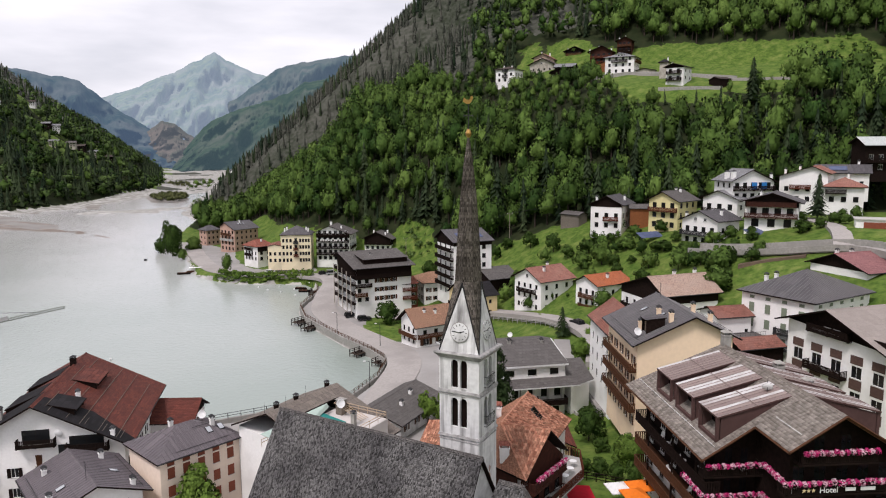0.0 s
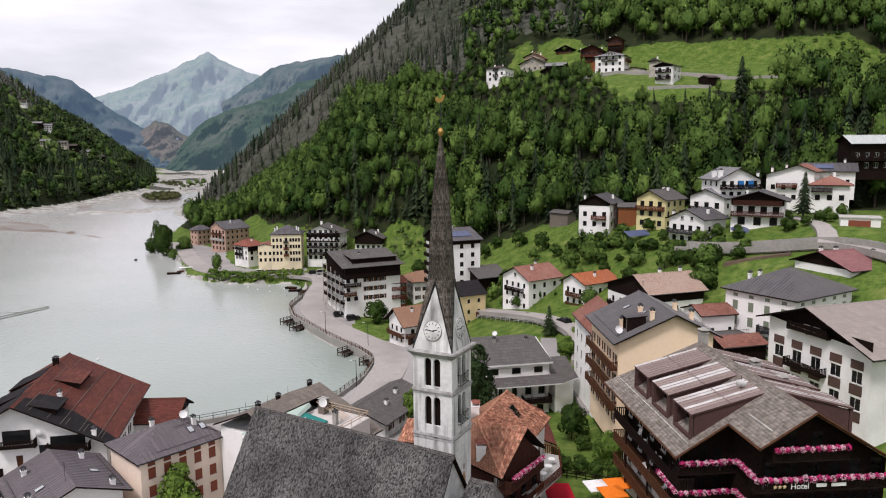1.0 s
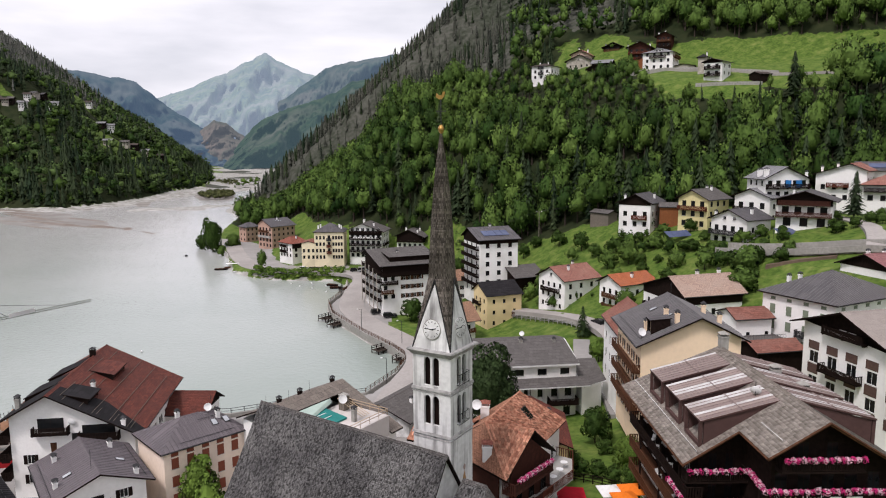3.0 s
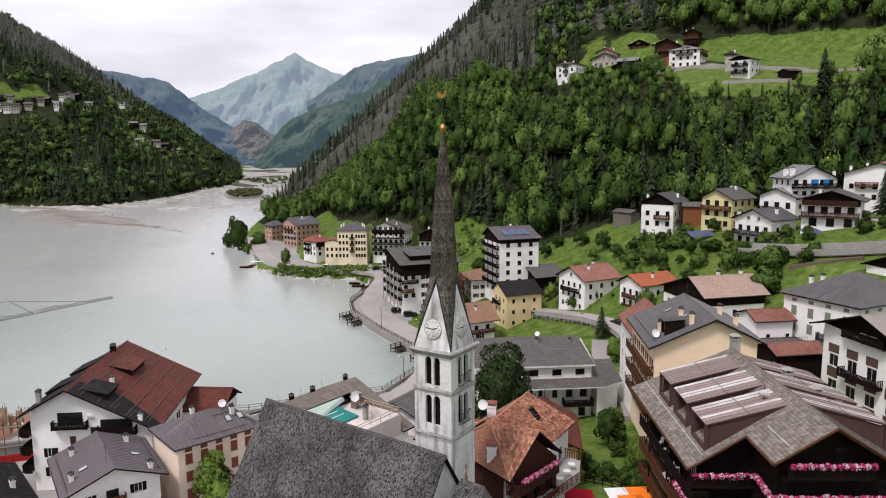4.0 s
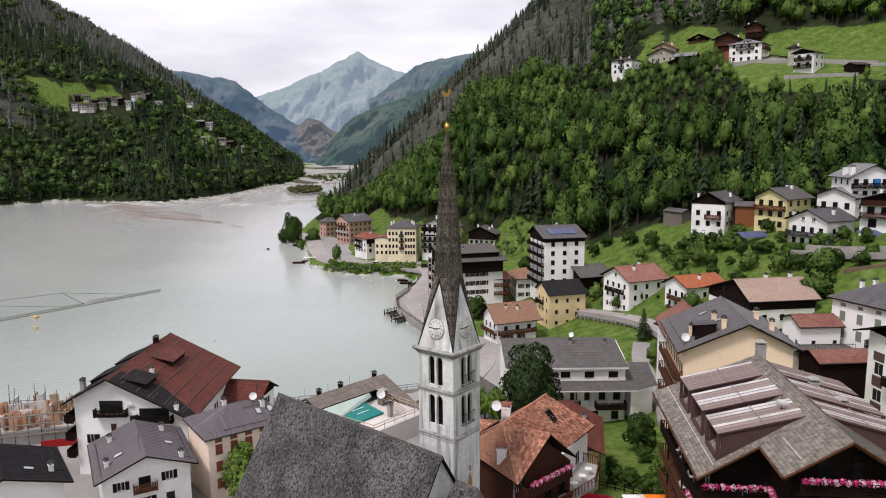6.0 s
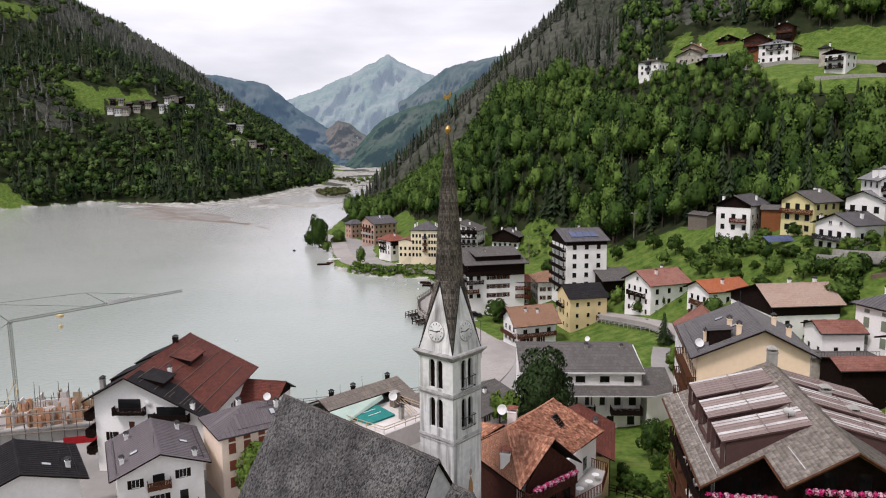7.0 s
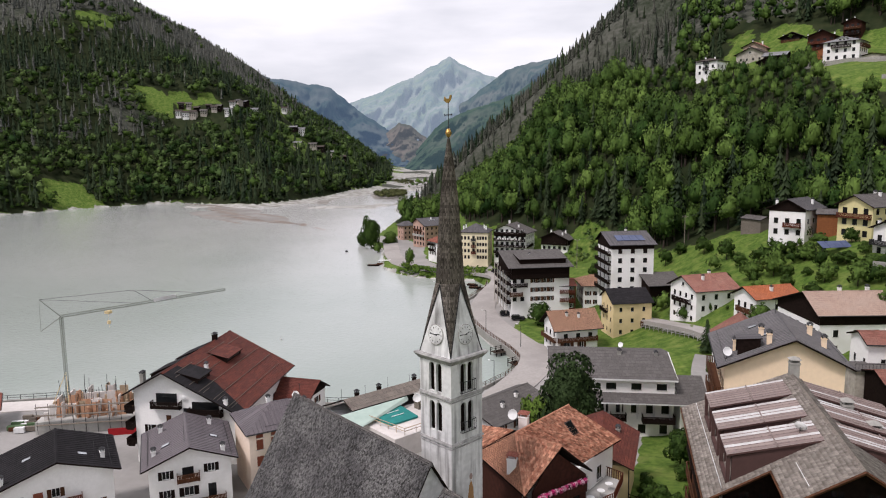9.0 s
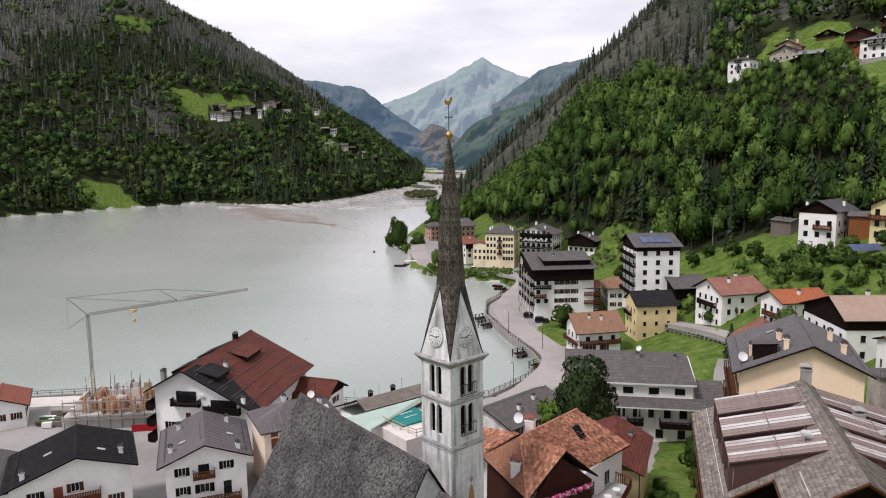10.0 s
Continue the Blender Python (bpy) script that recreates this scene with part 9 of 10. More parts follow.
# ---- promenade, roads, walls ----
def ribbon(name, pts, width, mat, label, lift=0.10, category="road", kind="structure", step=3.0):
    """A road that follows the land along a line of plan points."""
    P = []
    for (ax, ay), (bx, by) in zip(pts, pts[1:]):
        n = max(1, int(math.hypot(bx - ax, by - ay) / step))
        P += [(ax + (bx - ax) * k / n, ay + (by - ay) * k / n) for k in range(n)]
    P = np.array(P + [pts[-1]], float)
    for _ in range(4):
        P[1:-1] = (P[:-2] + 2 * P[1:-1] + P[2:]) / 4
    T = np.gradient(P, axis=0)
    T /= np.linalg.norm(T, axis=1)[:, None]
    N = np.stack([-T[:, 1], T[:, 0]], 1)
    z = terrain(P[:, 0], P[:, 1])
    for s_ in (-1, 1):
        e = P + N * width * 0.5 * s_
        z = np.maximum(z, terrain(e[:, 0], e[:, 1]))
    for _ in range(3):
        z[1:-1] = (z[:-2] + 2 * z[1:-1] + z[2:]) / 4
    m = Mesh()
    rows = [(P + N * width * o) for o in (0.5, -0.5)]
    for i in range(len(P) - 1):
        a, b, c, d = rows[0][i], rows[1][i], rows[1][i + 1], rows[0][i + 1]
        z0, z1 = z[i] + lift, z[i + 1] + lift
        m.prism([(*a, z0 - 1.2), (*b, z0 - 1.2), (*c, z1 - 1.2), (*d, z1 - 1.2)], [(*a, z0), (*b, z0), (*c, z1), (*d, z1)])
    ob = part(name, m, mat)
    tagged(ob, label, category, "", kind)
    return P, N, z + lift


def rail_line(name, pts, zs, mat, label, height=1.0, gap=1.8, bars=2, solid=False):
    """A fence along a line: posts and rails as parts."""
    root = thing(name, pose(*pts[0], zs[0]), label, "fence")
    o = Vector((*pts[0], zs[0]))
    for i, (p, q) in enumerate(zip(pts, pts[1:])):
        a, b = Vector((*p, zs[i])) - o, Vector((*q, zs[i + 1])) - o
        m = Mesh()
        for k in range(bars):
            h = Vector((0, 0, height * (k + 1) / bars))
            m.bar(a + h, b + h, 0.05)
        if solid:
            m.prism([a, b, b + Vector((0, 0, height * 0.9)), a + Vector((0, 0, height * 0.9))], [v + Vector((0.05, 0.05, 0)) for v in (a, b, b + Vector((0, 0, height * 0.9)), a + Vector((0, 0, height * 0.9)))])
        part("rail", m, mat, root)
        n = max(1, int((b - a).length / gap))
        for k in range(n):
            c = a + (b - a) * k / n
            part("post", Mesh().bar(c - Vector((0, 0, 0.3)), c + Vector((0, 0, height + 0.05)), 0.07), mat, root)
    return root


SHORE = [(-24.2, 80.5), (-20, 94), (-19, 106), (-24, 115), (-34, 128), (-49, 151), (-54, 166), (-53, 190), (-56, 203)]
LEFTQUAY = [(-124, 42), (-100, 55.5), (-72, 62), (-48, 67), (-24.2, 80.5)]
ribbon("road", [(-17, 72), (-16, 84), (-13.5, 97), (-16.5, 112), (-27, 128), (-38, 144), (-45, 158), (-47.5, 176), (-47.5, 195), (-52, 208), (-64, 221.0), (-80, 222.5), (-93, 225), (-107, 236), (-122, 262), (-140, 300)], 8.0, ASPHALT, "pale lakeside promenade road curving along the bay", 0.16)
ribbon("road", [(-4, 152), (2, 143), (9.5, 134.5), (16.5, 122.5), (22.5, 111), (27, 101), (29.5, 92), (27, 80)], 5.0, ASPHALT, "village road with a guard rail on its edge", 0.25)
ribbon("road", [(22, 97), (21, 88), (22, 79), (24.5, 66), (24, 54)], 3.6, PAVED, "pale lane between the houses", 0.2)
P_, N_, Z_ = ribbon("road", [(57, 115), (61, 109), (65.5, 104), (70.5, 99.5), (76, 95.5), (81, 91.5), (84, 85.5), (85, 77), (87, 66)], 4.2, ASPHALT, "narrow hillside road", 0.25)
ribbon("road", [(81, 91.5), (85, 99), (87, 108), (88, 116), (86.5, 125)], 4.0, ASPHALT, "steep lane up to the hill houses", 0.25)
ribbon("road", [(52, 290), (62, 279), (78, 270), (89, 258), (98, 246), (112, 233), (140, 214)], 3.6, ASPHALT, "lane through the hamlet", 0.3)
ribbon("pavement", [(-60, 20), (-48, 12), (-36, 2)], 4.5, PAVED, "pale alley between the near houses", 0.12, "pavement")
ribbon("pavement", [(-122, 38), (-100, 50.5), (-76, 56.5)], 6.0, PALEFLOOR, "pale lakeside quay", 0.2, "pavement")
for line, label in ((SHORE, "grey stone quay wall of the promenade"), (LEFTQUAY, "stone quay wall by the near houses")):
    m = Mesh()
    for (ax, ay), (bx, by) in zip(line, line[1:]):
        d = Vector((bx - ax, by - ay)).normalized() * 0.25
        ring = [(ax - d.y, ay + d.x), (bx - d.y, by + d.x), (bx + d.y, by - d.x), (ax + d.y, ay - d.x)]
        m.prism([(x, y, -3) for x, y in ring], [(x, y, 2.25) for x, y in ring])
    tagged(part("quay_wall", m, STONE), label, "wall", "", "structure")
rail_line("promenade_fence", SHORE, [2.25] * len(SHORE), BROWNWOOD, "brown wooden fence along the promenade", 1.0, 2.0, 3)
rail_line("quay_fence", LEFTQUAY, [2.25] * 5, METAL, "thin metal railing on the quay", 1.0, 2.4, 2)
gp = [(6.8, 132.5), (13.8, 121.0), (19.8, 110.0), (24.4, 100.5)]
rail_line("guard_rail", gp, [ground_at(*p) + 0.5 for p in gp], CONCRETE, "pale guard rail along the village road", 1.0, 2.0, 3)
for side, mat, lab in ((-2.35, STONE, "grey parapet wall of the hillside road"), (2.35, STONE, "rough stone wall above the hillside road")):
    m = Mesh()
    for i in range(0, len(P_) - 1):
        a, b = P_[i] + N_[i] * side, P_[i + 1] + N_[i + 1] * side
        w = N_[i] * 0.15
        h = 0.45 if side < 0 else 1.3
        w1 = N_[i + 1] * 0.15
        ring = [a - w, b - w1, b + w1, a + w]
        zz = (Z_[i], Z_[i + 1], Z_[i + 1], Z_[i])
        m.prism([(*r, z_ - 0.9) for r, z_ in zip(ring, zz)], [(*r, z_ + h) for r, z_ in zip(ring, zz)])
    tagged(part("retaining_wall", m, mat), lab, "wall", "", "structure")
m = Mesh()
for (ax, ay), (bx, by) in (((57, 276), (74, 269.5)), ((74, 269.5), (88, 264.5)), ((78, 231), (88, 226.5)), ((88, 226.5), (100, 222)), ((93, 249), (111, 236.5))):
    z0, z1 = ground_at(ax, ay), ground_at(bx, by)
    m.prism([(ax, ay, z0 - 3), (bx, by, z1 - 3), (bx + 0.4, by + 0.3, z1 - 3), (ax + 0.4, ay + 0.3, z0 - 3)], [(ax, ay, z0 + 1.4), (bx, by, z1 + 1.4), (bx + 0.4, by + 0.3, z1 + 1.4), (ax + 0.4, ay + 0.3, z0 + 1.4)])
tagged(part("retaining_wall", m, STONE), "grey stone terrace wall of the hamlet", "wall", "", "structure")


JETTYWOOD = material("dark_wet_planks", (0.055, 0.042, 0.033), (0.03, 0.023, 0.018), 3.0, 0.8, bump=0.4)


def jetty(x, y, yaw, length=8.0, depth=3.2):
    root = thing("wooden_jetty", pose(x, y, 0, 0, 0, yaw), "dark wooden jetty on posts at the promenade", "jetty", "promenade jetties")
    plank = Mesh().box(0, -depth, 0.85, 0.27, 0, 0.95).data("plank", JETTYWOOD)
    for k in range(int(length / 0.3)):
        part("plank", plank, (), root, m=pose(-length / 2 + k * 0.3, 0, 0))
    for k in range(5):
        for yy in (-depth + 0.15, -0.3):
            xx = -length / 2 + 0.2 + k * (length - 0.4) / 4
            part("post", Mesh().bar((xx, yy, -3), (xx, yy, 2.0 if yy < -1 else 0.9), 0.12, sides=6), DARKWOOD, root)
    for h in (1.4, 1.9):
        part("rail", Mesh().bar((-length / 2, -depth + 0.15, h), (length / 2, -depth + 0.15, h), 0.07), DARKWOOD, root)
    for s_ in (-1, 1):
        part("bench", Mesh().box(s_ * length * 0.22 - 1.2, -1.6, 1.3, s_ * length * 0.22 + 1.2, -1.1, 1.4).box(s_ * length * 0.22 - 1.1, -1.5, 0.95, s_ * length * 0.22 - 0.95, -1.2, 1.3).box(s_ * length * 0.22 + 0.95, -1.5, 0.95, s_ * length * 0.22 + 1.1, -1.2, 1.3), DARKWOOD, root)


jetty(-48.7, 149.9, 238, 6.0, 3.4)
jetty(-44.2, 142.9, 238, 6.5, 3.2)
jetty(-25.6, 117.3, 232, 7.0, 3.0)
jetty(-19.1, 109.3, 240, 6.5, 3.0)
jetty(-53.7, 195.4, 268, 5.0, 3.5)


def street_lamp(x, y, h=6.0):
    root = thing("street_lamp", pose(x, y, ground_at(x, y) + 0.1), "slim grey street lamp by the water", "street lamp", "promenade lamps")
    part("pole", Mesh().lathe([(0.09, -0.3), (0.06, h)], 8), METAL, root)
    part("arm", Mesh().bar((0, 0, h), (-0.9, -0.2, h + 0.15), 0.04), METAL, root)
    part("lamp_head", Mesh().box(-1.3, -0.3, h + 0.08, -0.8, -0.1, h + 0.2), WHITEPAINT, root)


for x, y in ((-22, 117), (-21, 88), (-36, 133), (-51, 172)):
    street_lamp(x, y)


# ---- single trees and bushes ----
def tree(x, y, h, w, mat, label, name="tree", quads=420, base=None, kind="broad"):
    z = ground_at(x, y) if base is None else base
    root = thing(name, pose(x, y, z), label, "tree" if h > 3.2 else "bush")
    g = np.random.default_rng(int(abs(x * 31 + y * 17)) + 3)
    if kind == "broad":
        shape = crown_shape(g, int(quads * 1.3), 0.9, lumps=14 + quads // 160, leaf=1.5)
        V = (shape[:, :3] - (0, 0, 0.6)) * (w / 0.86, w / 0.86, h * 1.0 / 0.8) + (0, 0, h * (0.47 if h > 5 else 0.40))
        stem = Mesh().lathe([(0.022 * h, -0.4), (0.016 * h, h * 0.3), (0.006 * h, h * 0.75)], 7)
        for k in range(4):
            a = math.tau * k / 4 + 0.5
            stem.bar((0, 0, h * 0.3), (math.cos(a) * w * 0.3, math.sin(a) * w * 0.3, h * 0.6), 0.008 * h, sides=4)
    else:
        shape = conifer_shape(g, 22, 11)
        V = shape[:, :3] * (w / 0.42, w / 0.42, h)
        stem = Mesh().lathe([(0.014 * h, -0.4), (0.003 * h, h * 0.97)], 6)
    part("trunk", stem, BARK, root)
    ob = bulk("crown", V, np.arange(len(V)).reshape(-1, 4), mat)
    leafy(ob, shape[:, 3:], np.full(len(V), g.uniform(0.4, 0.7)))
    ob.parent = root
    del ob["kind"]
    return root


LEAFBRIGHT = foliage_material("fresh_foliage", (0.060, 0.115, 0.018), (0.125, 0.19, 0.035), 1.2)
tree(2.6, 45.6, 15.5, 11.5, LEAFDARK, "dense dark green tree beside the bell tower", quads=4200, base=8.0)
tree(-3.4, 55.0, 9.0, 5.0, LEAFBRIGHT, "bright green small tree by the promenade", quads=900)
tree(-7.0, 62.0, 7.0, 4.5, LEAFBRIGHT, "light green garden tree", quads=700)
tree(-37.2, 28.5, 8.5, 6.5, LEAFBRIGHT, "fresh green tree beside the cream house", quads=1300, base=3.6)
tree(-33.0, 22.5, 7.0, 5.5, LEAFBRIGHT, "fresh green shrub by the church wall", quads=1000, base=4.5)
tree(-147.5, 291.5, 21, 12, LEAFDEEP, "tall broad tree on the point by the water", quads=2600, base=-1.5)
tree(-140, 300, 11, 9, LEAF, "tree on the wooded point", quads=1500, base=-1)
tree(-158, 302, 9, 9, LEAFDEEP, "bushy dark tree on the wooded point", quads=1200, base=-1)
tree(-137, 277, 6, 5, LEAF, "bushy tree by the boats", quads=600)
tree(-99, 229, 9.5, 5, LEAF, "slim tree at the water's edge", quads=700)
tree(-23.0, 146.0, 8.0, 8.5, LEAFDEEP, "round garden tree before the timber hotel", quads=900)
tree(-17.5, 142.0, 5.0, 6.0, LEAFDEEP, "low green garden shrub by the lawn", quads=500)
tree(22.5, 100.0, 7.5, 4.6, LEAFDARK, "dark conifer by the village road", quads=600, kind="fir")
tree(24.2, 84.0, 5.5, 4.6, LEAFBRIGHT, "bright shrub beside the lane", quads=600)
tree(33.4, 108.5, 5.5, 5.5, LEAF, "round garden tree by the orange roof", quads=700)
tree(105.5, 206.0, 17.0, 9.0, NEEDLE, "tall dark spruce standing alone in the meadow", "spruce", kind="fir")
tree(89.4, 120.5, 12.0, 6.6, NEEDLE, "dark dense cypress between the hill houses", "cypress", kind="fir")
tree(21.6, 30.0, 4.6, 5.2, LEAFBRIGHT, "pale green flowering shrub by the hotel", quads=2200)
tree(18.6, 43.0, 6.0, 5.5, LEAFDEEP, "dark shrub beside the stairs", quads=2200)
tree(66.5, 72.5, 6.0, 5.5, LEAFBRIGHT, "bright tree behind the slate-roofed house", quads=700, base=24)
tree(45.5, 60.0, 4.5, 3.5, LEAFBRIGHT, "potted greenery beside the white house", quads=400)
for x, y, h, w in ((22, 172, 6, 6), (28, 160, 7, 6), (36.5, 146, 5, 7), (38, 134, 8, 7), (33, 138, 6, 6), (47, 119, 5, 5), (52, 111, 6, 6), (57, 99, 8, 7), (15, 182, 5, 5), (10.6, 178, 6, 5), (-1.7, 192, 6, 6), (44, 114, 4, 5), (61, 103, 5, 5), (45, 136, 5, 6), (58, 141, 5, 5), (52, 124, 4, 6),
                   (27, 140, 5, 5), (40, 124, 4, 4), (31, 150, 5, 5), (49, 143, 4, 5), (63, 118, 4, 5), (70, 112, 4, 4), (8, 165, 5, 6), (-12, 185, 7, 6), (-28, 196, 7, 6), (84, 118, 3, 4), (92, 112, 3, 4), (99, 120, 4, 4), (55, 92, 7, 7), (16, 150, 5, 5),
                   (39.2, 151.9, 4.2, 4.8), (40.5, 146.0, 3.0, 3.4), (43.0, 145.5, 3.6, 4.1), (44.0, 137.9, 2.6, 3.0), (46.4, 139.1, 3.4, 3.9), (55.3, 138.5, 4.2, 4.8), (58.2, 141.2, 3.0, 3.4), (50.5, 126.1, 3.6, 4.1), (52.9, 125.2, 2.6, 3.0), (56.1, 127.3, 3.4, 3.9), (55.5, 116.4, 4.2, 4.8), (56.1, 112.2, 3.0, 3.4), (67.2, 118.9, 3.6, 4.1), (65.4, 110.9, 2.6, 3.0), (68.2, 103.0, 3.4, 3.9), (79.8, 107.6, 4.2, 4.8), (83.9, 107.4, 3.0, 3.4), (89.7, 112.8, 3.6, 4.1), (97.7, 124.3, 2.6, 3.0), (103.7, 149.6, 3.4, 3.9), (109.6, 150.1, 4.2, 4.8), (37.9, 137.5, 3.0, 3.4), (40.5, 130.3, 3.6, 4.1), (44.4, 126.2, 2.6, 3.0), (47.7, 120.7, 3.4, 3.9), (56.4, 108.0, 4.2, 4.8), (60.7, 105.2, 3.0, 3.4), (64.8, 99.2, 3.6, 4.1)):
    tree(x, y, h, w, LEAFDEEP if (x + y) % 3 > 1 else LEAF, "leafy shrub on the meadow slope", "shrub", 420)
p = scatter(rng, 5, 80, 92, 180, 4.2, lambda x, y: (0.47 * x + 0.88 * y < foot_of_wood(x)) & (0.93 * x + 0.36 * y > 60) & (fbm(x / 16, y / 16, 41) > 0.02) & ~((np.abs(x - 64) < 14) & (np.abs(y - 132) < 14)))
kind = rng.uniform(0, 1, len(p))
for mask, mat, label in ((kind < 0.35, LEAF, "green bushes scattered over the meadow slope"), ((kind >= 0.35) & (kind < 0.85), LEAFDEEP, "dark bushes and young trees on the meadow slope"), (kind >= 0.85, LEAFBRIGHT, "fresh green bushes among the houses")):
    plant("meadow_shrubs", BROAD, p[mask], 1.2 + 4.6 * rng.uniform(0, 1, mask.sum()) ** 1.7, rng.uniform(0.75, 1.2, mask.sum()), mat, label, "bushes", rng, False)
p = scatter(rng, 60, 180, 200, 330, 5.0, lambda x, y: meadow_mask(x, y) & (0.47 * x + 0.88 * y > 292) & (fbm(x / 22, y / 22, 47) > -0.02))
plant("upper_meadow_shrubs", BROADFAR, p, rng.uniform(1.0, 4.0, len(p)), rng.uniform(0.9, 1.5, len(p)), LEAF, "scattered green bushes on the upper meadow", "bushes", rng, False)
p = scatter(rng, -101, -60, 208, 242, 1.0, lambda x, y: (lake_distance(x, y) > -0.2) & (lake_distance(x, y) < 4.2))
plant("shore_hedge", BROADFAR, p, rng.uniform(1.6, 3.2, len(p)), rng.uniform(0.9, 1.3, len(p)), LEAFBRIGHT, "dense green bushes along the bay's shore", "bushes", rng, False)

# grass tufts on the meadows give the ground a ragged skin
p = scatter(rng, -30, 130, 60, 185, 1.15, lambda x, y: (fbm(x / 14, y / 14, 71) > -0.04) & (0.47 * x + 0.88 * y < foot_of_wood(x) + 3) & (0.93 * x + 0.36 * y > 42))
blade = np.array([(-0.5, 0, 0), (-0.1, 0.15, 0.5), (0.1, 0.15, 0.55), (0.5, 0, 0), (0, -0.5, 0), (0.1, -0.1, 0.5), (0.1, 0.1, 0.5), (0, 0.5, 0)], float)
blade = np.concatenate([blade, np.tile((0.0, 0.0, 1.0), (8, 1))], 1)
GRASSTUFT = foliage_material("tall_meadow_grass", (0.065, 0.125, 0.020), (0.140, 0.195, 0.046), 0.12)
plant("meadow_grass", [blade], p, rng.uniform(0.08, 0.2, len(p)), rng.uniform(2.0, 3.6, len(p)), GRASSTUFT, "tall uneven meadow grass", "grass", rng, False)

# ---- far village over the lake ----
for x, y, yaw, L, w, h, wallm, rf in (
        (-600, 679, 30, 9, 6, 6.5, WHITE, "brownslate"), (-591, 680, 35, 10, 6, 7, WHITE, "brownslate"), (-583, 685, 20, 10, 6, 7, OLDSTONE, "brownslate"), (-607, 692, 40, 9, 5, 5, DARKWOOD, "brownslate"),
        (-599, 698, 30, 8, 5, 5.5, OLDSTONE, "dusk"), (-587, 698, 20, 8, 5, 4.5, DARKWOOD, "brownslate"), (-576, 696, 25, 10, 5, 5, OLDSTONE, "dusk"), (-578, 710, 35, 8, 4.5, 4.5, DARKWOOD, "brownslate"),
        (-569, 709, 25, 9, 5, 5, OLDSTONE, "brownslate"), (-565, 715, 15, 8, 5, 4.5, DARKWOOD, "dusk"), (-551, 711, 30, 11, 6, 7, WHITE, "pale_slate"), (-570, 749, 20, 9, 5, 5.5, WHITE, "brownslate"),
        (-570, 764, -10, 10, 5, 4.5, OLDSTONE, "slate"), (-567, 774, -5, 10, 4.5, 4, DARKWOOD, "slate"), (-554, 769, 30, 13, 7, 7.5, WHITE, "pale_slate"), (-574, 880, 20, 9, 5, 6, WHITE, "brownslate"),
        (-526, 824, 15, 12, 5, 4.5, DARKWOOD, "pale_slate"), (-519, 834, 25, 11, 6, 7, WHITE, "pale_slate"), (-476, 752, 10, 12, 5.5, 5, OLDSTONE, "pale_slate"), (-483, 801, 15, 12, 5.5, 5.5, OLDSTONE, "dusk"),
        (-480, 819, 10, 11, 5, 5, DARKWOOD, "brownslate"), (-470, 830, -5, 13, 5.5, 5, OLDSTONE, "pale_slate"), (-458, 844, 20, 10, 6, 7.5, DARKWOOD, "brownslate")):
    g = ground_at(x, y)
    house("far_shore_house", (x, y), yaw, L, w, w, g + h + 1.6, g + h - 0.6, g + h - 0.6, g - 1.0, wallm, rf, "small pale house of the hamlet across the lake" if wallm is not DARKWOOD else "small dark barn across the lake", group="far shore hamlet",
          over=1.2, wins={"R": rows_of(3, 1, L - 1, 2, 2.2, 2.6, 1.2, 1.4), "F": rows_of(3, -w + 1, w - 1, 2, 2.2, 2.6, 1.2, 1.4)}, style="gloom")


# ---- building site and crane ----
SITEWOOD = material("orange_formwork", (0.58, 0.34, 0.22), (0.46, 0.26, 0.16), 1.5, 0.8)
REDPAINT = material("red_paint", (0.35, 0.02, 0.025), (0.28, 0.018, 0.02), 2.0, 0.5)
CRANE = material("grey_green_crane_paint", (0.22, 0.24, 0.20), (0.17, 0.19, 0.16), 2.0, 0.6)


def lattice_beam(a, b, w, n, r=0.04):
    """A square trussed beam."""
    a, b = Vector(a), Vector(b)
    t = (b - a).normalized()
    e = t.cross(Vector((0, 0, 1)))
    e = e.normalized() if e.length > 0.1 else Vector((1, 0, 0))
    g = e.cross(t)
    m = Mesh()
    edge = [e * sx * w / 2 + g * sy * w / 2 for sx, sy in ((-1, -1), (1, -1), (1, 1), (-1, 1))]
    for o in edge:
        m.bar(a + o, b + o, r)
    for k in range(n):
        p, q = a + (b - a) * k / n, a + (b - a) * (k + 1) / n
        for i in range(4):
            m.bar(p + edge[i], q + edge[(i + 1) % 4], r * 0.6)
    return m


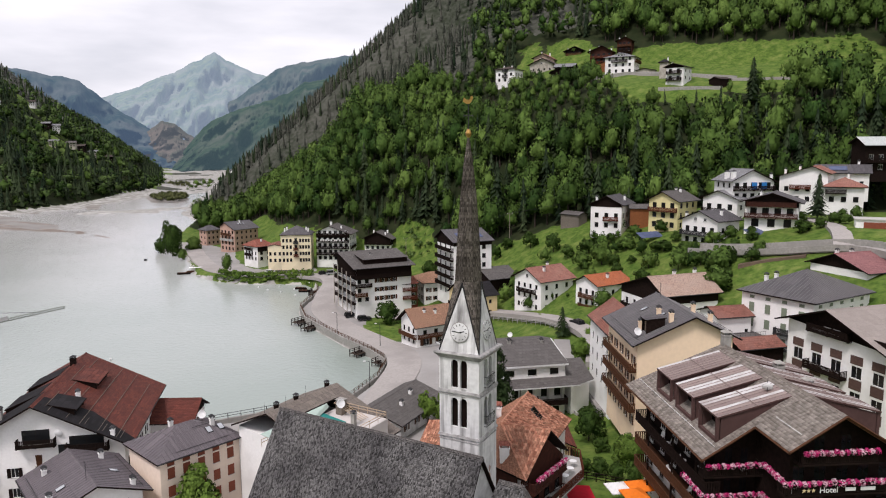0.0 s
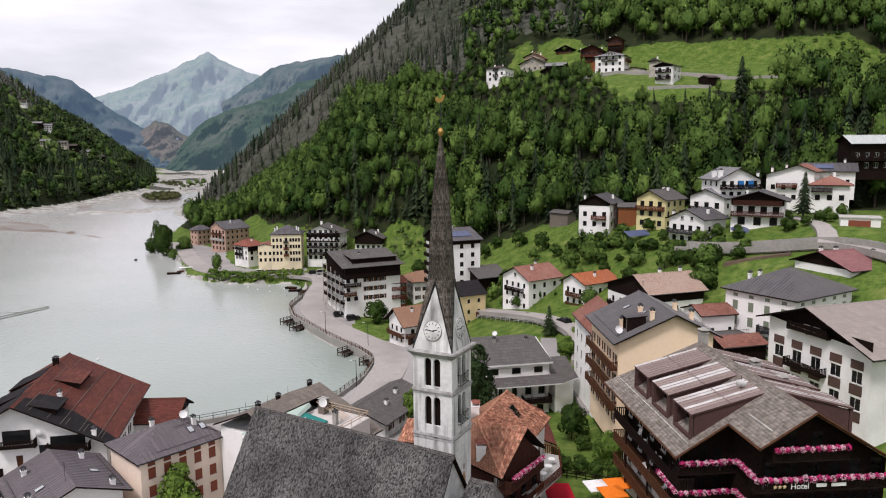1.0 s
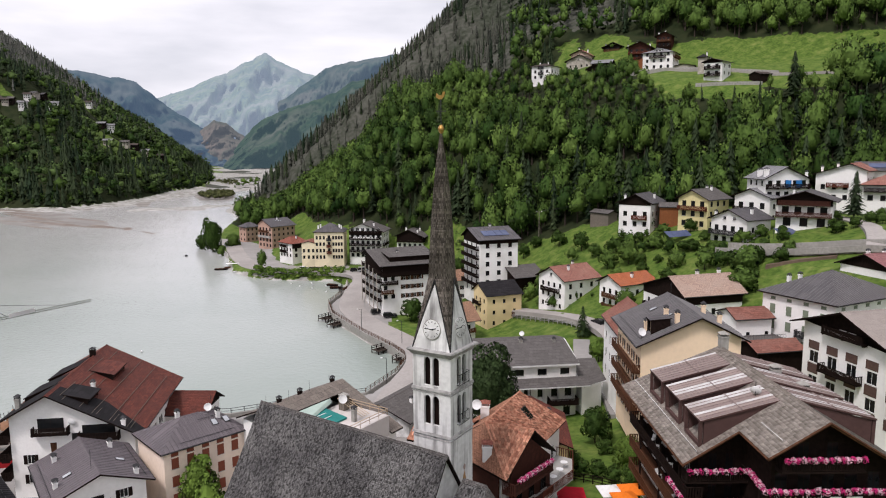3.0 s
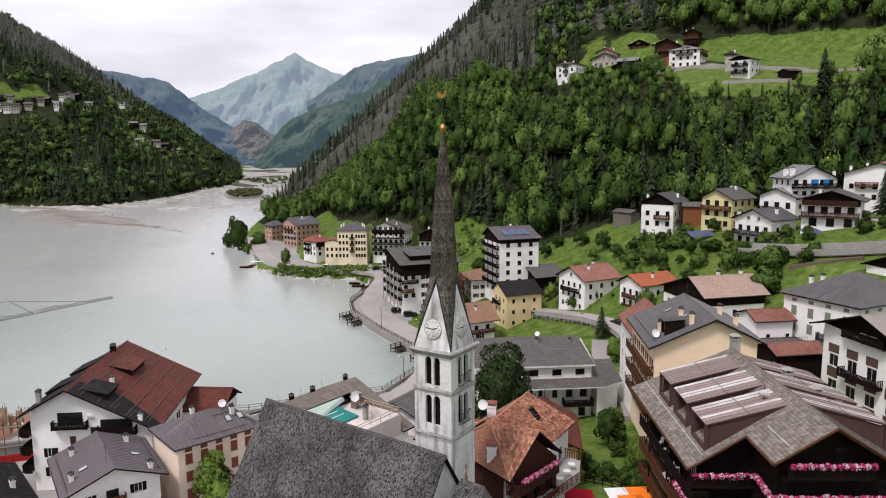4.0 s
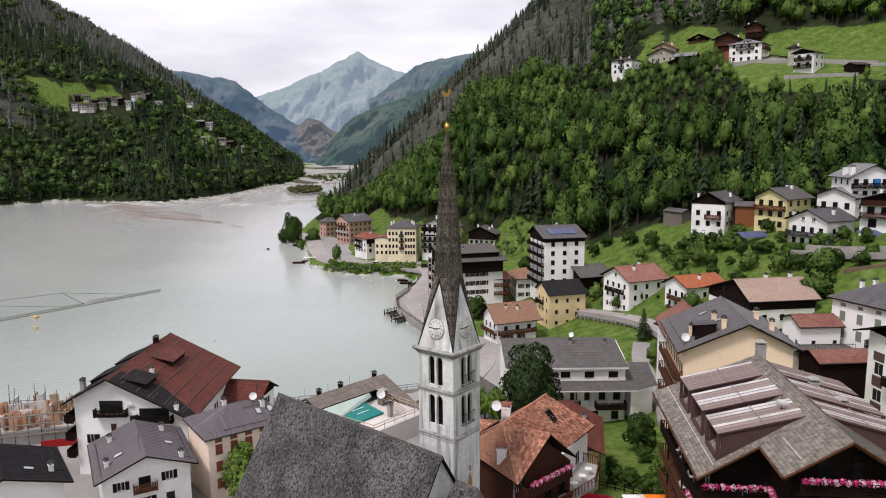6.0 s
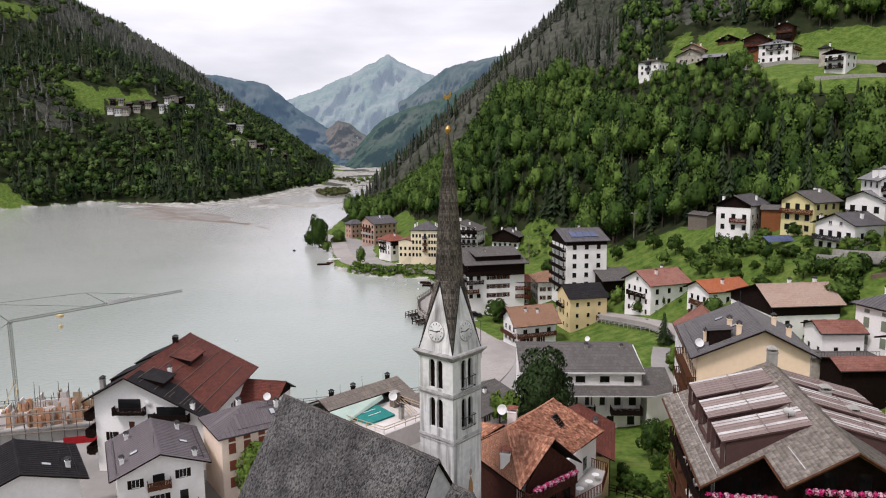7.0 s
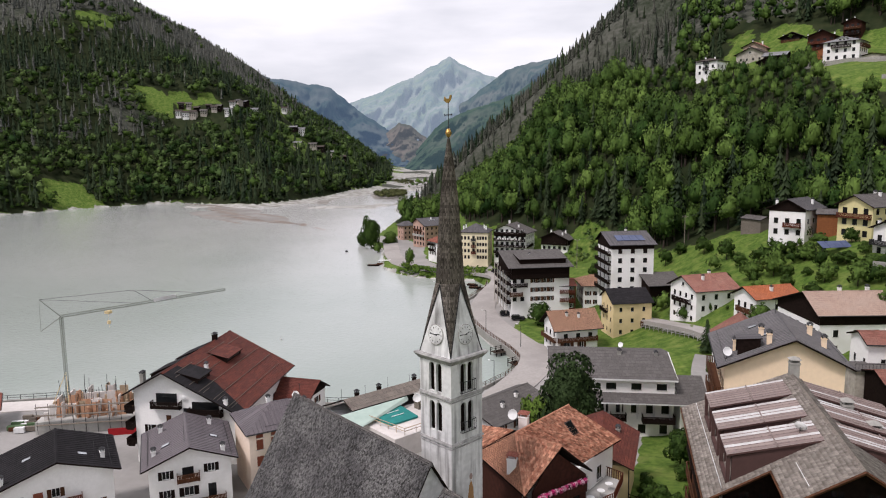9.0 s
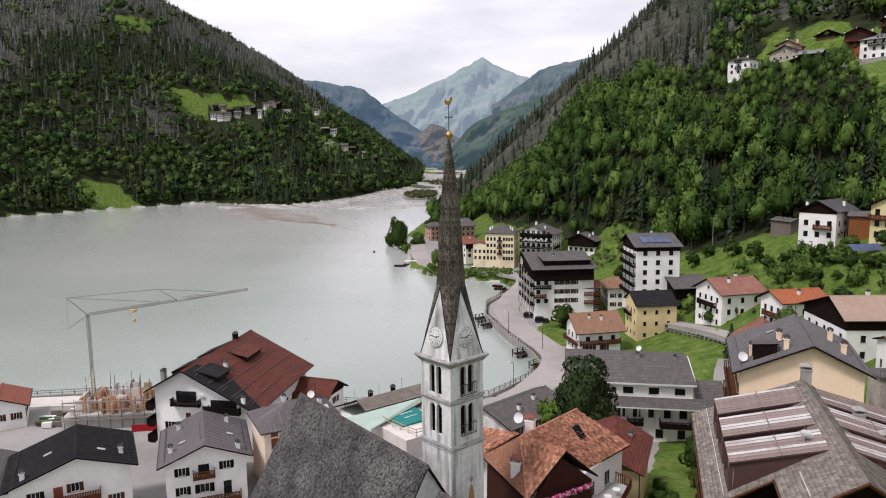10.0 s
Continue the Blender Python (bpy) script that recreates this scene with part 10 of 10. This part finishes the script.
def build_crane():
    x, y = -93.0, 42.2
    root = thing("tower_crane", pose(x, y, 3.0), "slim grey tower crane over the building site", "crane")
    part("mast", lattice_beam((0, 0, 0), (0, 0, 19.8), 0.45, 30, 0.06), CRANE, root)
    tip = Vector((15.2, 29.4, 20.3))
    part("jib", lattice_beam((0, 0, 19.9), tip, 0.42, 44, 0.04), CRANE, root)
    part("head", Mesh().bar((0, 0, 19.8), (-2.6, -2.2, 23.4), 0.09).bar((0, 0, 19.8), (-2.4, -2.6, 17.4), 0.07).bar((-2.6, -2.2, 23.4), (-2.4, -2.6, 17.4), 0.03), CRANE, root)
    part("stay", Mesh().bar((-2.6, -2.2, 23.4), (6.2, 12.0, 23.0), 0.03).bar((6.2, 12.0, 23.0), (8.0, 15.4, 20.1), 0.04).bar((6.2, 12.0, 23.0), (13.0, 25.0, 20.3), 0.03).bar((-2.6, -2.2, 23.4), (6.6, 12.6, 20.2), 0.025), METAL, root)
    part("trolley", Mesh().box(3.2, 7.2, 19.0, 4.2, 8.2, 19.5), YELLOW, root)
    part("hook", Mesh().bar((3.7, 7.7, 19.0), (3.7, 7.7, 16.2), 0.03).box(3.45, 7.45, 16.9, 3.95, 7.95, 17.5), YELLOW, root)
    d = tip.normalized()
    part("name_board", Mesh().prism([Vector(tip) * f + Vector((0.45, -0.25, h)) for f, h in ((0.52, 9.5), (0.66, 6.85), (0.66, 7.6), (0.52, 10.25))], [Vector(tip) * f + Vector((0.5, -0.3, h)) for f, h in ((0.52, 9.5), (0.66, 6.85), (0.66, 7.6), (0.52, 10.25))]), WHITEPAINT, root)
    part("ballast", Mesh().box(-2.2, -2.2, -1.2, 2.2, 2.2, 0.6), CONCRETE, root)
    part("brace", Mesh().bar((0, 0, 9), (-3.2, -2.4, 0), 0.08).bar((0, 0, 9), (3.0, -2.6, 0), 0.06), YELLOW, root)


build_crane()


def build_site():
    root = thing("building_site", pose(-87.0, 46.0, 2.8, 0, 0, 28), "unfinished concrete building with orange formwork and rods", "building site")
    part("concrete_slab", Mesh().box(-11, -6.5, -3, 10, 6.5, 1.6), CONCRETE, root)
    r = random.Random(8)
    for k in range(9):
        x, y = r.uniform(-9, 8), r.uniform(-5, 5)
        if k % 2:
            part("wall_panel", Mesh().box(x, y, 1.604, x + r.uniform(2, 4.5), y + 0.25, r.uniform(3.2, 4.6)), PALEFLOOR, root)
        else:
            part("wall_panel", Mesh().box(x, y, 1.604, x + 0.25, y + r.uniform(2, 4), r.uniform(3.2, 4.6)), PALEFLOOR, root)
    for k in range(130):
        x, y = r.uniform(-10, 9), r.uniform(-5.8, 5.4)
        w, d = r.choice(((0.12, 1.2), (1.1, 0.12), (0.35, 0.35), (1.6, 0.1), (0.1, 1.5), (0.7, 0.5), (0.25, 0.6)))
        h = r.uniform(0.5, 2.6) * (1.3 if w * d < 0.3 else 0.8)
        part("formwork", Mesh().box(x, y, 1.608, x + w, y + d, 1.6 + h), r.choice((SITEWOOD, SITEWOOD, SITEWOOD, RAWWOOD, PALEFLOOR)), root)
    for k in range(30):
        x, y = r.uniform(-10, 9), r.uniform(-5.8, 5.4)
        part("prop", Mesh().bar((x, y, 1.6), (x + r.uniform(-1.5, 1.5), y + r.uniform(-1.5, 1.5), r.uniform(2.5, 4.4)), 0.06), r.choice((SITEWOOD, GREYWOOD, WHITEPAINT)), root)
    for k in range(16):
        x, y = r.uniform(-18, -11.5), r.uniform(-6, 2)
        part("stacked_timber", Mesh().box(x, y, -0.5, x + r.uniform(1.5, 3.5), y + r.uniform(0.3, 0.9), r.uniform(0.0, 0.5)), r.choice((GREYWOOD, GREYWOOD, BROWNWOOD, WHITEPAINT, GREENPAINT)), root)
    for k in range(44):
        x, y = r.uniform(-10, 9), r.uniform(-5.8, 5.8)
        part("steel_rod", Mesh().bar((x, y, 1.6), (x + r.uniform(-0.2, 0.2), y, r.uniform(4.5, 6.8)), 0.045), METAL, root)
    for k in range(10):
        a = (-10.5 + k * 2.1, -6.7)
        part("scaffold_pole", Mesh().bar((*a, -2), (*a, 5.2), 0.05), METAL, root)
    for h in (1.2, 3.0, 4.6):
        part("scaffold_board", Mesh().box(-10.5, -7.3, h, 8.5, -6.7, h + 0.08), GREYWOOD, root)
    part("site_fence", Mesh().box(2.5, -9.2, -2.5, 11.5, -9.05, 0.6), REDPAINT, root, "red board fence of the site")
    part("leaning_planks", Mesh().bar((8.5, -6.5, 0), (12.5, -4.5, 4.8), 0.12).bar((9.5, -6.9, 0), (13, -5.5, 3.6), 0.12).bar((8.8, -7.4, -1), (12.8, -7.8, 3.0), 0.1), GREYWOOD, root)


build_site()

# ---- boats, cars, umbrellas and small things ----
def boat(x, y, yaw, L=6.0, hull=None, canopy=False, label="small open boat moored by the shore"):
    root = thing("boat", pose(x, y, 0.1, 0, 0, yaw), label, "boat", "moored boats")
    st = [(-0.5, 0.75), (-0.2, 0.95), (0.2, 0.9), (0.42, 0.5), (0.5, 0.06)]
    low = [(f * L, s_ * w * 0.6) for s_ in (1,) for f, w in st] + [(f * L, -w * 0.6) for f, w in reversed(st)]
    top = [(f * L * 1.03, w) for f, w in st] + [(f * L * 1.03, -w) for f, w in reversed(st)]
    part("hull", Mesh().prism([(a, b, -0.25) for a, b in low], [(a, b, 0.55) for a, b in top]), hull or WHITEPAINT, root)
    part("gunwale", Mesh().bar((-0.5 * L, 0.78, 0.6), (0.2 * L, 0.95, 0.6), 0.06).bar((-0.5 * L, -0.78, 0.6), (0.2 * L, -0.95, 0.6), 0.06), BROWNWOOD, root)
    part("thwart", Mesh().box(-0.25 * L, -0.8, 0.555, -0.18 * L, 0.8, 0.62).box(0.1 * L, -0.8, 0.555, 0.16 * L, 0.8, 0.62), BROWNWOOD, root)
    if canopy:
        part("canopy", Mesh().box(-0.4 * L, -1.0, 2.0, 0.25 * L, 1.0, 2.12), WHITEPAINT, root)
        for sx in (-0.36, 0.2):
            for sy in (-0.85, 0.85):
                part("canopy_post", Mesh().bar((sx * L, sy, 0.5), (sx * L, sy, 2.0), 0.04), METAL, root)


boat(-117, 243, 20, 8.5, BROWNWOOD, True, "tour boat with a white canopy moored by the point")
boat(-108, 231.5, 10, 9.0, WHITEPAINT, False, "long white boat moored at the shore")
boat(-121, 238, 15, 5.5, DARKWOOD)
boat(-138, 286, 30, 5.5)
boat(-142, 291, 35, 5.0, DARKWOOD)
boat(-60, 200, 5, 4.5, DARKWOOD)
boat(-62.5, 205, -10, 4.5, DARKWOOD)
buoy = thing("buoy", pose(-154.8, 276, 0), "small dark buoy floating on the lake", "buoy")
part("float", Mesh().lathe([(0.2, -0.3), (0.75, 0.0), (0.7, 0.6), (0.2, 0.9)], 10), METAL, buoy)
for x, y in ((-72, 209), (-69, 199), (-65, 204), (-80, 208), (-91, 113), (-75, 203), (-62, 193)):
    b = thing("float_marker", pose(x, y, 0), "small white float on the lake", "float", "lake floats")
    part("float", Mesh().lathe([(0.08, -0.1), (0.32, 0.1), (0.28, 0.4), (0.06, 0.5)], 8), WHITEPAINT, b)


def car(x, y, yaw, paint, label, van=False):
    z = ground_at(x, y) + 0.2
    root = thing("car", pose(x, y, z, 0, 0, yaw), label, "car", "parked cars")
    L, W, H = (4.9, 1.9, 1.95) if van else (4.2, 1.75, 1.45)
    prof = [(-L / 2, 0.3), (L / 2, 0.3), (L / 2, 0.75), (L / 2 - 0.3, 0.92), (L * 0.22, 0.98), (-L / 2 + 0.05, 0.98)]
    part("body", Mesh().prism([(a, -W / 2, b) for a, b in prof], [(a, W / 2, b) for a, b in prof]), paint, root)
    cab = [(-L / 2 + 0.08, 0.985), (L * 0.23, 0.985), (L * 0.08, H), (-L / 2 + 0.4, H)]
    part("cabin", Mesh().prism([(a, -W / 2 + 0.1, b) for a, b in cab], [(a, W / 2 - 0.1, b) for a, b in cab]), GLASS, root)
    part("roof", Mesh().box(-L / 2 + 0.35, -W / 2 + 0.12, H, L * 0.09, W / 2 - 0.12, H + 0.05), paint, root)
    for sx in (-1, 1):
        for sy in (-1, 1):
            wm = Mesh()
            ring = [(sx * L * 0.31 + 0.32 * math.cos(k * math.tau / 10), 0.32 + 0.32 * math.sin(k * math.tau / 10)) for k in range(10)]
            wm.prism([(a, sy * W / 2 - 0.1, b) for a, b in ring], [(a, sy * W / 2 + 0.06, b) for a, b in ring])
            part("wheel", wm, METAL, root)


SILVER = material("silver_car_paint", (0.42, 0.43, 0.44), (0.38, 0.39, 0.40), 1.0, 0.3, 0.5, bump=0)
BLACKCAR = material("black_car_paint", (0.015, 0.015, 0.018), (0.02, 0.02, 0.022), 1.0, 0.25, 0.2, bump=0)
car(-52.0, 214.0, 20, SILVER, "silver van parked on the lakeside road", True)
car(-30.5, 149.0, 20, BLACKCAR, "black car parked by the timber hotel")
car(-35.0, 152.5, 25, BLACKCAR, "dark car parked by the promenade")
car(26.6, 104.0, 115, BLACKCAR, "dark car on the village road")
car(95.0, 104.5, 25, SILVER, "grey car parked by the hillside lane")
car(-56.0, 216.5, 20, BLACKCAR, "dark car parked on the lakeside road")
car(-80.0, 226.5, 15, WHITEPAINT, "white car parked before the hotels")

ORANGE = material("orange_canvas", (0.80, 0.20, 0.02), (0.72, 0.17, 0.02), 2.0, 0.8)
REDCLOTH = material("red_canvas", (0.50, 0.015, 0.03), (0.42, 0.012, 0.026), 2.0, 0.8)


def umbrella(x, y, z, size, cloth, label):
    root = thing("parasol", pose(x, y, z), label, "parasol", "terrace parasols")
    m = Mesh()
    n = 4
    for k in range(n):
        a0, a1 = math.tau * (k + 0.5) / n + 0.2, math.tau * (k + 1.5) / n + 0.2
        m.add([(0, 0, 2.9), (size * math.cos(a0), size * math.sin(a0), 2.25), (size * math.cos(a1), size * math.sin(a1), 2.25), (0, 0, 2.84), (size * math.cos(a0), size * math.sin(a0), 2.15), (size * math.cos(a1), size * math.sin(a1), 2.15)], ((0, 1, 2), (3, 5, 4), (1, 4, 5, 2)))
    part("canopy", m, cloth, root)
    part("pole", Mesh().lathe([(0.03, -0.2), (0.03, 2.9)], 8), METAL, root)
    part("foot", Mesh().box(-0.35, -0.35, -0.25, 0.35, 0.35, 0.06), CONCRETE, root)


umbrella(17.0, 15.4, 12.9, 1.9, WHITEPAINT, "white parasol on the garden terrace")
umbrella(18.2, 13.1, 13.3, 1.9, ORANGE, "orange parasol on the garden terrace")
umbrella(19.3, 15.3, 13.2, 1.9, ORANGE, "second orange parasol beside it")
aw = thing("awning", pose(12.0, 16.6, 14.2), "bright red canvas awning over the terrace", "awning")
part("cloth", Mesh().prism([(-0.8, -3.4, 0.0), (2.6, -1.2, -1.0), (2.4, 3.0, -1.0), (-1.0, 1.2, 0.0)], [(-0.8, -3.4, 0.08), (2.6, -1.2, -0.92), (2.4, 3.0, -0.92), (-1.0, 1.2, 0.08)]), REDCLOTH, aw)
for a in ((2.5, -1.1), (2.3, 2.8)):
    part("arm", Mesh().bar((*a, -4.6), (*a, -0.95), 0.05), METAL, aw)
fp = [(13.0, 26.5), (16.0, 23.6), (20.0, 19.5)]
rail_line("garden_fence", fp, [ground_at(*p) for p in fp], DARKWOOD, "dark wooden garden fence", 1.1, 1.2, 3)
for x, y, z, yaw in ((51.0, 134.0, 28.6, 30), (72.8, 115.5, 31.6, 25)):
    sp = thing("solar_panels", pose(x, y, z, 0, 0, yaw), "blue-grey solar panels on a low frame", "solar panel", "solar panels")
    for k in range(4):
        part("panel", Mesh().prism([(-4 + 2.0 * k, -1.2, 0.3), (-2.1 + 2.0 * k, -1.2, 0.3), (-2.1 + 2.0 * k, 1.2, 1.6), (-4 + 2.0 * k, 1.2, 1.6)], [(-4 + 2.0 * k, -1.25, 0.36), (-2.1 + 2.0 * k, -1.25, 0.36), (-2.1 + 2.0 * k, 1.15, 1.66), (-4 + 2.0 * k, 1.15, 1.66)]), SOLAR, sp)
    part("frame", Mesh().bar((-4, 1.1, -0.8), (-4, 1.1, 1.5), 0.06).bar((3.8, 1.1, -0.8), (3.8, 1.1, 1.5), 0.06).bar((-4, -1.1, -0.8), (-4, -1.1, 0.3), 0.06).bar((3.8, -1.1, -0.8), (3.8, -1.1, 0.3), 0.06), METAL, sp)
SOIL = material("bare_soil", (0.16, 0.115, 0.085), (0.12, 0.09, 0.065), 1.0, 0.95, bump=0.5)
ribbon("garden_bed", [(62, 99.5), (68, 97), (74, 93)], 2.2, SOIL, "bare brown vegetable plots on the slope", 0.06, "garden bed")
bin_ = thing("litter_bin", pose(-18.2, 105.5, 2.2), "dark litter bin on the promenade", "litter bin")
part("bin", Mesh().lathe([(0.22, 0), (0.28, 0.1), (0.28, 1.2), (0.2, 1.35)], 10), METAL, bin_)


# ---- garden by the hotel, and wires ----
for x, y, h, w in ((15.0, 27.5, 2.6, 2.8), (16.8, 25.8, 3.0, 3.0), (18.6, 24.0, 2.4, 2.6), (20.4, 22.2, 3.0, 2.8), (22.0, 33.5, 3.4, 3.4), (19.2, 36.5, 2.6, 3.0), (14.6, 33.0, 2.2, 2.6)):
    tree(x, y, h, w, LEAFDEEP, "dark clipped bush in the hotel garden", "shrub", 700)

def power_pole(x, y, h):
    root = thing("power_pole", pose(x, y, ground_at(x, y)), "grey wooden power pole on the hillside", "power pole", "power poles")
    part("pole", Mesh().lathe([(0.16, -0.6), (0.10, h)], 8), GREYWOOD, root)
    part("cross_arm", Mesh().box(-0.9, -0.07, h - 0.6, 0.9, 0.07, h - 0.45), GREYWOOD, root)
    for k in (-0.8, 0, 0.8):
        part("insulator", Mesh().lathe([(0.05, h - 0.45), (0.07, h - 0.3), (0.03, h - 0.18)], 6, (k, 0)), WHITEPAINT, root)
    return (x, y, ground_at(x, y) + h - 0.2)


POLES = [power_pole(x, y, h) for x, y, h in ((-22.0, 206.0, 11.0), (16.0, 186.0, 11.0), (52.0, 168.0, 10.0), (92.0, 160.0, 11.0))]
wires = thing("overhead_wires", pose(*POLES[0]), "thin sagging wires between the power poles", "cable")
for a, b in zip(POLES, POLES[1:]):
    for side in (-0.8, 0.8):
        line = Mesh()
        pts = [(a[0] + (b[0] - a[0]) * f - POLES[0][0] + side, a[1] + (b[1] - a[1]) * f - POLES[0][1], a[2] + (b[2] - a[2]) * f - POLES[0][2] - 5.2 * f * (1 - f)) for f in np.linspace(0, 1, 15)]
        ring = [(px, py + 0.03 * math.cos(math.tau * k / 3), pz + 0.03 * math.sin(math.tau * k / 3)) for px, py, pz in pts for k in range(3)]
        line.add(ring, [(3 * j + k, 3 * j + (k + 1) % 3, 3 * j + 3 + (k + 1) % 3, 3 * j + 3 + k) for j in range(len(pts) - 1) for k in range(3)])
        part("wire", line, METAL, wires)
